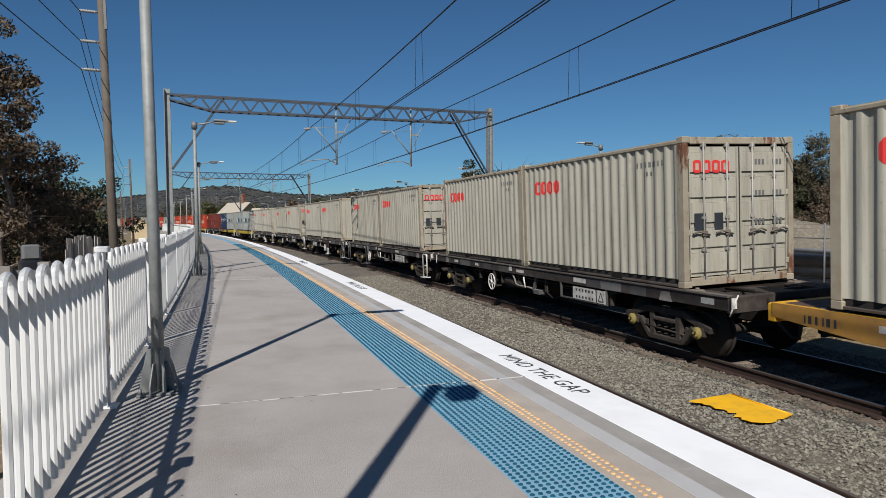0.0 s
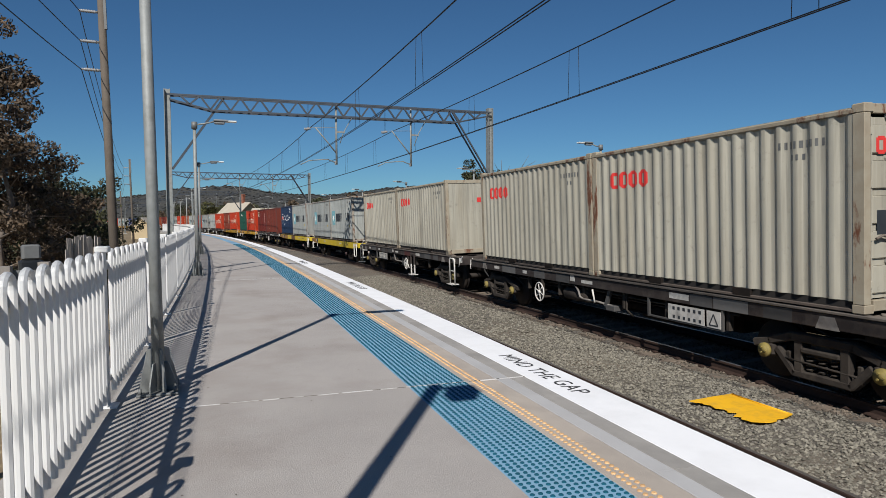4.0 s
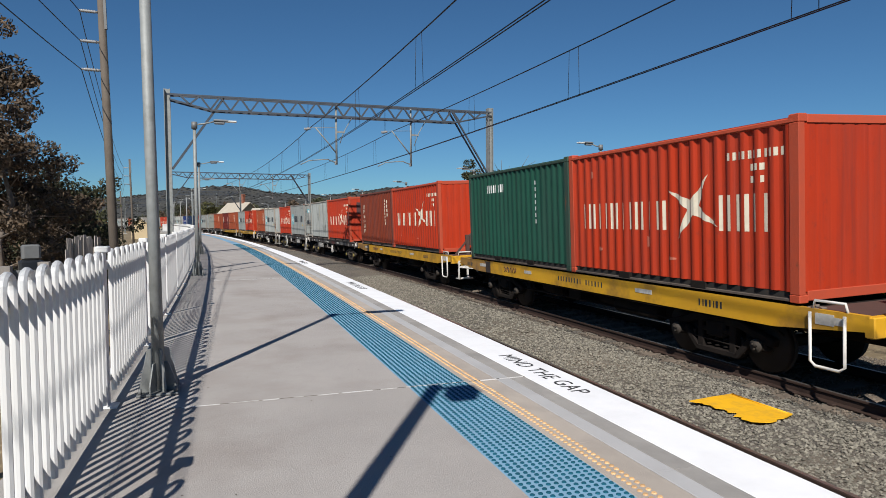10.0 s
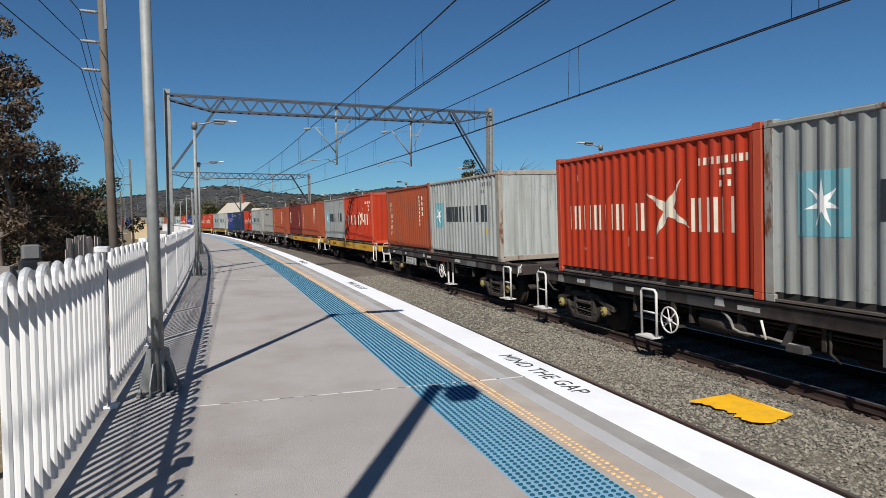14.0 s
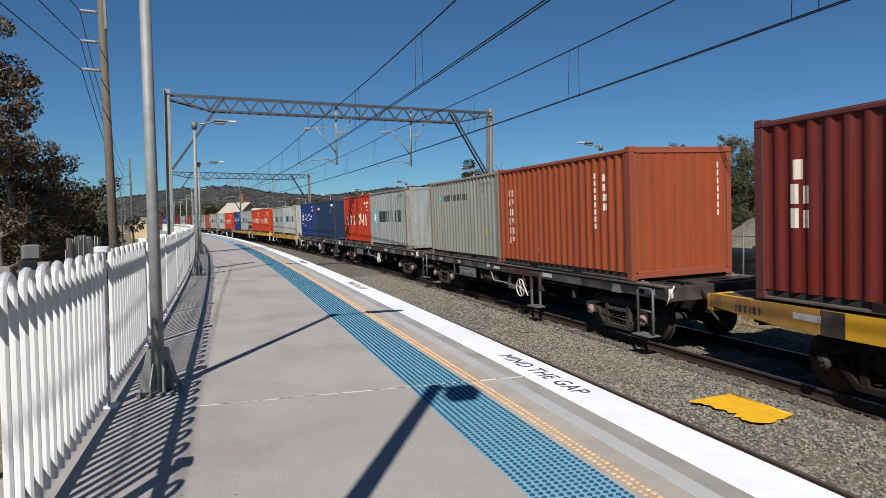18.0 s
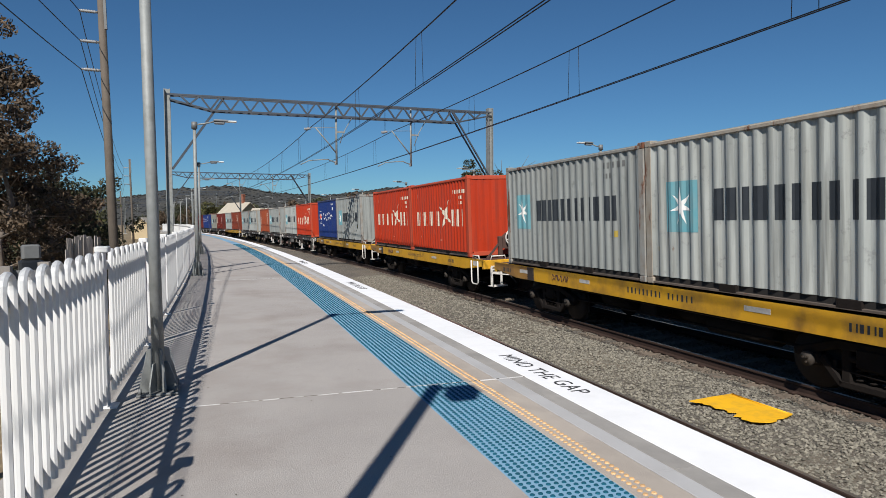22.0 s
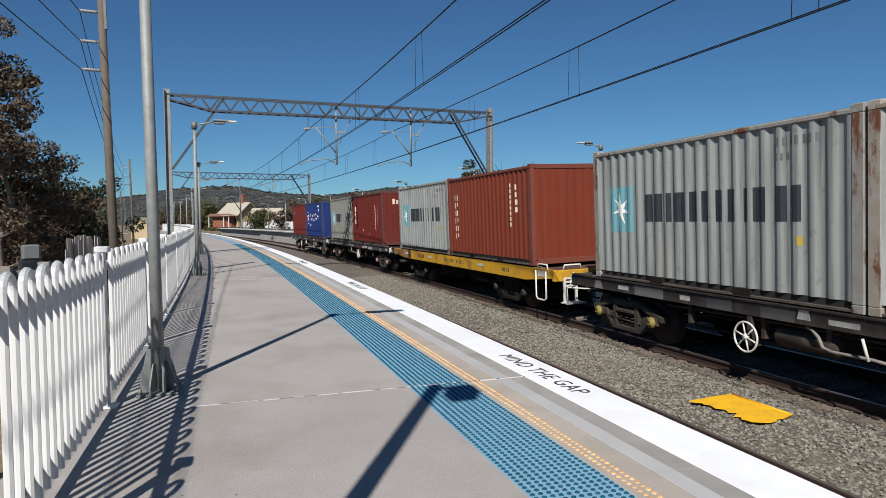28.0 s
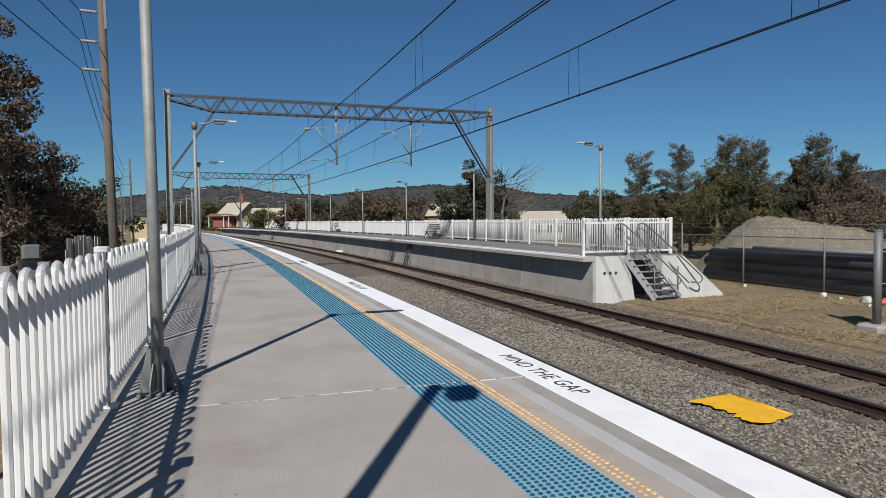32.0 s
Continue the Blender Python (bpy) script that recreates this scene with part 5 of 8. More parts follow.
    # plates and marks on the platform side
    for y, w, h in ((-6.6, 0.3, 0.1), (-2.6, 0.5, 0.08), (2.2, 0.4, 0.08), (5.2, 0.45, 0.09)) if yellow else ((-6.6, 0.3, 0.1), (-2.66, 0.5, 0.1), (0.3, 0.44, 0.07), (3.3, 0.25, 0.08), (5.1, 0.34, 0.08)):
        part("plate", Build().box(-1.2135 if not yellow else -1.2055, -1.209 if not yellow else -1.2015, y - w / 2, y + w / 2, 1.02, 1.02 + h), PLATE, ob, "pale plate on the side sill")
    if yellow:
        b = Build()
        for y, count, w in ((-4.6, 7, 0.06), (6.0, 6, 0.07)):
            for k in range(count):
                b.box(-1.2035, -1.199, y + w * k * 1.35, y + w * k * 1.35 + w * (0.55, 0.8, 0.35)[k % 3], 0.98, 1.09)
        part("number_marking", b, INK["black"], ob, "black lettering bars")
        low_ = lambda y: 0.865 + max(0.0, y - 5.6) * 0.14 / 1.46
        for name_, ya, yb, mat_, lab in (("worn_section", 5.0, 7.05, WORN_OCHRE, "rubbed rusty ochre section of the sill"), ("dark_section", 4.62, 4.99, WAGON_DARK, "dark section of the sill")) + ((("worn_section", 3.0, 4.61, WORN_OCHRE, "rubbed rusty ochre section of the sill"), ("worn_section", -0.6, 1.05, WORN_BROWN, "rubbed rusty brown section of the sill")) if stand == 3 else ()):
            ys_ = sorted({ya, yb, *(y for y in (5.6,) if ya < y < yb)})
            w_ = Build().add([q for y in ys_ for q in ((-1.2025, y, low_(y)), (-1.2025, y, 1.195))], [(2 * i, 2 * i + 1, 2 * i + 3, 2 * i + 2) for i in range(len(ys_) - 1)])
            part(name_, w_, mat_, ob, lab)
        if style == "yellow":
            wd = Build()
            for k in range(16):
                if k != 9:
                    wd.box(-1.2035, -1.199, 0.62 - 0.12 * k - (0.035, 0.045, 0.03)[k % 3], 0.62 - 0.12 * k, 0.99, 1.10)
            part("lettering", wd, INK["black"], ob, "row of small black lettering bars")
            rg = random.Random(6)
            gf = Build()
            for y_ in (2.9,):
                for k in range(5):
                    c_, w_ = y_ + 0.17 * k, rg.uniform(0.05, 0.08)
                    gf.tube([(-1.204, c_ + w_ * math.sin(0.55 * j + k), 1.04 + 0.07 * math.cos(0.9 * j + 2 * k)) for j in range(rg.randint(7, 12))], 0.009, 4)
            part("scrawl", gf, INK["patch"], ob, "dark looping scrawl on the sill")
        if stand == 2:
            part("corner_plate", Build().box(-1.2065, -1.2, -7.05, -6.8, 0.99, 1.185), GRIP, ob, "white plate with two dark letters")
            cu = bpy.data.curves.new("letters", "FONT")
            cu.body, cu.size, cu.align_x, cu.align_y, cu.extrude = "BB", 0.17, "CENTER", "CENTER", 0.001
            tmp = bpy.data.objects.new("letters", cu)
            me = bpy.data.meshes.new_from_object(tmp)
            me.materials.append(INK["black"])
            bpy.data.objects.remove(tmp)
            part("plate_letters", me, INK["black"], ob, "black letters BB", at=pose(-1.2085, -6.925, 1.087) @ Matrix(((0, 0, -1, 0), (-1, 0, 0, 0), (0, 1, 0, 0), (0, 0, 0, 1))))
        part("step_plate", Build().box(-1.2065, -1.2, -6.58, -6.3, 1.0, 1.15), PLATE, ob, "pale plate behind the step loop")
        for sy in (-1, 1):
            part("end_deck", shared(("end_deck", sy), lambda: Build().box(-1.1, 1.1, min(sy * 6.16, sy * 6.98), max(sy * 6.16, sy * 6.98), 1.1835, 1.19), BRAKE_BROWN), BRAKE_BROWN, ob, "dirty brown end deck")
        for sg in (-1, 1):
            hr = Build().tube([(sg * 1.24, -6.76, 1.16), (sg * 1.24, -6.76, 0.5), (sg * 1.24, -6.68, 0.44), (sg * 1.24, -6.33, 0.44), (sg * 1.24, -6.25, 0.5), (sg * 1.24, -6.25, 1.16)], 0.022, 6)
            part("side_step", hr, GRIP, ob, "white hanging step loop")
            part("grab_rail", Build().tube([(sg * 1.18, -6.76, 1.19), (sg * 1.18, -6.73, 1.31), (sg * 1.18, -6.28, 1.31), (sg * 1.18, -6.25, 1.19)], 0.02, 6), GRIP, ob, "white grab rail")
            part("end_grab_rail", Build().tube([(sg * 0.95, -7.1, 1.19), (sg * 0.92, -7.1, 1.31), (sg * 0.48, -7.1, 1.31), (sg * 0.45, -7.1, 1.19)], 0.02, 6), GRIP, ob, "white grab rail")
            stp = Build().box(sg * 0.85 - 0.25, sg * 0.85 + 0.25, -7.5, -7.2, 0.42, 0.45)
            for x in (0.66, 0.98):
                stp.box(sg * x - 0.025, sg * x + 0.025, -7.22, -7.16, 0.44, 0.98)
            for z in (0.80, 0.89, 0.98):
                stp.box(sg * 0.82 - 0.17, sg * 0.82 + 0.17, -7.2, -7.175, z, z + 0.045)
            stp.tube([(sg * 1.08, -7.5, 0.44), (sg * 1.08, -7.48, 0.82), (sg * 0.3, -7.5, 0.72), (sg * 0.12, -7.45, 0.74)], 0.02, 6)
            part("end_step", stp, GRIP, ob, "white end step with a plate")
        if stand in (1, 2):
            tone = WORN_OCHRE if stand == 2 else BRAKE_BROWN
            st = Build().box(-0.45, -0.33, -6.67, -6.53, 1.175, 1.88, bevel=0.012)
            beam_between(st, (-0.42, -6.6, 1.66), (-0.86, -6.6, 1.19), 0.06, 0.06)
            s_ = part("brake_stand", st, tone, ob, "worn ochre hand brake stand" if stand == 2 else "dark brown hand brake stand")
            gb = Build().add([(-0.34, -6.72, 1.50), (0.0, -6.72, 1.48), (0.1, -6.72, 1.62), (0.06, -6.72, 1.98), (-0.16, -6.72, 1.98), (-0.34, -6.72, 1.84), (-0.34, -6.52, 1.50), (0.0, -6.52, 1.48), (0.1, -6.52, 1.62), (0.06, -6.52, 1.98), (-0.16, -6.52, 1.98), (-0.34, -6.52, 1.84)],
                             [(0, 1, 2, 3, 4, 5), (11, 10, 9, 8, 7, 6)] + [(i, (i + 1) % 6, 6 + (i + 1) % 6, 6 + i) for i in range(6)])
            gb.tube([(-0.02, -6.7, 1.84), (-0.02, -6.84, 1.84)], 0.04, 8)
            part("gear_case", gb, BRAKE_BROWN, s_, "dark gear case behind the wheel")
            part("drop_shaft", Build().tube([(-0.02, -6.66, 1.5), (-0.02, -6.7, 1.2), (0.0, -7.14, 1.08), (0.03, -7.16, 0.8)], 0.035, 6).box(-0.07, 0.03, -6.72, -6.58, 1.175, 1.3, bevel=0.01), BRAKE_BROWN, s_, "rusty drop shaft")
            hw = Build()
            hand_wheel(hw, -0.02, -6.84, 1.84, 0.275, 0.021, 8, "y", 0.52)
            part("brake_wheel", hw, GRIP, s_, "white spoked hand wheel")
    else:
        hw = Build()
        middle = wheel_y < 0
        hand_wheel(hw, -1.27, wheel_y, 0.64, 0.225, 0.017)
        part("brake_wheel", hw, GRIP, ob, "white spoked hand brake wheel")
        part("brake_spindle", Build().tube([(-1.25, wheel_y, 0.64), (-0.9, wheel_y, 0.70)], 0.03, 6), GRIME_SHADE, ob)
        part("wheel_bracket", Build().box(-1.2, -1.14, wheel_y - 0.05, wheel_y + 0.05, 0.52, 0.97, bevel=0.01).box(-1.2, -1.0, wheel_y - 0.09, wheel_y + 0.09, 0.5, 0.53), BOGIE, ob)
        part("brake_lever", Build().tube([(-1.3, wheel_y - 0.24, 0.74), (-1.3, wheel_y - 0.48, 0.48)] if middle else [(-1.25, 0.02, 0.93), (-1.25, -0.06, 0.66)], 0.02, 6), GRIP, ob, "white brake lever")
        for y, look_ in ((-6.5, front_step), (wheel_y - 0.8 if middle else wheel_y + 0.62, ladder), (6.92, rear_step)):
            if not look_:
                continue
            ld, high = Build(), 0.7 if y == wheel_y - 0.8 else 1.12
            if high < 1.0:
                part("ladder_head", Build().box(-1.27, -1.212, y - 0.27, y - 0.18, 0.66, 1.0, bevel=0.008).box(-1.27, -1.212, y + 0.18, y + 0.27, 0.66, 1.0, bevel=0.008).box(-1.27, -1.212, y - 0.27, y + 0.27, 1.0, 1.1, bevel=0.012), WAGON_DARK, ob, "dark steel head of the step")
                for q in (-0.22, 0.22):
                    ld.box(-1.262, -1.218, y + q - 0.03, y + q + 0.03, 0.25, 0.67, bevel=0.005)
            else:
                rail_loop(ld, -1.24, y - 0.22, y + 0.22, 0.25, 1.12, 0.027)
            ld.box(-1.38, -1.10, y - 0.25, y + 0.25, 0.235, 0.262, bevel=0.006)
            if high > 1.0:
                ld.tube([(-1.24, y - 0.22, 0.70), (-1.24, y + 0.22, 0.70)], 0.018, 5)
            part("step_ladder", ld, GRIP if look_ == "white" else GALV_DARK, ob, "white shunter's step" if look_ == "white" else "grey shunter's step")
        # faded paint and the gear that hangs under the sill
        for y_, w_, tone in ((-3.2, 0.52, PATCH_DIM), (-3.85, 0.72, PATCH_GREY), (1.35, 0.6, PATCH_DIM), (2.5, 0.55, PATCH_DIM), (4.3, 0.85, PATCH_GREY), (-4.75, 0.5, PATCH_DIM)) + (((-1.35, 0.95, PATCH_RED),) if middle else ()):
            part("paint_patch", shared(("paint_patch", w_, tone.name), lambda: Build().box(-1.2125, -1.209, -w_ / 2, w_ / 2, 0.966, 1.152), tone), tone, ob, "faded repainted patch on the sill", at=pose(0, y_, 0))
        part("pipe_bend", shared(("pipe_bend",), lambda: Build().tube([(-1.14, 0.92, 0.93), (-1.17, 0.80, 0.90), (-1.18, 0.70, 0.82), (-1.18, 0.64, 0.70), (-1.16, 0.52, 0.66), (-1.13, 0.0, 0.66), (-1.10, -0.5, 0.62)], 0.024, 6), PLATE_DULL), PLATE_DULL, ob, "pale bent brake pipe")
        part("gear_bracket", shared(("gear_bracket",), lambda: Build().box(-1.15, -0.95, -0.62, -0.30, 0.52, 0.64, bevel=0.012).add([(-1.14, -0.32, 0.60), (-1.14, -0.22, 0.60), (-1.14, -0.40, 0.96), (-1.14, -0.50, 0.96), (-1.08, -0.32, 0.60), (-1.08, -0.22, 0.60), (-1.08, -0.40, 0.96), (-1.08, -0.50, 0.96)], [(3, 2, 1, 0), (4, 5, 6, 7), (0, 1, 5, 4), (1, 2, 6, 5), (2, 3, 7, 6), (3, 0, 4, 7)]), PATCH_DIM), PATCH_DIM, ob, "brake gear bracket")
        for y_, w_, z_ in ((-5.55, 0.36, 0.95), (6.0, 0.32, 0.97), (0.9, 0.22, 1.03)):
            tz = [(-1.2132, y_ - w_ / 2, z_), (-1.2132, y_ + w_ / 2, z_), (-1.2132, y_ + w_ * 0.3, z_ + 0.17), (-1.2132, y_ - w_ * 0.3, z_ + 0.17)]
            part("jacking_mark", Build().add(tz + [(-1.2085, y, z) for _, y, z in tz], [(0, 1, 2, 3), (7, 6, 5, 4), (0, 4, 5, 1), (1, 5, 6, 2), (2, 6, 7, 3), (3, 7, 4, 0)]), PLATE_DULL if z_ < 1.0 else PLATE, ob, "pale worn jacking mark on the sill")
        for sy in (-1, 1):
            part("uncoupling_lever", Build().tube([(-1.23, sy * 7.10, 0.88), (-1.22, sy * 7.15, 1.0), (-1.12, sy * 7.17, 1.22)], 0.013, 6).box(-1.22, -1.12, min(sy * 7.128, sy * 7.14), max(sy * 7.128, sy * 7.14), 1.0, 1.17), GRIP, ob, "white uncoupling lever")
        for y_ in (-2.2, -0.9, 0.6, 1.7, 3.3, -3.7):
            part("sill_bracket", shared(("sill_bracket",), lambda: Build().box(-1.12, -1.02, -0.04, 0.04, 0.62, 0.97, bevel=0.01), BOGIE), BOGIE, ob, at=pose(0, y_, 0))
        part("air_pipe", shared(("air_pipe",), lambda: Build().tube([(-1.08, -3.9, 0.90), (-1.08, -1.6, 0.86), (-1.08, 1.2, 0.90), (-1.08, 3.9, 0.86)], 0.02, 5).tube([(-1.1, -1.0, 0.95), (-1.12, -1.0, 0.62), (-1.0, -1.05, 0.48)], 0.022, 5), BOGIE), BOGIE, ob)
        part("air_tank", shared(("air_tank",), lambda: Build().tube([(-0.98, 0.48, 0.70), (-0.98, 0.52, 0.70), (-0.98, 1.48, 0.70), (-0.98, 1.52, 0.70)], 0.15, 12, radii=[0.11, 0.15, 0.15, 0.11]), BOGIE), BOGIE, ob)
        if panel == "none":
            for y_, w_ in ((-3.55, 0.26), (-3.9, 0.4), (-2.3, 0.3)):
                part("sill_plate", Build().box(-1.2134, -1.209, y_, y_ + w_ * 0.9, 0.98, 1.08), PLATE, ob, "pale plate on the dark sill")
            return ob
        rear_y = 3.27 if middle else -2.38
        tb = Build().box(-1.216, -1.206, rear_y - 0.90, rear_y, 0.65, 0.92).box(-1.216, -1.206, rear_y - 1.27, rear_y - 0.96, 0.65, 0.92)
        part("data_panel", tb, PLATE if panel == "white" else PLATE_DULL, ob, "dusty white data panel")
        part("panel_bracket", Build().box(-1.205, -1.16, rear_y - 1.3, rear_y + 0.6, 0.62, 0.645).box(-1.205, -1.16, rear_y + 0.56, rear_y + 0.6, 0.645, 0.96).box(-1.205, -1.16, rear_y - 1.3, rear_y - 1.27, 0.645, 0.96), PATCH_DIM, ob, "steel bracket round the panel")
        tri_ = Build()
        for p0, p1 in (((-1.21, 0.69), (-1.02, 0.69)), ((-1.02, 0.69), (-1.115, 0.87)), ((-1.115, 0.87), (-1.21, 0.69))):
            beam_between(tri_, (-1.217, rear_y + p0[0], p0[1]), (-1.217, rear_y + p1[0], p1[1]), 0.006, 0.022)
        part("panel_symbol", tri_, INK["black"], ob, "black triangle outline")
        nb = Build()
        for k in range(6):
            nb.box(-1.219, -1.2165, rear_y - 0.83 + 0.13 * k, rear_y - 0.77 + 0.13 * k, 0.83, 0.885).box(-1.219, -1.2165, rear_y - 0.83 + 0.13 * k, rear_y - 0.775 + 0.13 * k, 0.68, 0.735)
        part("number_marking", nb, INK["black"], ob, "dark number bars")
    return ob


# style of each wagon, front to rear; then (colour, end, marking) of its front and rear box
TRAIN = [
    (-5.81, "yellow", 0, ("beige", "plain", "oval"), ("beige", "plain", "oval")),
    (9.16, "dark", 0, ("beige", "doors", "oval"), ("beige", "plain", "oval")),
    (24.10, "dark", 0, ("beige", "doors", "oval"), ("beige", "doors", "oval")),
    (39.18, "dark", 0, ("beige", "plain", "oval"), ("beige", "plain", "oval")),
    (54.07, "dark", 0, ("beige", "doors", "oval"), ("beige", "doors", "oval")),
    (69.34, "dark", 0, ("beige", "plain", "oval"), ("beige", "plain", "oval")),
    (84.23, "bright", 0, ("pale", "plain", "star"), ("grey", "plain", "star")),
    (99.24, "bright", 3, ("grey", "plain", "star"), ("navy", "plain", "script")),
    (114.43, "dark", 0, ("sooty", "plain", "faded"), ("maroon", "plain", "plate")),
    (129.27, "yellow", 0, ("orange", "plain", "south"), ("green", "plain", "short_word")),
    (144.34, "yellow", 1, ("orange", "plain", "south"), ("russet", "plain", "upright")),
    (159.27, "dark", 0, ("orange", "plain", "south_patch"), ("pale", "plain", "worn")),
    (174.32, "dark", 0, ("grey", "doors", "star"), ("orange", "plain", "south")),
    (189.77, "dark", 0, ("pale", "plain", "star"), ("brown", "plain", "upright")),
    (204.80, "yellow", 0, ("orange", "plain", "south"), ("grey", "plain", "star")),
    (219.68, "yellow", 2, ("brown", "plain", "upright"), ("maroon", "plain", "stacked")),
    (234.91, "dark", 0, ("brown", "plain", "upright"), ("drab", "plain", "star_line")),
    (250.15, "dark", 0, ("grey", "plain", "star"), ("orange", "plain", "south")),
    (265.32, "dark", 0, ("navy", "plain", "red_word"), ("blue", "plain", "script")),
    (280.34, "yellow", 1, ("pale", "plain", "star"), ("grey", "plain", "star")),
    (295.40, "yellow", 1, ("orange", "plain", "south"), ("orange", "plain", "south")),
    (310.33, "yellow", 1, ("grey", "plain", "star"), ("blue", "plain", "script")),
    (325.37, "dark", 0, ("orange", "plain", "south"), ("pale", "plain", "star")),
    (340.67, "dark", 0, ("grey", "plain", "star"), ("brown", "plain", "upright")),
    (355.63, "dark", 0, ("pale", "plain", "star"), ("grey", "plain", "star")),
    (370.69, "yellow", 0, ("russet", "plain", "upright"), ("grey", "plain", "star")),
    (385.74, "dark", 0, ("maroon", "plain", "corner_word"), ("drab", "plain", "star")),
    (400.77, "dark", 0, ("blue", "plain", "script"), ("maroon", "plain", "dot")),
]
SKIN_WORDS = {"beige": "beige corrugated steel container with a red marking", "grey": "grey corrugated steel container with black lettering", "pale": "pale grey weathered corrugated steel container", "drab": "drab grey corrugated steel container with dark lettering",
              "orange": "orange-red corrugated steel container with white lettering", "sooty": "soot-stained dark red corrugated steel container", "maroon": "dark red corrugated steel container", "brown": "red-brown corrugated container with white upright lettering", "russet": "dark russet corrugated container with white upright lettering", "navy": "navy blue corrugated steel container",
              "blue": "blue corrugated steel container with white script", "green": "dark green corrugated steel container with white lettering"}


def travelled(t):
    """Metres that the train has gone; it gathers speed slowly."""
    a = t / 10.0
    return 118.857 * a + 4.346 * a ** 2 - 0.913 * a ** 3 + 0.147 * a ** 4


LEAN = Matrix.Rotation(-CANT, 4, "Y")


def train_pose(s, y=0.0, z=0.0):
    return arc_pose(s, 0.0, RAIL_Z) @ LEAN @ Matrix.Translation((0, y, z))


ROLLING = []
MADE = {}
# place of the brake wheel and the finish of the steps beside it, at the front and at the rear of each dark wagon
RIG = {1: (2.05, "", "", ""), 2: (2.05, "grey", "white", "grey"), 3: (-1.22, "white", "white", "white"), 4: (2.4, "", "", ""), 5: (-1.28, "white", "white", "grey"), 8: (-1.3, "", "", ""), 11: (-1.26, "", "", ""), 12: (2.05, "white", "white", "white"),
       13: (-1.25, "white", "white", ""), 16: (-1.32, "grey", "grey", "grey"), 17: (-1.5, "", "", ""), 18: (-1.32, "grey", "grey", "grey"), 24: (1.88, "", "", ""), 26: (-1.24, "", "", ""), 27: (2.15, "", "grey", "")}
for index, (start, style, stand, front, rear) in enumerate(TRAIN):
    caps = "pink" if index in (6, 7, 16, 17, 18, 22, 23, 26, 27) else "yellow"
    panel = "none" if index in (8, 24, 26) else "dull" if index > 15 else "white"
    wheel_y, ladder, front_step, rear_step = RIG.get(index, (-1.25, "white", "white", "")) if style == "dark" else (0, "", "", "")
    steps = "white" if "white" in (ladder, front_step) else "dark" if front_step or ladder else "none"
    dusty = index < 6 or 16 <= index <= 18
    key = (style, stand, caps, wheel_y, ladder, front_step, rear_step, panel, dusty)
    words = {"dark": {"none": "dark grimy container wagon with a white brake wheel", "dark": "dark grimy container wagon with grey steps", "white": "dark grimy container wagon with white steps"}[steps], "yellow": "worn yellow container wagon with white handrails", "bright": "bright yellow container wagon with white handrails"}[style]
    at = train_pose(start + 6.1)
    if key in MADE:
        wagon = copy_thing(MADE[key], at)
    else:
        wagon = MADE[key] = make_wagon(style, words + " on the rails", stand, caps, wheel_y, ladder, front_step, rear_step, panel, dusty)
        wagon.matrix_world = at
    lift = 1.213 if style == "dark" else 1.235
    ROLLING.append((wagon, start + 6.1, 0.0, 0.0))
    for box, y in ((front, -3.05), (rear, 3.05)):
        key = ("box",) + box
        m = train_pose(start + 6.1, y, lift)
        if key in MADE:
            c = copy_thing(MADE[key], m)
        else:
            c = MADE[key] = make_container(*box, SKIN_WORDS[box[0]] + " on a wagon")
            c.matrix_world = m
        ROLLING.append((c, start + 6.1, y, lift))


def motions():
    """The train comes round the bend, passes and leaves; its wheels turn while they are near."""
    times = [0.5 * k for k in range(65)]
    for ob, start, y, z in ROLLING:
        walk(ob, [(t, train_pose(start - travelled(t), y, z)) for t in times])
    for ob, start, _, _ in ROLLING:
        if not ob.name.startswith("flat_wagon"):
            continue
        near_times = [k / 30 for k in range(961) if -1.0 < start - travelled(k / 30) < 27.0]
        if not near_times:
            continue
        times_ = sorted({0.0, LENGTH, *near_times})
        for bog in ob.children:
            for part_ in bog.children:
                if part_.name.startswith(("wheelset", "bearing_cap")):
                    q = part_.matrix_basis.translation.copy()
                    lo, hi = near_times[0], near_times[-1]
                    walk(part_, [(t, pose(q.x, q.y, q.z, math.degrees((travelled(min(max(t, lo), hi)) - travelled(lo)) / 0.46) % 360.0)) for t in times_])


# ---------------------------------------------------------------- platform lamps and masts
LENS = material("lamp_lens", (0.75, 0.74, 0.68), (0.68, 0.67, 0.62), rough=0.3)
HEAD = material("lamp_housing", (0.24, 0.25, 0.26), (0.18, 0.19, 0.2), rough=0.5, metal=0.2, scale=6)


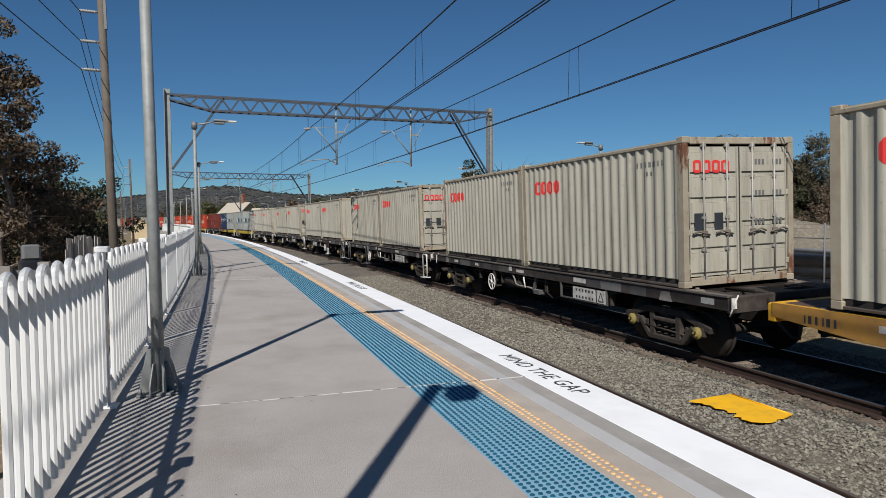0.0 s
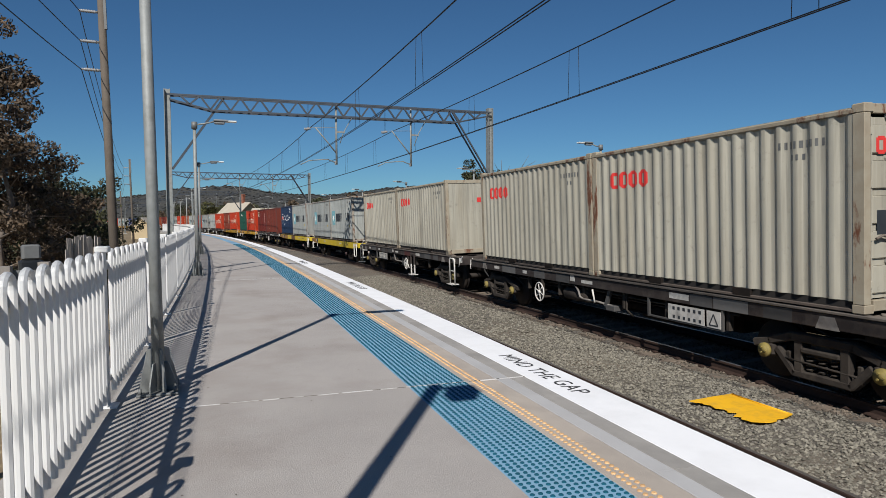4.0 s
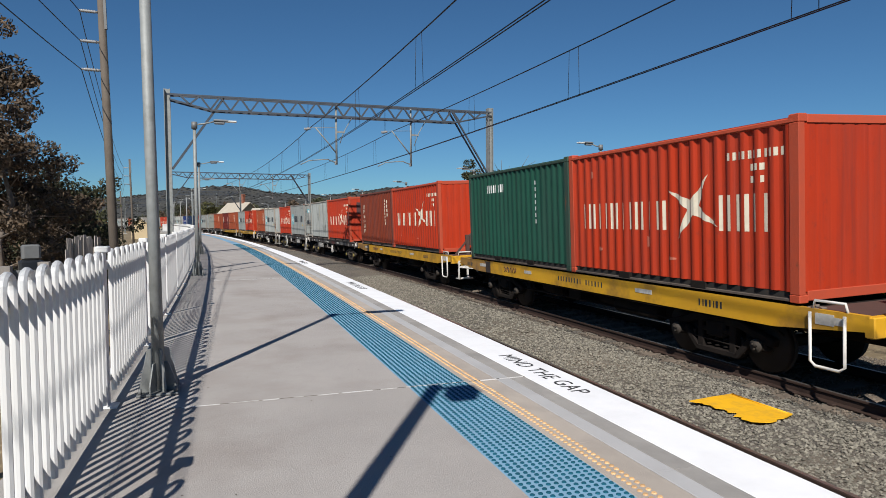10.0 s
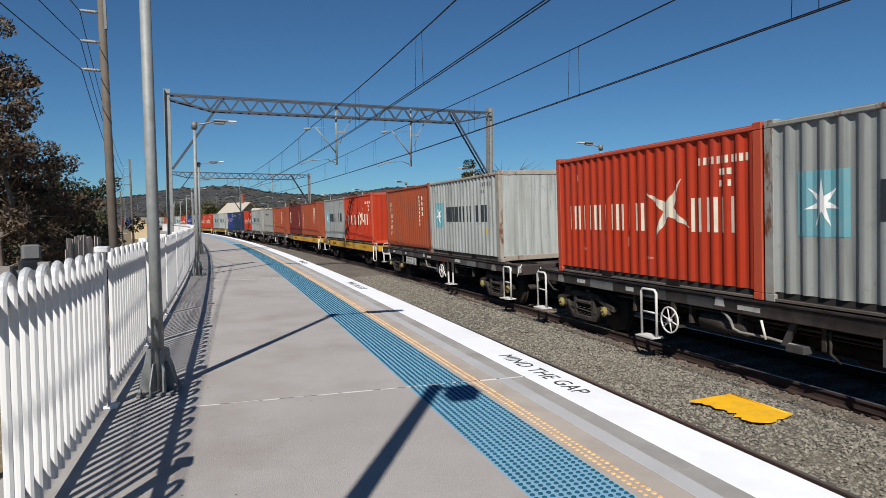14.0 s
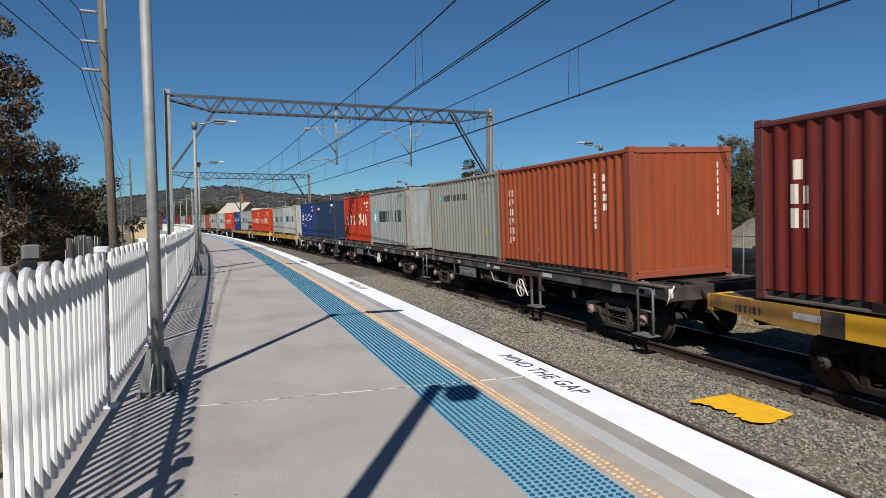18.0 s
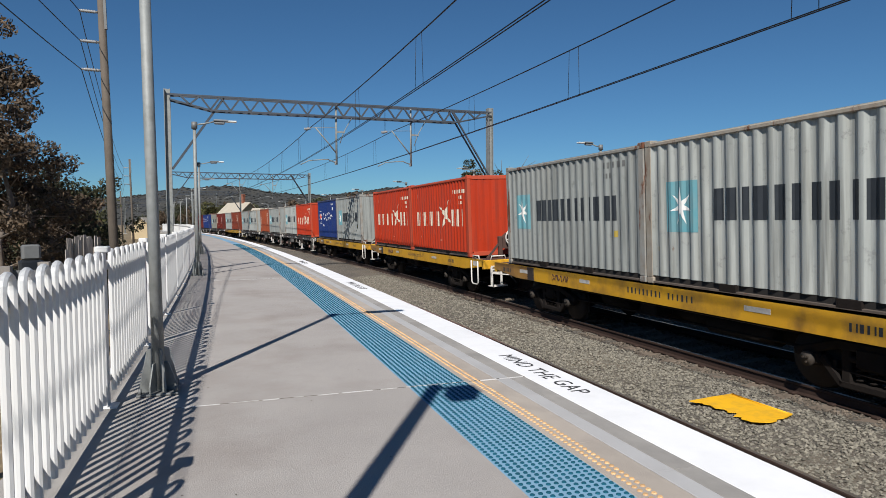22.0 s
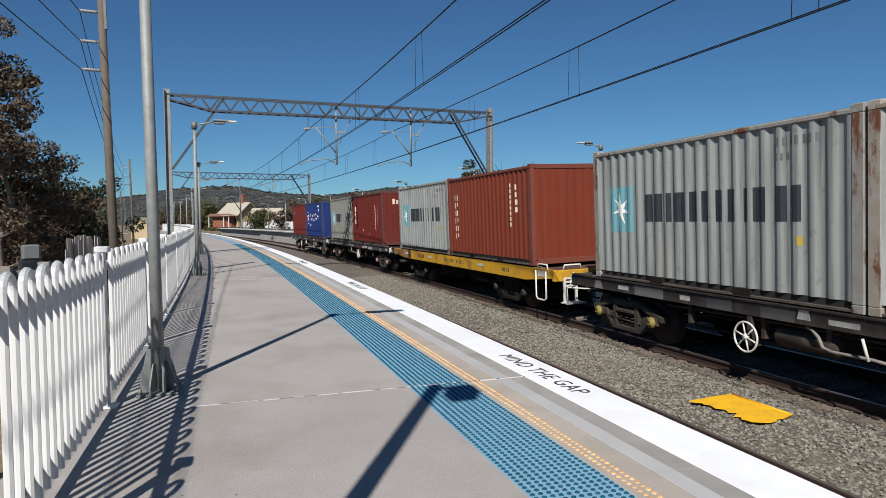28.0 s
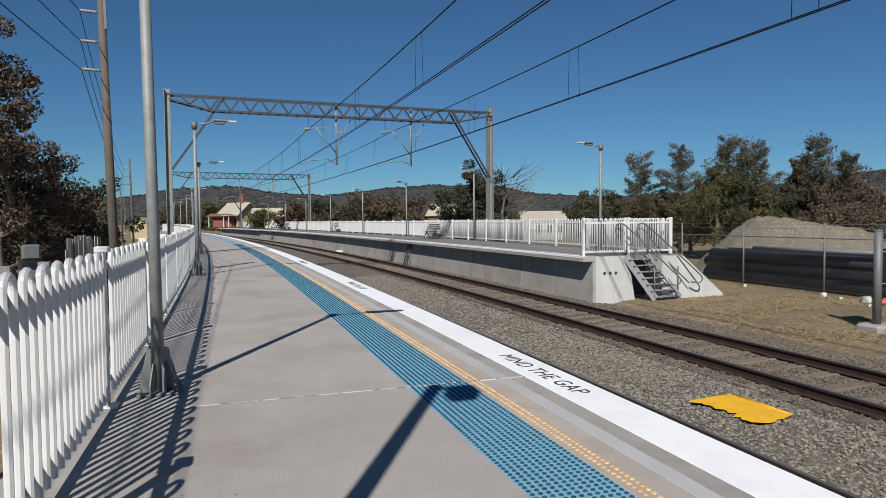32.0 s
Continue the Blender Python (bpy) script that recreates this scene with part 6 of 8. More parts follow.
def make_lamp(near, reach=1.12, height=4.13, label="galvanised steel platform lamp with a short arm"):
    """Local x points over the platform."""
    ob = thing("street_lamp", Matrix.Identity(4), label, "street lamp", "platform lamps")
    part("pole", Build().tube([(0, 0, 0.02), (0, 0, height * 0.5), (0, 0, height)], 0.06, 16, radii=[0.052, 0.048, 0.044]), GALV, ob, "round galvanised pole")
    part("pole_cap", Build().tube([(0, 0, height - 0.05), (0, 0, height + 0.14)], 0.08, 12), GALV_DARK, ob, "collar at the pole top")
    arm = Build().tube([(0, 0, height + 0.06), (0.25, 0, height + 0.10), (reach - 0.6, 0, height + 0.17)], 0.022, 8)
    part("arm", arm, GALV, ob)
    head = Build().box(reach - 0.62, reach - 0.22, -0.11, 0.11, height + 0.17, height + 0.225, bevel=0.02).box(reach - 0.60, reach - 0.32, -0.07, 0.07, height + 0.10, height + 0.175, bevel=0.02)
    h = part("lamp_head", head, HEAD, ob, "flat grey lamp head")
    part("lens", Build().box(reach - 0.31, reach, -0.1, 0.1, height + 0.165, height + 0.205, bevel=0.015), LENS, h, "pale lens")
    if near:
        base = part("base_plate", Build().box(-0.17, 0.17, -0.17, 0.17, 0.012, 0.035, bevel=0.006), GALV_DARK, ob, "square base plate")
        tri_ = lambda r, h: [(0.05, 0.03), (r, 0.03), (r, 0.09), (0.09, h), (0.05, h)]
        for ang, r, h in ((20, 0.16, 0.4), (65, 0.15, 0.28), (115, 0.15, 0.4), (160, 0.16, 0.28), (200, 0.16, 0.4), (245, 0.15, 0.28), (295, 0.15, 0.4), (340, 0.16, 0.28)):
            q = tri_(r, h)
            part("fin", Build().add([(x, -0.007, z) for x, z in q] + [(x, 0.007, z) for x, z in q], [(0, 1, 2, 3, 4), (9, 8, 7, 6, 5)] + [(i, (i + 1) % 5, 5 + (i + 1) % 5, 5 + i) for i in range(5)]), GALV, base, "welded gusset", at=pose(0, 0, 0, 0, 0, ang))
        for x in (-0.14, 0.14):
            for y in (-0.14, 0.14):
                part("bolt", Build().tube([(x, y, 0.03), (x, y, 0.085)], 0.016, 6), GALV_DARK, base)
    else:
        part("base_plate", Build().box(-0.16, 0.16, -0.16, 0.16, 0.0, 0.03, bevel=0.006), GALV_DARK, ob)
    return ob


lamp = make_lamp(True)
lamp.matrix_world = Matrix.Translation((-0.645, 6.11, -0.011)) @ pose(0, 0, 0, 0, -0.55, 0.5)
for s in (19.5, 32.6, 45.7, 58.8, 71.9, 85.0, 98.1):
    copy_thing(lamp, arc_pose(s, 9.285, -0.011))
far_lamp = make_lamp(False, 0.98, 3.72, "slim pale lamp at the back of the opposite platform")
far_lamp.matrix_world = arc_pose(20.8, -4.66, P2_Z, 180)
for s in (32.65, 44.4, 56.1, 68.0, 79.8, 91.7, 103.6):
    copy_thing(far_lamp, arc_pose(s, -4.66, P2_Z, 180))

# equipment mast beside the camera, outside the picture: its shadow lies on the platform
mast = thing("equipment_mast", Matrix.Translation((-0.836, 0.64, 0.0)), "stout grey platform mast with a box at its top", "mast")
part("pole", Build().tube([(0, 0, 0), (0, 0, 4.92)], 0.067, 16), GALV, mast)
part("arm", Build().tube([(0.02, 0, 4.85), (0.26, -0.1, 4.85)], 0.03, 8), GALV, mast)
part("box", Build().box(0.075, 0.31, -0.33, -0.08, 4.70, 4.98, bevel=0.02), HEAD, mast)


# ---------------------------------------------------------------- overhead line
INSULATOR = material("porcelain", (0.27, 0.265, 0.26), (0.2, 0.195, 0.19), rough=0.3, scale=8)
# lattice steel in a dark blue-grey that includes its shaded side; columns stay lighter
GANTRY_STEEL = material("shade_toned_gantry_steel", (0.070, 0.082, 0.100), (0.045, 0.055, 0.070), rough=0.5, metal=0.3, scale=3, stain=(0.12, 0.115, 0.11), stain_amount=0.4, vary=0.05)


def make_gantry(detail=True):
    """A portal of lattice over both tracks; local x runs from left (-10.43) to right (5.3)."""
    ob = thing("line_gantry", Matrix.Identity(4), "galvanised lattice gantry carrying the overhead wires", "gantry", "line gantries")
    xl, xr = -10.54, 5.3
    for x in (xl, xr):
        c = Build()
        for sx in (-0.12, 0.12):
            c.box(x + sx - 0.012, x + sx + 0.012, -0.19, 0.19, -1.25, 7.43)
        c.box(x - 0.12, x + 0.12, -0.012, 0.012, -1.25, 7.45)
        part("column", c, GALV, ob, "upright steel column")
        part("footing", Build().box(x - 0.4, x + 0.4, -0.4, 0.4, -1.6, -1.1, bevel=0.03), CONCRETE_OLD, ob, "concrete footing")
    top, low = 7.19, 6.58
    for y in (-0.2, 0.2):
        part("top_chord", beam_between(Build(), (xl, y, top), (xr, y, top), 0.075, 0.075), GANTRY_STEEL, ob)
        lc = Build()
        beam_between(lc, (xl + 1.85, y, low - 0.02), (xr - 2.0, y, low), 0.08, 0.08)
        beam_between(lc, (xl + 0.1, y, 6.97), (xl + 1.85, y, low - 0.02), 0.07, 0.07)
        beam_between(lc, (xr - 2.0, y, low), (xr, y, top - 0.15), 0.05, 0.05)
        part("bottom_chord", lc, GANTRY_STEEL, ob)
    n = 34
    for i in range(n):
        x0, x1 = xl + 0.5 + (xr - xl - 1.0) * i / n, xl + 0.5 + (xr - xl - 1.0) * (i + 1) / n
        za, zb = (top, low) if i % 2 == 0 else (low, top)

        def bottom(x):
            if x < xl + 1.85:
                return 6.99 + (low - 6.99) * (x - xl) / 1.85
            return low if x < xr - 2.0 else low + (top - 0.15 - low) * (x - xr + 2.0) / 2.0
        za, zb = (za if za == top else bottom(x0)), (zb if zb == top else bottom(x1))
        if detail:
            part("lacing", beam_between(Build(), (x0, -0.2, za), (x1, -0.2, zb), 0.07, 0.075), GANTRY_STEEL, ob)
    if detail:
        cross = Build()
        for i in range(18):
            x = xl + 0.5 + (xr - xl - 1) * i / 17
            beam_between(cross, (x, -0.2, top), (x, 0.2, top), 0.04, 0.04)
        tagged(part("cross_lacing", cross, GANTRY_STEEL, ob), kind="stuff")
    part("knee_brace", beam_between(Build(), (xl + 0.15, -0.1, 3.87), (xl + 2.4, -0.1, 7.15), 0.11, 0.10), GANTRY_STEEL, ob, "sloping brace")
    part("knee_brace", beam_between(beam_between(Build(), (xr - 0.05, -0.2, 3.72), (xr - 2.25, -0.2, 7.15), 0.075, 0.075), (xr - 0.05, 0.2, 3.72), (xr - 2.25, 0.2, 7.15), 0.075, 0.075), GANTRY_STEEL, ob, "sloping brace")
    for x in (-2.95, 0.88):
        drop = part("drop_post", Build().tube([(x, 0, 7.2), (x, 0, 4.26)], 0.05, 8), GALV, ob, "hanging drop post")
        arm = Build().tube([(x, 0, 4.8), (x - 0.5, 0.0, 5.42), (x - 1.02, 0, 6.03)], 0.032, 6)
        arm.tube([(x, 0, 6.06), (x - 1.25, 0, 6.0)], 0.014, 5)
        arm.tube([(x - 0.08, 0, 4.36), (x - 0.42, 0, 4.5), (x - 0.6, 0, 4.5), (x - 1.36, 0, 4.42), (x - 1.75, 0, 4.22)], 0.024, 6)
        arm.tube([(x + 0.78, 0, 6.56), (x + 0.36, 0, 5.84), (x + 0.18, 0, 5.3)], 0.022, 5)
        arm.box(x, x + 0.42, -0.04, 0.04, 5.81, 5.89)
        part("registration_arm", arm, GALV, drop, "cantilever and registration arm")
        ribs = [0.03 if k % 2 else 0.085 for k in range(10)]
        part("insulator", Build().tube([(x - 1.26 - 0.032 * k, 0, 5.96 - 0.005 * k) for k in range(10)], 0.08, 10, radii=ribs), INSULATOR, drop, "ribbed pale porcelain insulator")
        part("insulator", Build().tube([(x - 0.05, 0, 4.42 - 0.025 * k) for k in range(8)], 0.08, 10, radii=[(0.035 if k % 2 else 0.08) - 0.003 * k for k in range(8)]), INSULATOR, drop, "ribbed pale porcelain insulator")
        part("hanger", Build().tube([(x - 1.35, 0, 7.13), (x - 1.36, 0, 6.0)], 0.014, 5), WIRE, drop)
    return ob


gantry = make_gantry()
gantry.matrix_world = arc_pose(32.0, 0.0, 0.0)
copy_thing(gantry, arc_pose(80.6, 0.0, 0.0))
for s in (129.2, 177.8, 226.4):
    copy_thing(gantry, arc_pose(s, 0.0, 0.0))
copy_thing(gantry, arc_pose(-16.6, 0.0, 0.0))


def wire_run(name, off, z, sag, label, radius=0.0085, twin=0.0):
    """One wire from gantry to gantry with a little sag."""
    ob = thing(name, Matrix.Identity(4), label, "overhead wire", "overhead wires")
    for shift in ((-twin, twin) if twin else (0.0,)):
        pts_ = []
        for a, c in ((-16.6, 32.0), (32.0, 80.6), (80.6, 129.2), (129.2, 178.0)):
            for k in range(16):
                t = k / 16
                pts_.append(arc(a + (c - a) * t, off + shift, z - sag * 4 * t * (1 - t)))
        part("wire", Build().tube(pts_, radius, 5), WIRE, ob)
    return ob


for off in (4.2, 0.05):
    contact = wire_run("contact_wire", off, 4.63, 0.0, "twin copper contact wires above the track", 0.0115, 0.035)
    wire_run("messenger_wire", off, 6.02, 0.18, "messenger wire above the contact wires", 0.017)
    for a in (-16.6, 32.0, 80.6):
        for k in range(7):
            t = (k + 0.5) / 7
            s = a + 48.6 * t
            top = 6.02 - 0.18 * 4 * t * (1 - t)
            for d, sh in ((0.0, -0.03), (0.45, 0.03)):
                part("dropper", Build().tube([arc(s + d, off, top), arc(s + d, off + sh, 4.63)], 0.0065, 4), WIRE, contact)


# ---------------------------------------------------------------- timber power poles
TIMBER = material("grey_weathered_timber", (0.135, 0.112, 0.09), (0.075, 0.06, 0.047), rough=0.9, scale=3, bump=0.5, bump_scale=30, stain=(0.09, 0.07, 0.055), stain_amount=0.6, stain_scale=6, streak=True)


def power_pole(at, height, arms, width=0.112):
    ob = thing("power_pole", Matrix.Translation(at) @ pose(0, 0, 0, 0, -1.25, 0), "weathered grey timber power pole with side insulators", "power pole", "power poles")
    part("pole", Build().tube([(0, 0, 0), (0, 0, height * 0.5), (0, 0, height)], width, 14, radii=[width, width * 0.85, width * 0.66]), TIMBER, ob)
    for z in arms:
        line = [(-0.08, -0.02, z, 0.035)] + [(-0.12 - 0.0175 * k, -0.03, z + 0.001 * k, 0.045 if k % 2 else 0.026) for k in range(19)] + [(-0.49, -0.04, z + 0.02, 0.03)]
        ins = Build().tube([q[:3] for q in line], 0.05, 10, radii=[q[3] for q in line])
        part("insulator", ins, INSULATOR, ob, "pale ribbed side insulator")
    part("cable_guard", Build().box(0.055, 0.115, -0.06, 0.02, max(arms) - 0.4, height - 0.02), GALV_DARK, ob, "grey cable guard")
    part("earth_wire", Build().tube([(width * 0.9, -0.04, 0.5), (width * 0.75, -0.04, height * 0.95)], 0.012, 5), WIRE, ob, "earthing wire")
    return ob


POLE_A, POLE_B, POLE_C = Vector((-2.78, 17.77, -1.25)), Vector((-8.2, 61.4, -1.25)), Vector((-15.5, 105.0, -1.25))
power_pole(POLE_A, 8.4, (6.46, 7.14, 7.86), 0.118)
power_pole(POLE_B, 8.2, (6.05, 6.75, 7.45), 0.10)
power_pole(POLE_C, 7.4, (5.6, 6.2, 6.8), 0.11)
behind = POLE_A + Vector((-0.3, -28.0, 0.0))
for i, z in enumerate((6.46, 7.14, 7.86)):
    ob = thing("power_line", Matrix.Identity(4), "dark power cable between the timber poles", "cable", "power cables")
    a, c, d = POLE_A + Vector((-0.64, 0, z)), POLE_B + Vector((-0.6, 0, z - 0.41)), behind + Vector((-0.6, 0, z))
    pts_ = [d + (a - d) * (k / 14) - Vector((0, 0, 0.3 * 4 * (k / 14) * (1 - k / 14))) for k in range(15)] + [a + (c - a) * (k / 14) - Vector((0, 0, 0.7 * 4 * (k / 14) * (1 - k / 14))) for k in range(1, 15)]
    e = POLE_C + Vector((-0.6, 0, z - 0.86))
    pts_ += [c + (e - c) * (k / 10) - Vector((0, 0, 0.6 * 4 * (k / 10) * (1 - k / 10))) for k in range(1, 11)]
    part("wire", Build().tube(pts_, 0.011, 5), WIRE, ob)


# ---------------------------------------------------------------- trees
BARK = material("grey_brown_bark", (0.17, 0.135, 0.11), (0.10, 0.08, 0.065), rough=0.95, scale=5, bump=0.6, bump_scale=18, stain=(0.28, 0.25, 0.22), stain_amount=0.4, stain_scale=2)
LEAF = {"olive": material("olive_leaves", (0.044, 0.046, 0.019), (0.024, 0.026, 0.012), rough=0.7, scale=0.6, island=0.5),
        "yellow": material("yellow_green_leaves", (0.085, 0.082, 0.024), (0.045, 0.046, 0.016), rough=0.7, scale=0.5, island=0.5),
        "rust": material("brown_olive_leaves", (0.098, 0.066, 0.040), (0.054, 0.039, 0.025), rough=0.75, scale=0.6, island=0.5),
        "grey": material("grey_green_needles", (0.098, 0.082, 0.046), (0.055, 0.047, 0.03), rough=0.8, scale=0.6, island=0.45)}


def leaf_cloud(rng, centres, count, leaf, flat=0.75, droop=0.0):
    """Many small leaf blades scattered through clumps."""
    c = np.array([q[:3] for q in centres])
    r = np.array([q[3] for q in centres])
    pick = rng.integers(0, len(c), count)
    d = rng.normal(size=(count, 3))
    d /= np.linalg.norm(d, axis=1, keepdims=True)
    rad = rng.uniform(0.25, 1.0, (count, 1)) ** 0.5
    p = c[pick] + d * rad * r[pick][:, None] * np.array((1, 1, flat))
    a = rng.normal(size=(count, 3))
    a /= np.linalg.norm(a, axis=1, keepdims=True)
    a[:, 2] -= droop
    b = np.cross(a, rng.normal(size=(count, 3)))
    b /= np.linalg.norm(b, axis=1, keepdims=True) + 1e-9
    s = leaf * rng.uniform(0.6, 1.5, (count, 1))
    v = np.stack([p - a * s, p + b * s * 0.42, p + a * s, p - b * s * 0.42], 1).reshape(-1, 3)
    f = np.arange(count * 4).reshape(-1, 4)
    return v, f


def make_tree(name, at, height, spread, kind, count, leaf, seed, label, trunk=0.18, low=0.25, lean=0.0, bare=0.0, droop=0.0, clump=0.3):
    rng = np.random.default_rng(seed)
    ob = thing(name, Matrix.Translation(at), label, "tree" if name != "shrub" else "shrub")
    wood = Build()
    top = Vector((lean * height, 0.1 * lean * height, height * 0.8))
    path = [Vector((0, 0, 0))]
    for k in range(1, 6):
        t = k / 5
        path.append(top * t + Vector((rng.normal() * 0.06, rng.normal() * 0.06, 0)) * height * 0.5 * t)
    wood.tube(path, trunk, 8, radii=[trunk * (1 - 0.75 * k / 5) for k in range(6)])
    centres = []
    n = 9
    for i in range(n):
        t = low + (0.92 - low) * i / (n - 1)
        k = min(4, int(t * 5))
        root = path[k].lerp(path[k + 1], t * 5 - k)
        ang = i * 2.4 + rng.normal() * 0.4
        reach = spread * (0.55 + 0.45 * math.sin(math.pi * min(1, (t - low) / (1 - low) + 0.25))) * rng.uniform(0.7, 1.1)
        tip = root + Vector((math.cos(ang) * reach, math.sin(ang) * reach, reach * rng.uniform(0.25, 0.7)))
        mid = root.lerp(tip, 0.5) + Vector((rng.normal(), rng.normal(), rng.normal())) * 0.08 * reach
        wood.tube([root, mid, tip], trunk * 0.3, 6, radii=[trunk * 0.42 * (1.1 - t), trunk * 0.25 * (1.1 - t), 0.015])
        for j in range(3):
            q = root.lerp(tip, 0.45 + 0.25 * j) + Vector((rng.normal(), rng.normal(), rng.normal() * 0.6)) * 0.22 * spread
            wood.tube([root.lerp(tip, 0.3 + 0.2 * j), q], 0.02, 5, radii=[trunk * 0.12, 0.01])
            centres.append((*q, clump * spread * rng.uniform(0.6, 1.25)))
            q2 = q + Vector((rng.normal(), rng.normal(), rng.normal() * 0.7)) * 0.25 * spread
            centres.append((*q2, clump * spread * rng.uniform(0.4, 0.9)))
    for j in range(3):
        q = path[4].lerp(path[5], 0.95 - 0.45 * j) + Vector((rng.normal() * 0.06, rng.normal() * 0.06, 0)) * spread
        centres.append((*q, clump * spread * (0.5 + 0.2 * j)))
    part("trunk", wood, BARK, ob, "grey-brown trunk and limbs")
    if count:
        v, f = leaf_cloud(rng, centres, count, leaf, 0.8, droop)
        me = bpy.data.meshes.new("crown")
        me.from_pydata(v.tolist(), [], f.tolist())
        me.materials.append(LEAF[kind])
        part("crown", me, LEAF[kind], ob, "uneven leafy crown")
    return ob


def make_plume(at, height, spread, kind, count, leaf, seed, label, low=0.12):
    """A feathery tree: rising limbs all the way up, each hung with fine needle sprays."""
    rng = np.random.default_rng(seed)
    ob = thing("tree", Matrix.Translation(at), label, "tree")
    wood = Build()
    path = [Vector((0.05 * height * (k / 8) * rng.normal() * 0.5, 0.05 * height * (k / 8) * rng.normal() * 0.5, height * k / 8)) for k in range(9)]
    wood.tube(path, 0.15, 8, radii=[0.15 * (1 - 0.92 * k / 8) for k in range(9)])
    limbs, weight = [], []
    n = 44
    for i in range(n):
        t = low + (0.97 - low) * (i / (n - 1)) ** 0.9
        k = min(7, int(t * 8))
        root = path[k].lerp(path[k + 1], t * 8 - k)
        ang = i * 2.4 + rng.normal() * 0.5
        reach = spread * (0.3 + 0.75 * (1 - t) ** 0.7) * rng.uniform(0.3, 1.25)
        tip = root + Vector((math.cos(ang) * reach, math.sin(ang) * reach, reach * rng.uniform(0.15, 0.95)))
        wood.tube([root, root.lerp(tip, 0.5) - Vector((0, 0, 0.06 * reach)), tip], 0.03, 5, radii=[0.05 * (1.15 - t), 0.03 * (1.15 - t), 0.006])
        limbs.append((root, tip))
        weight.append(reach)
    w = np.array(weight) / sum(weight)
    pick = rng.choice(n, count, p=w)
    r0 = np.array([tuple(a) for a, _ in limbs])[pick]
    r1 = np.array([tuple(c) for _, c in limbs])[pick]
    u = rng.uniform(0.15, 1.04, (count, 1))
    fat = (0.10 + 0.08 * rng.random((n, 1)))[pick] * spread * (1.15 - 0.75 * u)
    p = r0 + (r1 - r0) * u + rng.normal(size=(count, 3)) * fat * np.array((0.8, 0.8, 0.7))
    d = (r1 - r0) / np.linalg.norm(r1 - r0, axis=1, keepdims=True) + rng.normal(size=(count, 3)) * 0.55
    d /= np.linalg.norm(d, axis=1, keepdims=True)
    b = np.cross(d, rng.normal(size=(count, 3)))
    b /= np.linalg.norm(b, axis=1, keepdims=True) + 1e-9
    s_ = leaf * rng.uniform(0.7, 1.6, (count, 1))
    v = np.stack([p - d * s_, p + b * s_ * 0.26, p + d * s_, p - b * s_ * 0.26], 1).reshape(-1, 3)
    me = bpy.data.meshes.new("crown")
    me.from_pydata(v.tolist(), [], np.arange(count * 4).reshape(-1, 4).tolist())
    me.materials.append(LEAF[kind])
    part("trunk", wood, BARK, ob, "grey-brown trunk and limbs")
    part("crown", me, LEAF[kind], ob, "feathery needle crown")
    return ob


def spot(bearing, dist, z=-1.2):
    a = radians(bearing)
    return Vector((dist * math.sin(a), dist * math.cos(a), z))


# trees and scrub behind the near fence
for args in ((-18.7, 19.0, 9.8, 1.6, "rust", 11000, 0.06, 1, 0.5), (-16.5, 22.0, 6.8, 1.65, "rust", 10000, 0.06, 2, 0.25), (-14.5, 24.0, 5.6, 1.75, "rust", 9000, 0.065, 3, 0.1), (-13.2, 27.0, 4.9, 1.8, "olive", 9000, 0.07, 4, 0.1),
             (-12.3, 30.0, 4.2, 1.5, "olive", 8000, 0.075, 5, 0.1), (-12.9, 34.0, 4.4, 1.8, "olive", 6000, 0.085, 6, 0.1), (-20.0, 23.0, 8.6, 2.2, "rust", 6000, 0.065, 7, 0.3), (-13.4, 29.0, 3.6, 1.8, "rust", 6000, 0.07, 8, 0.1), (-17.2, 30.0, 4.6, 2.2, "rust", 7000, 0.075, 9, 0.1)):
    b, d, h, w, kind, n, leaf, seed, low = args
    make_tree("tree", spot(b, d), h, w, kind, n, leaf, seed, "scraggly gum tree with sparse brown-green leaves behind the fence" if kind == "rust" else "dense olive-green tree behind the platform fence", 0.13, low, 0.02, clump=0.27)
for i, (b, d, h) in enumerate(((-18.6, 31.0, 3.4), (-15.6, 32.0, 3.4), (-13.0, 33.0, 3.4), (-13.2, 34.0, 3.0), (-12.6, 36.0, 3.0), (-13.8, 33.0, 3.0), (-12.3, 45.0, 3.4), (-11.6, 50.0, 3.8))):
    make_tree("shrub", spot(b, d), h, h * 0.62, ("olive", "rust", "olive", "yellow")[i % 4], 4200, 0.045 + d * 0.0012, 30 + i, "low scrubby bush behind the platform fence", 0.05, 0.05, clump=0.36)

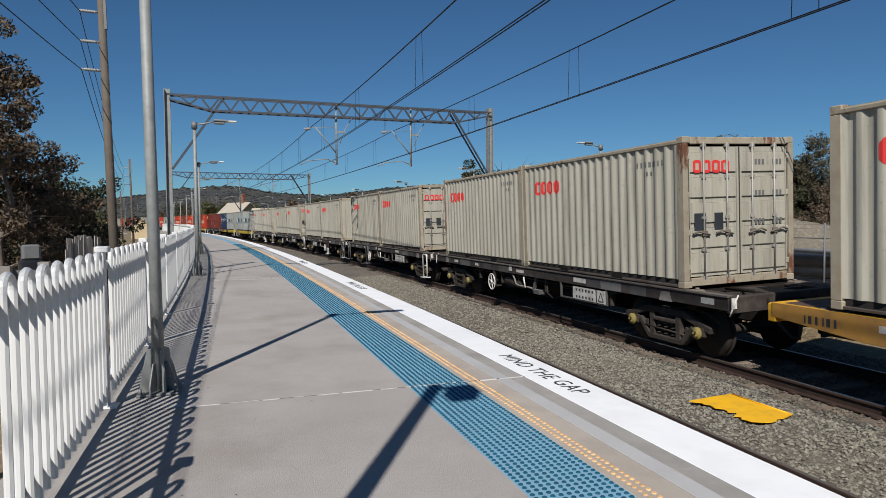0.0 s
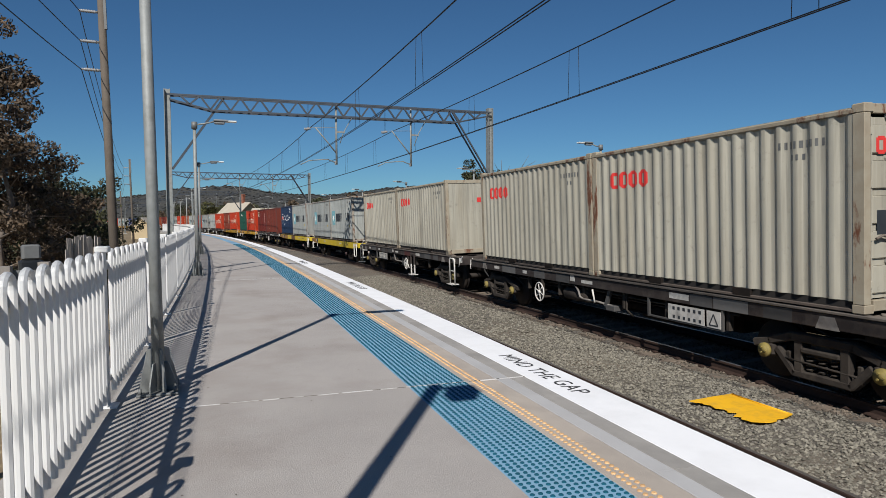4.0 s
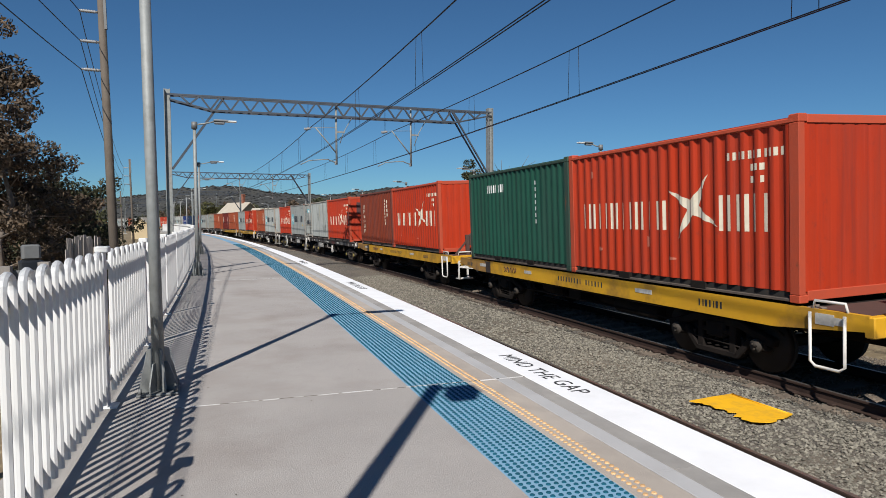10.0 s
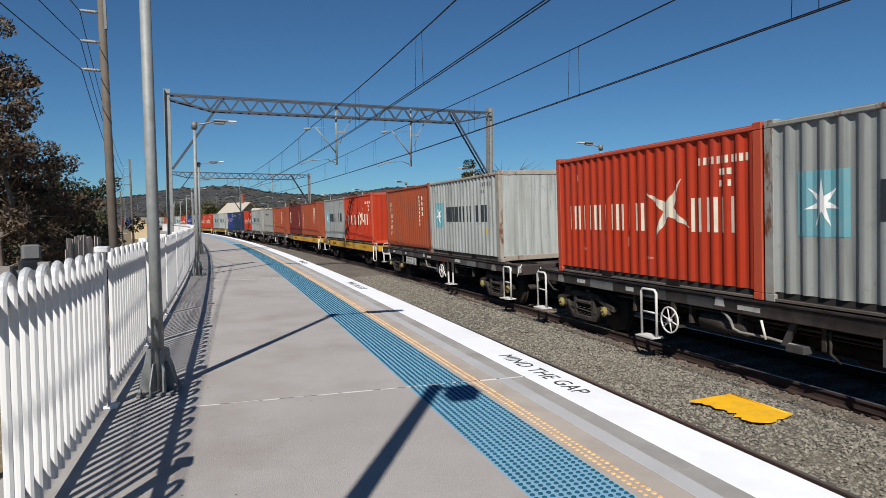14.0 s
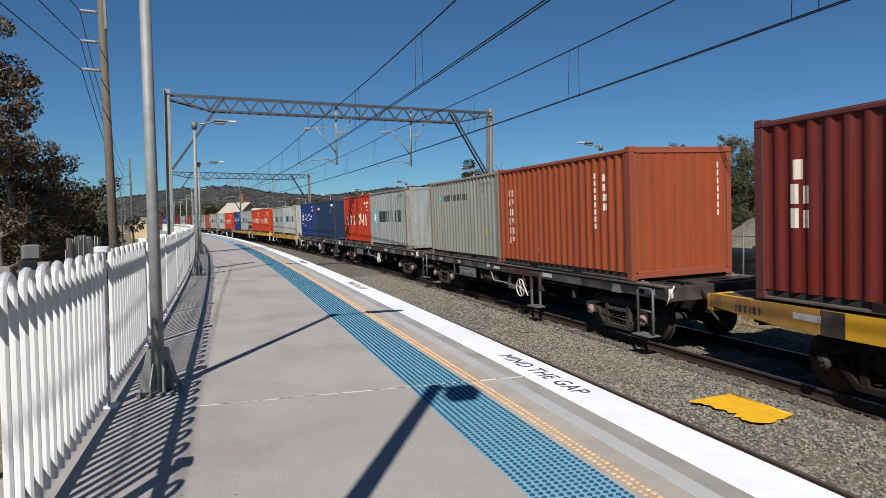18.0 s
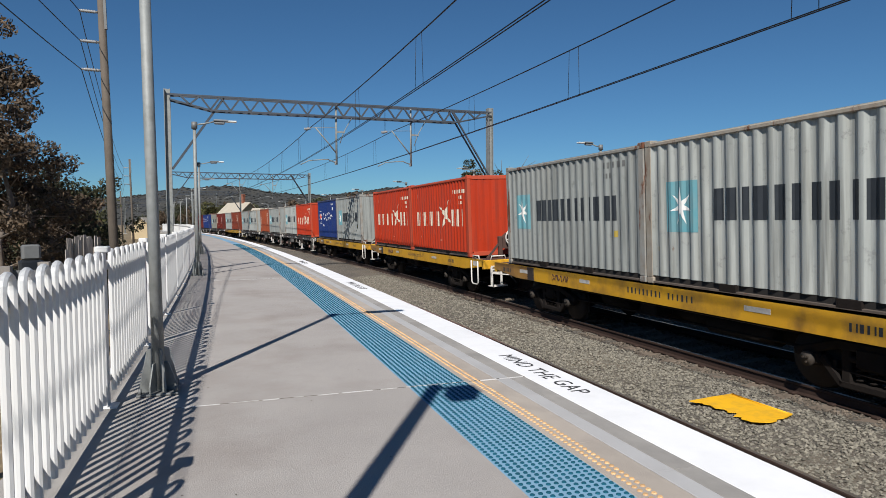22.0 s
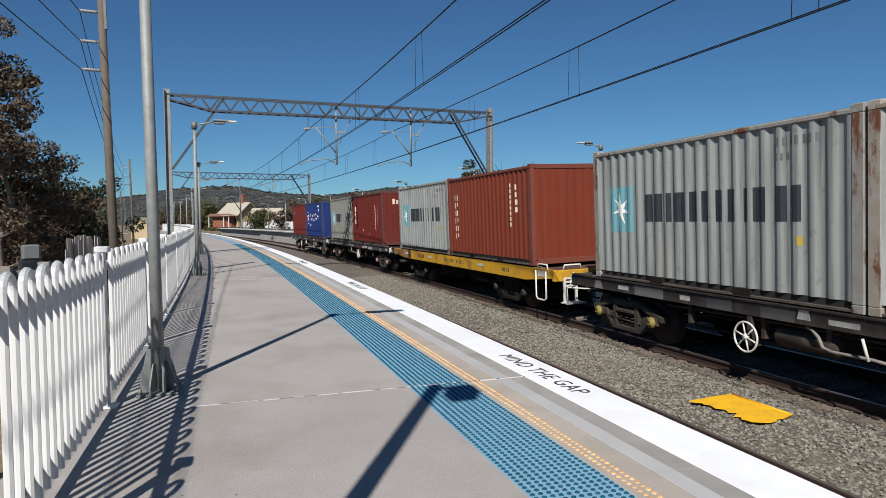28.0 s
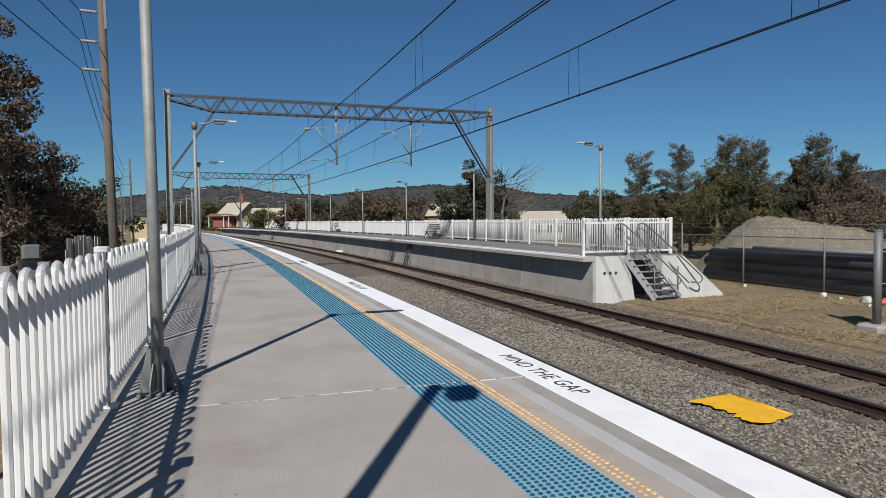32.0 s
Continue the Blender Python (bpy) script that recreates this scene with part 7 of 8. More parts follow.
# trees beyond the opposite platform
for b, d, h, w, kind, n, seed in ((34.9, 46, 6.8, 1.9, "grey", 8500, 11), (38.2, 46, 7.3, 2.1, "grey", 10000, 12), (41.8, 47, 7.9, 2.0, "grey", 10000, 14), (43.7, 45, 7.3, 2.0, "grey", 10000, 15),
                                  (47.9, 45, 7.3, 2.1, "grey", 10000, 17), (46.9, 47, 6.2, 1.9, "rust", 10000, 16), (49.8, 44, 6.2, 1.9, "grey", 10000, 26)):
    make_plume(spot(b, d, -1.05), h, w, kind, int(n * 1.35), 0.074, seed, "tall feathery grey-green she-oak beyond the yard")
for args in ((40.9, 43, 6.9, 2.5, "yellow", 14000, 0.085, 113), (41.6, 44, 6.2, 2.2, "olive", 9000, 0.085, 27), (46.4, 45, 5.2, 2.4, "olive", 9660, 0.085, 28),
             (50.4, 42, 4.6, 2.6, "rust", 9660, 0.085, 18), (52.0, 40, 3.4, 2.2, "rust", 8660, 0.085, 19), (54.0, 42, 4.4, 2.8, "rust", 6300, 0.085, 20), (36.6, 50, 4.2, 2.4, "olive", 9400, 0.085, 21), (39.0, 50, 4.0, 2.4, "olive", 9400, 0.085, 29),
             (42.0, 51, 4.2, 2.8, "olive", 9400, 0.085, 22), (46.0, 51, 4.4, 3.0, "olive", 9400, 0.085, 23), (49.0, 37, 3.4, 2.4, "rust", 7560, 0.085, 24), (33.9, 52, 3.0, 1.8, "rust", 5000, 0.085, 25)):
    b, d, h, w, kind, n, leaf, seed = args
    make_tree("tree", spot(b, d, -1.05), h, w, kind, int(n * 1.35), leaf * 0.8, seed, {"yellow": "dense yellow-green tree beyond the yard", "olive": "dark olive tree beyond the yard", "rust": "brownish scrubby tree beyond the yard"}[kind], 0.16, 0.15, 0.0, clump=0.28)
make_tree("tree", spot(21.0, 47, -1.0), 6.8, 2.6, "olive", 15000, 0.085, 41, "dark leafy tree with bare upper limbs behind the opposite platform", 0.2, 0.12, clump=0.27)
make_tree("tree", spot(19.9, 50, -1.0), 4.6, 2.2, "olive", 9000, 0.085, 44, "dark leafy tree behind the opposite platform", 0.2, 0.1, clump=0.3)
bare = make_tree("tree", spot(23.4, 47, -1.0), 6.2, 3.0, "olive", 0, 0.08, 42, "bare branching tree behind the opposite platform", 0.2, 0.2)
rng_ = random.Random(77)
twigs = Build()
for k in range(70):                       # fine bare twigs that fan out from the limbs
    a, z = rng_.uniform(0, 6.28), rng_.uniform(2.6, 5.6)
    r0, r1 = rng_.uniform(0.2, 1.5), rng_.uniform(1.6, 3.1)
    q0, q1 = Vector((r0 * math.cos(a), r0 * math.sin(a), z)), Vector((r1 * math.cos(a + 0.2), r1 * math.sin(a + 0.2), z + rng_.uniform(0.4, 1.6)))
    twigs.tube([q0, q0.lerp(q1, 0.5) + Vector((0, 0, rng_.uniform(-0.15, 0.2))), q1], 0.02, 4, radii=[0.03, 0.02, 0.008])
tagged(part("twig_fan", twigs, BARK, bare, "thin bare twigs"), kind="stuff")
make_tree("tree", spot(31.4, 55, -1.0), 5.0, 2.6, "olive", 8000, 0.1, 43, "round dark tree behind the opposite platform", 0.16, 0.1)

# a belt of trees behind the opposite platform, further off
belt = [make_tree("tree", spot(10 + i, 400, -1.2), 6.5, 3.4, k, 5200, 0.19, 60 + i, "distant dark tree in a belt behind the railway", 0.2, 0.05, clump=0.34) for i, k in enumerate(("olive", "rust", "olive", "yellow"))]
rng_ = random.Random(8)
for i in range(64):
    bearing = -6.0 + i * 0.66 + rng_.uniform(-0.4, 0.4)
    d = rng_.uniform(95, 170) if bearing > 3 else rng_.uniform(230, 320)
    if 16.2 < bearing < 19.4:
        d = rng_.uniform(125, 175)
    if -2.0 < bearing < 5.0:
        d = rng_.uniform(190, 240)
    c = copy_thing(belt[i % 4], Matrix.Translation(spot(bearing, d, -1.2)) @ pose(0, 0, 0, 0, 0, rng_.uniform(0, 360)))
    k = rng_.uniform(0.75, 1.2) * (1.0 if bearing > 3 else 1.25)
    if 16.2 < bearing < 19.4 or 23.5 < bearing < 29.0:      # low scrub with the hills showing above it
        k *= 0.6
    c.scale = (k, k, k * 0.95)


# ---------------------------------------------------------------- hills
WOODS = material("wooded_hillside", (0.046, 0.044, 0.038), (0.032, 0.033, 0.031), rough=0.95, scale=0.012, bump=0.8, bump_scale=0.05, stain=(0.10, 0.085, 0.06), stain_amount=0.3, stain_scale=0.004, fine=(0.055, 0.052, 0.044), fine_scale=0.09)


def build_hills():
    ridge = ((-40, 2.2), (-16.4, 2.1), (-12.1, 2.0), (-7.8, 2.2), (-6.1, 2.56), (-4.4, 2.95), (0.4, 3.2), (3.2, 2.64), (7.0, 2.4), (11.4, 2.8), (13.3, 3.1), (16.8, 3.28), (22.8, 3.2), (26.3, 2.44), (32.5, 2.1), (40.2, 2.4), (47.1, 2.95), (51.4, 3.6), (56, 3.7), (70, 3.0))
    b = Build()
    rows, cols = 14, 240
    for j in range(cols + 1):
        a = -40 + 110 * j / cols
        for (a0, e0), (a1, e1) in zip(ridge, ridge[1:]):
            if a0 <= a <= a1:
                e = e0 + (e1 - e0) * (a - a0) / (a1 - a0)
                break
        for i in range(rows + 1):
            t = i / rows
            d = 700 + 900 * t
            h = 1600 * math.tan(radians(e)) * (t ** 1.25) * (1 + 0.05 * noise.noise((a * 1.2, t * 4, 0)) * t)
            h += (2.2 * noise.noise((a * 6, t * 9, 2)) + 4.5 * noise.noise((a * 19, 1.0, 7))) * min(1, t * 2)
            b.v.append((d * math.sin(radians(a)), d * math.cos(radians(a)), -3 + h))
    w = rows + 1
    for j in range(cols):
        for i in range(rows):
            b.f.append((j * w + i, j * w + i + 1, (j + 1) * w + i + 1, (j + 1) * w + i))
    b.smooth = [True] * len(b.f)
    solid("backdrop_hills", b, WOODS, "dark wooded hills along the skyline", "hills", kind="structure")
    # single crowns scattered over the slopes and along the ridge
    rng = np.random.default_rng(9)
    base = np.array([(1, 0, 0), (-1, 0, 0), (0, 1, 0), (0, -1, 0), (0, 0, 1), (0, 0, -1)], float)
    tri = np.array([(0, 2, 4), (2, 1, 4), (1, 3, 4), (3, 0, 4), (2, 0, 5), (1, 2, 5), (3, 1, 5), (0, 3, 5)])
    v, f = [], []
    for k in range(5200):
        a = rng.uniform(-24, 56)
        t = 1.0 - 0.06 * rng.random() if k % 4 == 0 else rng.uniform(0.1, 1.0)
        j = (a + 40) / 110 * cols
        i = t * rows
        q = b.v[int(j) * w + int(i)]
        q2 = b.v[min(cols, int(j) + 1) * w + min(rows, int(i) + 1)]
        e = rng.random()
        p = np.array(q) * (1 - e) + np.array(q2) * e
        r = rng.uniform(1.4, 3.4) * (0.7 + 0.5 * t)
        v.append(base * (r * rng.uniform(0.6, 1.25, (6, 1))) * np.array((1.4, 1.4, 0.6)) + p + np.array((0, 0, 0.15 * r)))
        f.append(tri + 6 * k)
    me = bpy.data.meshes.new("hill_trees")
    me.from_pydata(np.concatenate(v).tolist(), [], np.concatenate(f).tolist())
    me.materials.append(HILL_LEAF)
    me.polygons.foreach_set("use_smooth", [True] * len(me.polygons))
    ob = new("hill_trees", me)
    tagged(ob, "distant dark trees scattered over the hillside", "trees", kind="stuff")


HILL_LEAF = material("distant_foliage", (0.034, 0.034, 0.030), (0.025, 0.027, 0.026), rough=0.95, scale=0.01, island=0.2)
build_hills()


# ---------------------------------------------------------------- steps at the end of the opposite platform
def eased(pts_):
    """Cuts the corners of a bent line."""
    out = [pts_[0]]
    for a, c in zip(pts_, pts_[1:]):
        out += [a.lerp(c, 0.25), a.lerp(c, 0.75)]
    return out + [pts_[-1]]


STEP_STEEL = material("galvanised_step", (0.30, 0.305, 0.31), (0.22, 0.225, 0.23), rough=0.6, metal=0.2, scale=6.0, stain=(0.16, 0.15, 0.14), stain_amount=0.4)


def build_steps():
    ob = thing("steel_steps", Matrix.Identity(4), "open steel steps with tubular handrails at the platform end", "steps")
    tl, bl = arc(17.05, -3.07, 0.36), arc(16.6, -3.87, -0.98)
    tr, br = arc(17.08, -3.87, 0.36), arc(16.75, -4.87, -0.98)
    for a, c in ((tl, bl), (tr, br)):
        b = Build()
        d = c - a
        m = Matrix.Translation(a) @ d.to_track_quat("X", "Z").to_matrix().to_4x4()
        b.box(0, d.length, -0.02, 0.02, -0.11, 0.11, m=m)
        part("stringer", b, STEP_STEEL, ob, "sloping steel stringer")
    for k in range(7):
        t = (k + 0.6) / 7
        p, q = tl.lerp(bl, t), tr.lerp(br, t)
        b = Build()
        d = q - p
        m = Matrix.Translation(p) @ d.to_track_quat("X", "Z").to_matrix().to_4x4()
        b.box(0, d.length, -0.1, 0.1, -0.014, 0.014, m=m)
        part("tread", b, STEP_STEEL, ob, "open grating tread")
    up = Vector((0, 0, 0.92))
    for a, c in ((tl, bl), (tr, br)):
        out = (c - a).normalized()
        flat = Vector((out.x, out.y, 0)).normalized()
        a1, c1 = a + up, c + up
        hr = [a1 - flat * 0.25 - Vector((0, 0, 0.35)), a1 - flat * 0.3, a1 - flat * 0.15 + Vector((0, 0, 0.1)), a1 + flat * 0.05, c1 + flat * 0.55 - Vector((0, 0, 0.1)), c1 + flat * 0.75 - Vector((0, 0, 0.3)), c1 + flat * 0.65 - Vector((0, 0, 0.48)), c1 + flat * 0.35 - Vector((0, 0, 0.42))]
        part("handrail", Build().tube(eased(eased(hr)), 0.024, 8), GALV_DARK, ob, "bent tubular handrail")
        part("mid_rail", Build().tube([a + up * 0.5, c + up * 0.5 + flat * 0.3], 0.02, 8), GALV_DARK, ob)
        for t in (0.05, 0.95):
            p = a.lerp(c, t)
            part("baluster", Build().tube([p, p + up], 0.022, 8), GALV_DARK, ob)


# ---------------------------------------------------------------- yard beside the line
PIPE = material("black_plastic_pipe", (0.008, 0.010, 0.014), (0.014, 0.016, 0.02), rough=0.35, scale=2.0, stain=(0.09, 0.085, 0.075), stain_amount=0.3, stain_scale=1.0, vary=0.25)
SPOIL = material("spoil_heap", (0.165, 0.142, 0.108), (0.11, 0.094, 0.072), rough=0.97, scale=1.5, bump=1.0, bump_scale=7, stain=(0.17, 0.15, 0.12), stain_amount=0.5, stain_scale=1.2, fine=(0.28, 0.245, 0.19), fine_scale=9)
MESH_WIRE = material("chain_wire", (0.07, 0.065, 0.058), (0.045, 0.042, 0.038), rough=0.5, metal=0.5)
YELLOW_MAT = material("yellow_plastic_panel", (0.80, 0.44, 0.015), (0.72, 0.38, 0.015), rough=0.55, scale=3, stain=(0.35, 0.22, 0.06), stain_amount=0.4, stain_scale=6)
TIMBER_GREY = material("silvered_paling", (0.34, 0.31, 0.28), (0.21, 0.187, 0.165), rough=0.95, scale=4, bump=0.3, bump_scale=30, stain=(0.12, 0.1, 0.09), stain_amount=0.5, streak=True, vary=0.25)


def build_wire_fence():
    ob = thing("chain_wire_fence", Matrix.Identity(4), "rusty chain-wire fence on thin steel posts round the yard", "fence")
    x = 18.0
    for k in range(-3, 8):
        y = 15.86 + 3.45 * k
        part("post", Build().tube([(x, y, -1.2), (x, y, 1.32)], 0.032, 8), GALV_DARK, ob, "thin steel fence post")
    for z, r in ((0.82, 0.021), (1.12, 0.006), (1.27, 0.006), (-0.85, 0.005)):
        part("rail" if z == 0.82 else "strand", Build().tube([(x + 0.03, 5.5, z), (x + 0.03, 20, z + 0.01), (x + 0.03, 43, z)], r, 6), GALV_DARK, ob)
    v, f = [], []
    pitch = 0.075
    n = int(20 / pitch)
    for i in range(n):
        y = 9.0 + pitch * i
        for dy in (1.75, -1.75):
            k = len(v)
            a, c = Vector((x + 0.02, y, -0.95)), Vector((x + 0.02, y + dy, 0.82))
            for q in (a, c):
                v += [(q.x - 0.0012, q.y, q.z), (q.x + 0.0012, q.y + 0.0018, q.z), (q.x + 0.0012, q.y - 0.0018, q.z)]
            f += [(k, k + 1, k + 4, k + 3), (k + 1, k + 2, k + 5, k + 4), (k + 2, k, k + 3, k + 5)]
    me = bpy.data.meshes.new("wire_mesh")
    me.from_pydata(v, [], f)
    me.materials.append(MESH_WIRE)
    tagged(part("wire_mesh", me, MESH_WIRE, ob, "diamond wire mesh"), kind="stuff")


def pipe_mesh(length, r, wall):
    b = Build()
    n = 20
    ring_ = [(math.cos(2 * math.pi * k / n), math.sin(2 * math.pi * k / n)) for k in range(n)]
    for y, rr in ((0, r), (length, r), (length, r - wall), (0, r - wall)):
        b.v += [(rr * c, y, rr * s_) for c, s_ in ring_]
    for a in range(4):
        d = (a + 1) % 4
        for k in range(n):
            j = (k + 1) % n
            b.f.append((a * n + k, a * n + j, d * n + j, d * n + k))
            b.smooth.append(a in (0, 2))
    return b


def build_pipes():
    rng = random.Random(12)
    r = 0.222
    big = pipe_mesh(10.4, r, 0.03).mesh("pipe", PIPE)
    for row, count in enumerate((6, 5, 4)):
        for i in range(count):
            ob = new("plastic_pipe", big)
            tagged(ob, "long black plastic pipe lying in a stack behind the fence", "pipe", "stacked pipes")
            ob.matrix_world = Matrix.Translation((18.55 + r + 2.02 * r * (i + row * 0.5), 12.0 + rng.uniform(-1.1, 0.6), -1.0 + r + row * 1.76 * r)) @ pose(0, 0, 0, rng.uniform(-0.5, 0.5), rng.uniform(0, 360), rng.uniform(-1.2, 1.2))
    small = pipe_mesh(6.0, 0.07, 0.012).mesh("thin_pipe", HEAD)
    for y, z, x in ((13.6, 0.37, 18.9), (10.2, 0.37, 19.05), (9.2, 0.05, 18.5)):
        ob = new("thin_pipe", small)
        tagged(ob, "thin pale grey pipe resting on the pipe stack", "pipe", "thin pipes")
        ob.matrix_world = Matrix.Translation((x, y, z)) @ pose(0, 0, 0, 0, 0, 1.5)


def build_mound():
    c = spot(47.2, 33.0, -1.1)
    b = Build()
    n = 46
    for j in range(n + 1):
        for i in range(n + 1):
            u, w = -1 + 2 * i / n, -1 + 2 * j / n
            r = math.hypot(u, w)
            h = 2.75 * max(0.0, min(1.0, (1.0 - r) * 1.75)) ** 0.9
            h = min(h, 2.5 + 0.25 * noise.noise((u * 3, w * 3, 1)) - 0.75 * max(0.0, u + 0.15))
            h += 0.16 * noise.noise((u * 9, w * 9, 4)) + 0.09 * noise.noise((u * 25, w * 25, 9))
            k = 4.15 * (1.15 if u < 0 else 1.05)          # a long slope on one side
            b.v.append((c.x + k * u * 0.74 + 4.15 * w * 0.67, c.y - k * u * 0.67 + 4.15 * w * 0.74, c.z + max(-0.1, h)))
    w_ = n + 1
    for j in range(n):
        for i in range(n):
            b.f.append((j * w_ + i, j * w_ + i + 1, (j + 1) * w_ + i + 1, (j + 1) * w_ + i))
    b.smooth = [True] * len(b.f)
    solid("earth_mound", b, SPOIL, "pale brown heap of gravel and earth in the yard", "earth heap")


def build_yard_bits():
    post = thing("signal_post", Matrix.Translation((13.4, 10.46, -1.02)), "stout galvanised post in a concrete footing", "post")
    part("post", Build().tube([(0, 0, 0.1), (0, 0, 2.2)], 0.086, 16).tube([(0, 0, 2.2), (0, 0, 2.23)], 0.075, 16), GALV_DARK, post)
    part("footing", Build().box(-0.29, 0.29, -0.29, 0.29, -0.3, 0.17, bevel=0.05), CONCRETE_OLD, post, "rough concrete footing")
    part("bracket", Build().tube([(0, 0, 1.05), (0.42, -0.05, 1.05)], 0.02, 6).tube([(0, 0, 1.75), (0.42, -0.05, 1.75)], 0.02, 6), GALV_DARK, post)
    part("panel", Build().box(0.12, 0.75, 0.0, 0.05, 1.0, 1.82, bevel=0.01), PIPE, post, "black panel behind the post")
    rng = random.Random(3)
    rock = Build()
    for k in range(14):
        rock.v.append((math.cos(k * 2.4) * 0.14 * rng.uniform(0.7, 1.2), math.sin(k * 2.4) * 0.12 * rng.uniform(0.7, 1.2), 0.09 * math.sin(k * 0.9) + 0.06))
    bm = bmesh.new()
    for q in rock.v:
        bm.verts.new(q)
    bmesh.ops.convex_hull(bm, input=bm.verts)
    me = bpy.data.meshes.new("rock")
    bm.to_mesh(me)
    bm.free()
    me.materials.append(PALE_CONCRETE)
    for x, y, k in ((17.7, 15.6, 1.0), (17.65, 14.1, 1.3), (17.6, 14.9, 0.6), (17.7, 18.9, 0.7), (16.9, 13.4, 0.5)):
        ob = solid("rock", me, PALE_CONCRETE, "pale stone lying at the foot of the fence", "rock", "stones by the fence", at=pose(x, y, -1.02, 0, 0, 40 * k))
        ob.scale = (k, k, k)
    red = thing("red_fittings", Matrix.Translation((17.5, 13.3, -1.01)), "small heap of faded red plastic fittings", "fittings")
    for i in range(5):
        part("fitting", Build().tube([(0.1 * i - 0.2, 0.06 * (i % 2), 0.05), (0.1 * i - 0.12, 0.1, 0.16 + 0.03 * (i % 3))], 0.06, 8), INK["flagred"], red)
    # yellow panel half buried between the tracks
    rg = random.Random(9)
    edge = [(6.0, 7.41), (6.42, 7.46), (6.83, 7.515), (6.835, 7.0), (6.84, 6.455), (6.6, 6.36), (6.48, 6.37), (6.44, 6.31), (6.3, 6.285)]
    for k in range(1, 17):                    # broken edge towards the platform
        t = k / 16
        edge.append((6.12 - 0.06 * t + 0.08 * math.sin(math.pi * t) * (1 if t > 0.35 else 0.2) + rg.uniform(-0.05, 0.045), 6.32 + 1.02 * t + 0.015 * math.sin(9 * t)))
    z = -1.052
    n = len(edge)
    b = Build().add([(x, y, z + 0.008 * math.sin(3 * x + y)) for x, y in edge] + [(x, y, z - 0.008) for x, y in edge], [tuple(range(n)), tuple(range(2 * n - 1, n - 1, -1))] + [(i, (i + 1) % n, n + (i + 1) % n, n + i) for i in range(n)])
    mat_ob = thing("yellow_panel", Matrix.Identity(4), "bright yellow plastic panel with ragged edges lying in the ballast", "panel")
    part("sheet", b, YELLOW_MAT, mat_ob)
    part("rib", Build().tube([(6.79, 7.46, z + 0.012), (6.79, 6.49, z + 0.012)], 0.009, 6), YELLOW_MAT, mat_ob)
    # small white marker box and a leaning ladder at the wall of the opposite platform
    solid("white_marker", Build().box(-0.2, 0.2, -0.5, 0.5, 0, 0.17, bevel=0.04), WHITE_STEEL, "small white marker box on the ballast", "marker", at=arc_pose(53, -1.75, -1.08))
    lad = thing("wall_ladder", arc_pose(35.5, -1.75, -1.05), "dark steel ladder leaning on the platform wall", "ladder")
    for y in (-0.3, 0.0, 0.3):
        part("bar", Build().tube([(-0.15, y, 0), (0.2, y, 1.25)], 0.03, 6), BLACK_PAINT, lad)
    # dry grass on the open strip
    rng2 = np.random.default_rng(6)
    v, f = [], []
    k = 0
    for _ in range(42000):
        s, o = rng2.uniform(5, 26), -rng2.uniform(2.5, 9.6) - (rng2.uniform(0, 3) if rng2.random() < 0.2 else 0)
        if o > -5.6 and s > 16.4:
            continue
        q = arc(s, o)
        if noise.noise((q.x * 0.6, q.y * 0.6, 2)) < -0.05:
            continue
        gz = -1.225 + 0.21 * min(1.0, max(0.0, (q.x - 10.3) / 1.3)) + 0.006
        a = rng2.uniform(0, 6.28)
        h, w = rng2.uniform(0.01, 0.075), 0.011
        lx, ly = rng2.normal(0, 0.1, 2)
        v += [(q.x - w * math.cos(a), q.y - w * math.sin(a), gz), (q.x + w * math.cos(a), q.y + w * math.sin(a), gz), (q.x + lx, q.y + ly, gz + h)]
        f.append((3 * k, 3 * k + 1, 3 * k + 2))
        k += 1
    me = bpy.data.meshes.new("dry_grass")
    me.from_pydata(v, [], f)
    me.materials.append(GRASS)
    ob = new("dry_grass", me)
    tagged(ob, "short dry straw-coloured grass beside the track", "grass", kind="stuff")


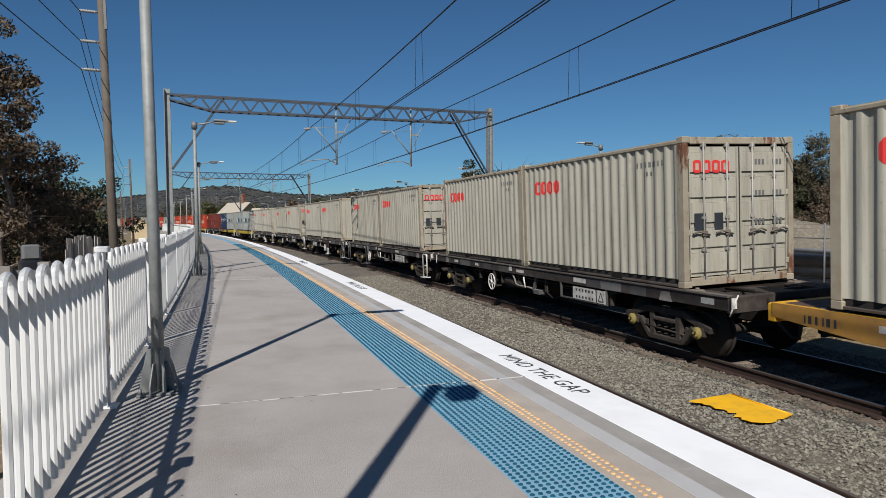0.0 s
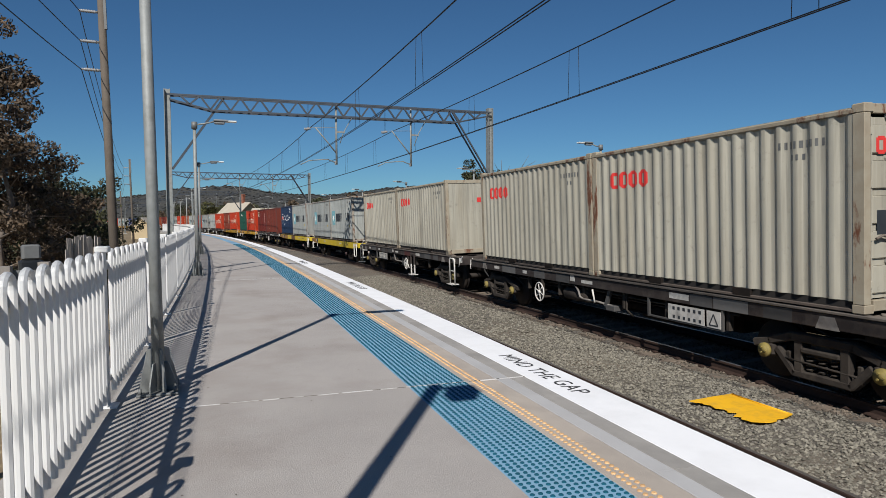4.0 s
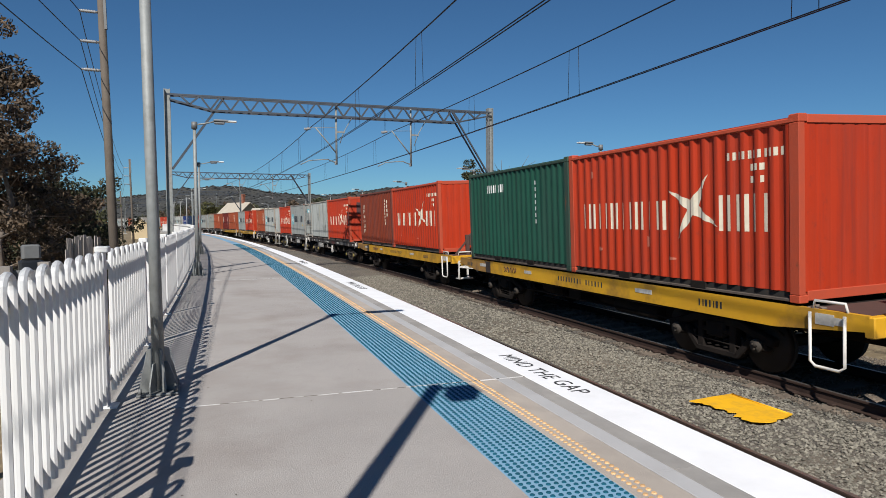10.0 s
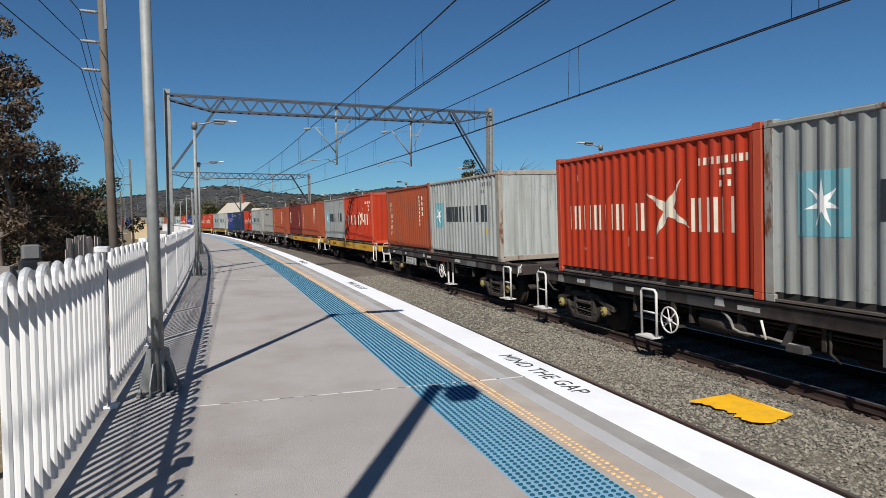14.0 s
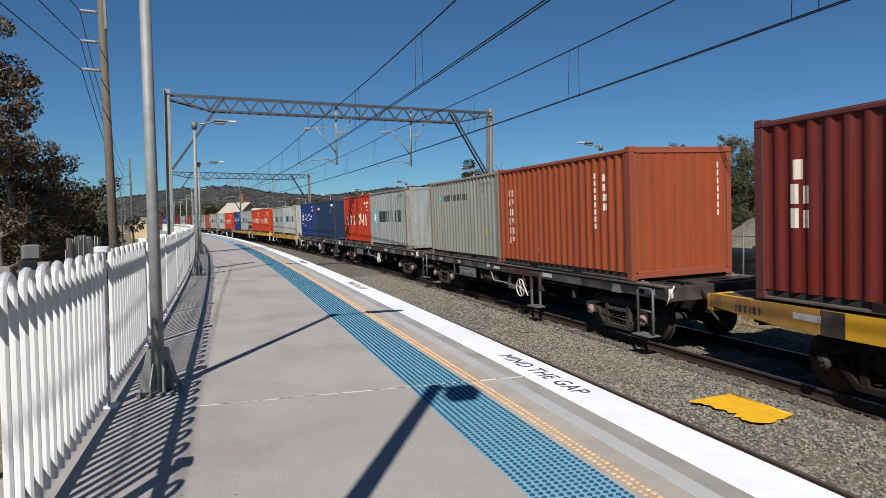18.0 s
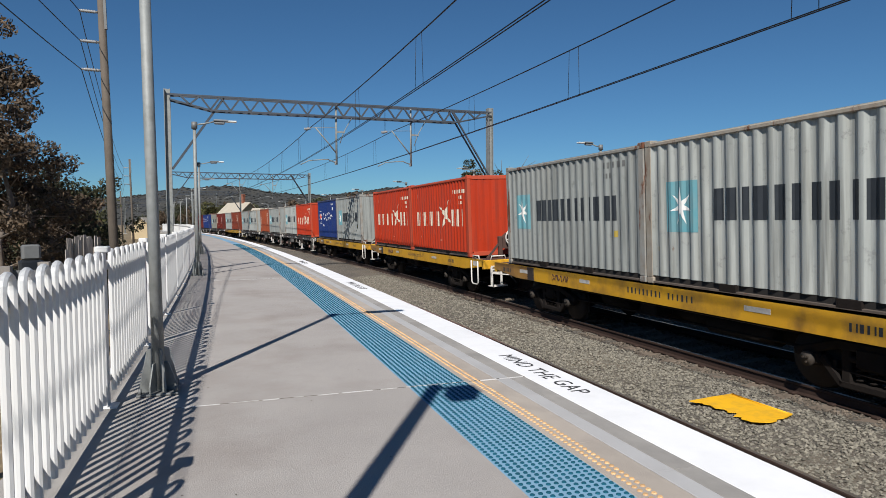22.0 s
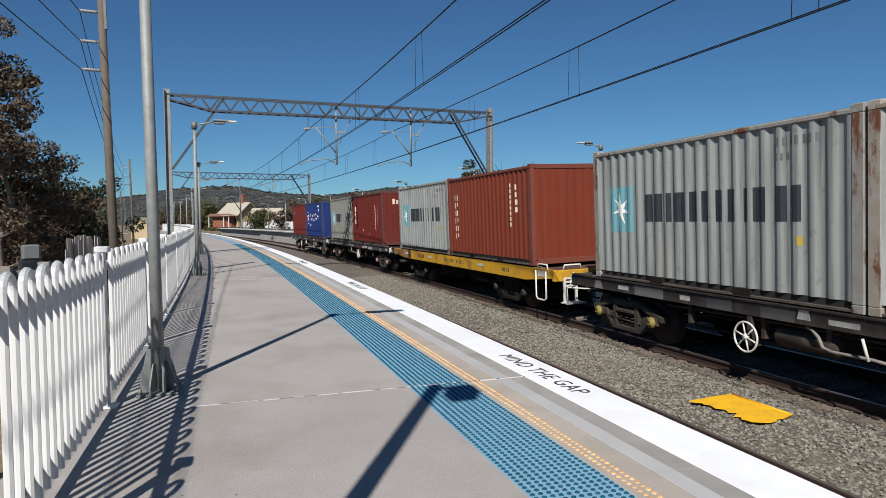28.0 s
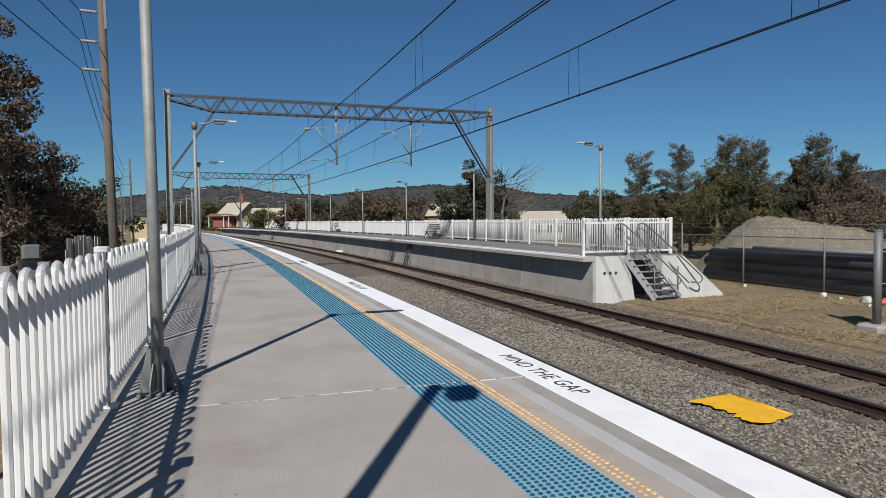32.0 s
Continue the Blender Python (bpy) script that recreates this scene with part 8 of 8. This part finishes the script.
# ---------------------------------------------------------------- behind the near fence
def build_palings():
    rng = random.Random(21)
    ob = thing("paling_fence", Matrix.Identity(4), "broken silver-grey timber paling fence among the scrub", "fence")
    a, c = spot(-12.2, 16.6, -1.2), spot(-10.4, 18.0, -1.2)
    n = 24
    for i in range(n):
        p = a.lerp(c, i / (n - 1))
        h = rng.uniform(2.28, 2.42) if i % 7 else 2.1
        part("paling", Build().box(-0.045, 0.045, -0.01, 0.01, 0, h), TIMBER_GREY, ob, at=Matrix.Translation(p) @ pose(0, 0, 0, rng.uniform(-2, 2), rng.uniform(-1.8, 1.8), 60 + rng.uniform(-8, 8)))
    for z in (0.5, 1.75):
        part("rail", Build().tube([a + Vector((0, 0, z)), c + Vector((0, 0, z))], 0.035, 6), TIMBER_GREY, ob)
    st = thing("timber_stand", Matrix.Translation(spot(-16.2, 8.0, -1.2)), "old grey steel and timber stand in the scrub", "stand")
    for x in (-0.35, 0.0, 0.35):
        part("upright", Build().box(x - 0.05, x + 0.05, -0.05, 0.05, 0, 2.25 + 0.1 * x), TIMBER_GREY, st)
    part("cross_rail", Build().box(-0.4, 0.4, -0.04, 0.04, 1.75, 1.85), TIMBER_GREY, st)
    part("sheet", Build().box(-0.3, 0.32, 0.05, 0.07, 1.9, 2.2), GALV_DARK, st)


    box = thing("utility_cabinet", Matrix.Translation(spot(-14.6, 14.0, -1.2)) @ pose(0, 0, 0, 0, 0, 20), "grey utility cabinet on dark legs in the scrub", "cabinet")
    part("body", Build().box(-0.15, 0.15, -0.12, 0.12, 2.02, 2.3, bevel=0.03), GALV_DARK, box)
    part("door", Build().box(-0.12, 0.12, -0.14, -0.121, 2.05, 2.27, bevel=0.008), GALV_DARK, box, "pale grey door")
    part("bin", Build().box(-0.2, 0.2, -0.15, 0.15, 0.0, 2.02, bevel=0.04), PIPE, box, "black lower housing")


# ---------------------------------------------------------------- buildings
BRICK = material("red_brick", (0.26, 0.095, 0.055), (0.19, 0.07, 0.045), rough=0.9, scale=2, stain=(0.12, 0.06, 0.045), stain_amount=0.4)
CREAM = material("cream_render", (0.46, 0.36, 0.22), (0.38, 0.30, 0.18), rough=0.85, scale=1)
ROOF_PALE = material("pale_roof_sheet", (0.42, 0.375, 0.30), (0.34, 0.30, 0.24), rough=0.6, scale=1.0, stain=(0.35, 0.3, 0.25), stain_amount=0.4)
ROOF_RED = material("brown_roof_tile", (0.22, 0.11, 0.075), (0.17, 0.085, 0.06), rough=0.85, scale=2)
GLASS = material("dark_window_glass", (0.02, 0.025, 0.03), (0.03, 0.035, 0.04), rough=0.1)


def gable_house(name, at, wide, deep, wall_h, ridge_h, wall_mat, roof_mat, label, windows=3, chimney=False, over=0.35, verandah=False):
    """Ridge along local x; the front looks along y-."""
    ob = thing(name, at, label, "building")
    w = Build().add([(-wide / 2, -deep / 2, 0), (wide / 2, -deep / 2, 0), (wide / 2, deep / 2, 0), (-wide / 2, deep / 2, 0), (-wide / 2, -deep / 2, wall_h), (wide / 2, -deep / 2, wall_h), (wide / 2, deep / 2, wall_h), (-wide / 2, deep / 2, wall_h), (-wide / 2, 0, ridge_h), (wide / 2, 0, ridge_h)],
                    [(0, 1, 5, 4), (2, 3, 7, 6), (1, 2, 6, 9, 5), (3, 0, 4, 8, 7), (3, 2, 1, 0)])
    part("wall", w, wall_mat, ob)
    slope = (ridge_h - wall_h) / (deep / 2)
    for sg in (-1, 1):
        y1, z1 = sg * (deep / 2 + over), wall_h - over * slope
        r = Build().add([(-wide / 2 - over, 0, ridge_h + 0.05), (wide / 2 + over, 0, ridge_h + 0.05), (wide / 2 + over, y1, z1 + 0.05), (-wide / 2 - over, y1, z1 + 0.05),
                         (-wide / 2 - over, 0, ridge_h + 0.15), (wide / 2 + over, 0, ridge_h + 0.15), (wide / 2 + over, y1, z1 + 0.15), (-wide / 2 - over, y1, z1 + 0.15)],
                        [(0, 1, 2, 3), (7, 6, 5, 4), (0, 4, 5, 1), (1, 5, 6, 2), (2, 6, 7, 3), (3, 7, 4, 0)])
        part("roof", r, roof_mat, ob)
    for i in range(windows):
        x = -wide / 2 + wide * (i + 0.5) / windows
        win = part("window", Build().box(x - 0.45, x + 0.45, -deep / 2 - 0.06, -deep / 2 + 0.02, 0.9, 2.1), WHITE_STEEL, ob, "white window frame")
        part("pane", Build().box(x - 0.38, x + 0.38, -deep / 2 - 0.075, -deep / 2 - 0.062, 0.97, 2.03), GLASS, win)
    if chimney:
        part("chimney", Build().box(wide * 0.18, wide * 0.18 + 0.6, -0.3, 0.3, ridge_h - 0.6, ridge_h + 1.9, bevel=0.03).box(wide * 0.18 - 0.08, wide * 0.18 + 0.68, -0.38, 0.38, ridge_h + 1.6, ridge_h + 1.75), BRICK, ob, "brick chimney")
    if verandah:
        part("awning", Build().box(-wide / 2 - 0.4, wide / 2 + 0.4, -deep / 2 - 2.6, -deep / 2 + 0.1, wall_h - 0.35, wall_h - 0.2), roof_mat, ob, "flat platform awning")
        for i in range(5):
            x = -wide / 2 + wide * i / 4
            part("awning_post", Build().box(x - 0.07, x + 0.07, -deep / 2 - 2.4, -deep / 2 - 2.26, 0, wall_h - 0.35), WHITE_STEEL, ob)
    return ob


turn = math.degrees(145 / RAD)
gable_house("station_building", Matrix.Translation((1.3, 148, P2_Z)) @ pose(0, 0, 0, 0, 0, -52), 6.6, 6.0, 2.7, 5.2, CREAM, ROOF_PALE, "old cream station building with a pale gabled roof", 4, True, 0.5, True)
gable_house("station_wing", Matrix.Translation((7.4, 143, P2_Z)) @ pose(0, 0, 0, 0, 0, -14), 6.5, 4.4, 2.4, 3.9, CREAM, ROOF_PALE, "cream station wing with a pale gabled roof", 2)
gable_house("station_shelter", Matrix.Translation((-1.5, 146, P2_Z)) @ pose(0, 0, 0, 0, 0, -12), 4.4, 4.0, 2.4, 2.75, BRICK, ROOF_RED, "red brick platform shelter beside the station building", 0, False, 0.9, False)
gable_house("weatherboard_shed", Matrix.Translation(spot(-6.75, 118, -1.2)) @ pose(0, 0, 0, 0, 0, 80), 4.5, 3.0, 2.2, 3.4, CREAM, ROOF_PALE, "small cream shed with a pale roof", 2)
gable_house("house", Matrix.Translation(spot(18.3, 110, -1.2)) @ pose(0, 0, 0, 0, 0, -38), 4.6, 5.5, 3.6, 5.4, BRICK, ROOF_PALE, "brick house with a pale pitched roof behind the trees", 4)
gable_house("house", Matrix.Translation(spot(26.7, 90, -1.2)) @ pose(0, 0, 0, 0, 0, -20), 5.5, 5, 2.7, 3.75, PALE_CONCRETE, ROOF_PALE, "low white house behind the platform fence", 4)
make_tree("shrub", arc(108, -4.2, P2_Z - 0.1), 3.0, 2.0, "yellow", 2600, 0.16, 77, "dense clipped olive bush on the opposite platform", 0.08, 0.02, clump=0.4)
make_tree("shrub", arc(112, -5.2, P2_Z - 0.1), 3.0, 2.0, "olive", 2200, 0.16, 78, "dense olive bush on the opposite platform", 0.08, 0.02, clump=0.4)


def make_bench():
    ob = thing("platform_bench", Matrix.Identity(4), "grey metal slatted bench on the opposite platform", "bench", "platform benches")
    for x in (0.0, 0.12, 0.24, 0.36):
        part("seat_slat", Build().box(x, x + 0.09, -0.9, 0.9, 0.43, 0.46), GALV_DARK, ob)
    for z in (0.55, 0.68, 0.81):
        part("back_slat", Build().box(0.46, 0.49, -0.9, 0.9, z, z + 0.09), GALV_DARK, ob)
    for y in (-0.75, 0.75):
        part("leg", Build().tube([(0.05, y, 0), (0.2, y, 0.43), (0.48, y, 0.9)], 0.03, 6).tube([(0.45, y, 0), (0.2, y, 0.43)], 0.03, 6), GALV_DARK, ob)
    return ob


bench = make_bench()
bench.matrix_world = arc_pose(38.6, -4.1, P2_Z)
copy_thing(bench, arc_pose(65.5, -4.1, P2_Z))
copy_thing(bench, arc_pose(90.5, -4.1, P2_Z))
build_steps()
build_wire_fence()
build_pipes()
build_mound()
build_yard_bits()
build_palings()

motions()
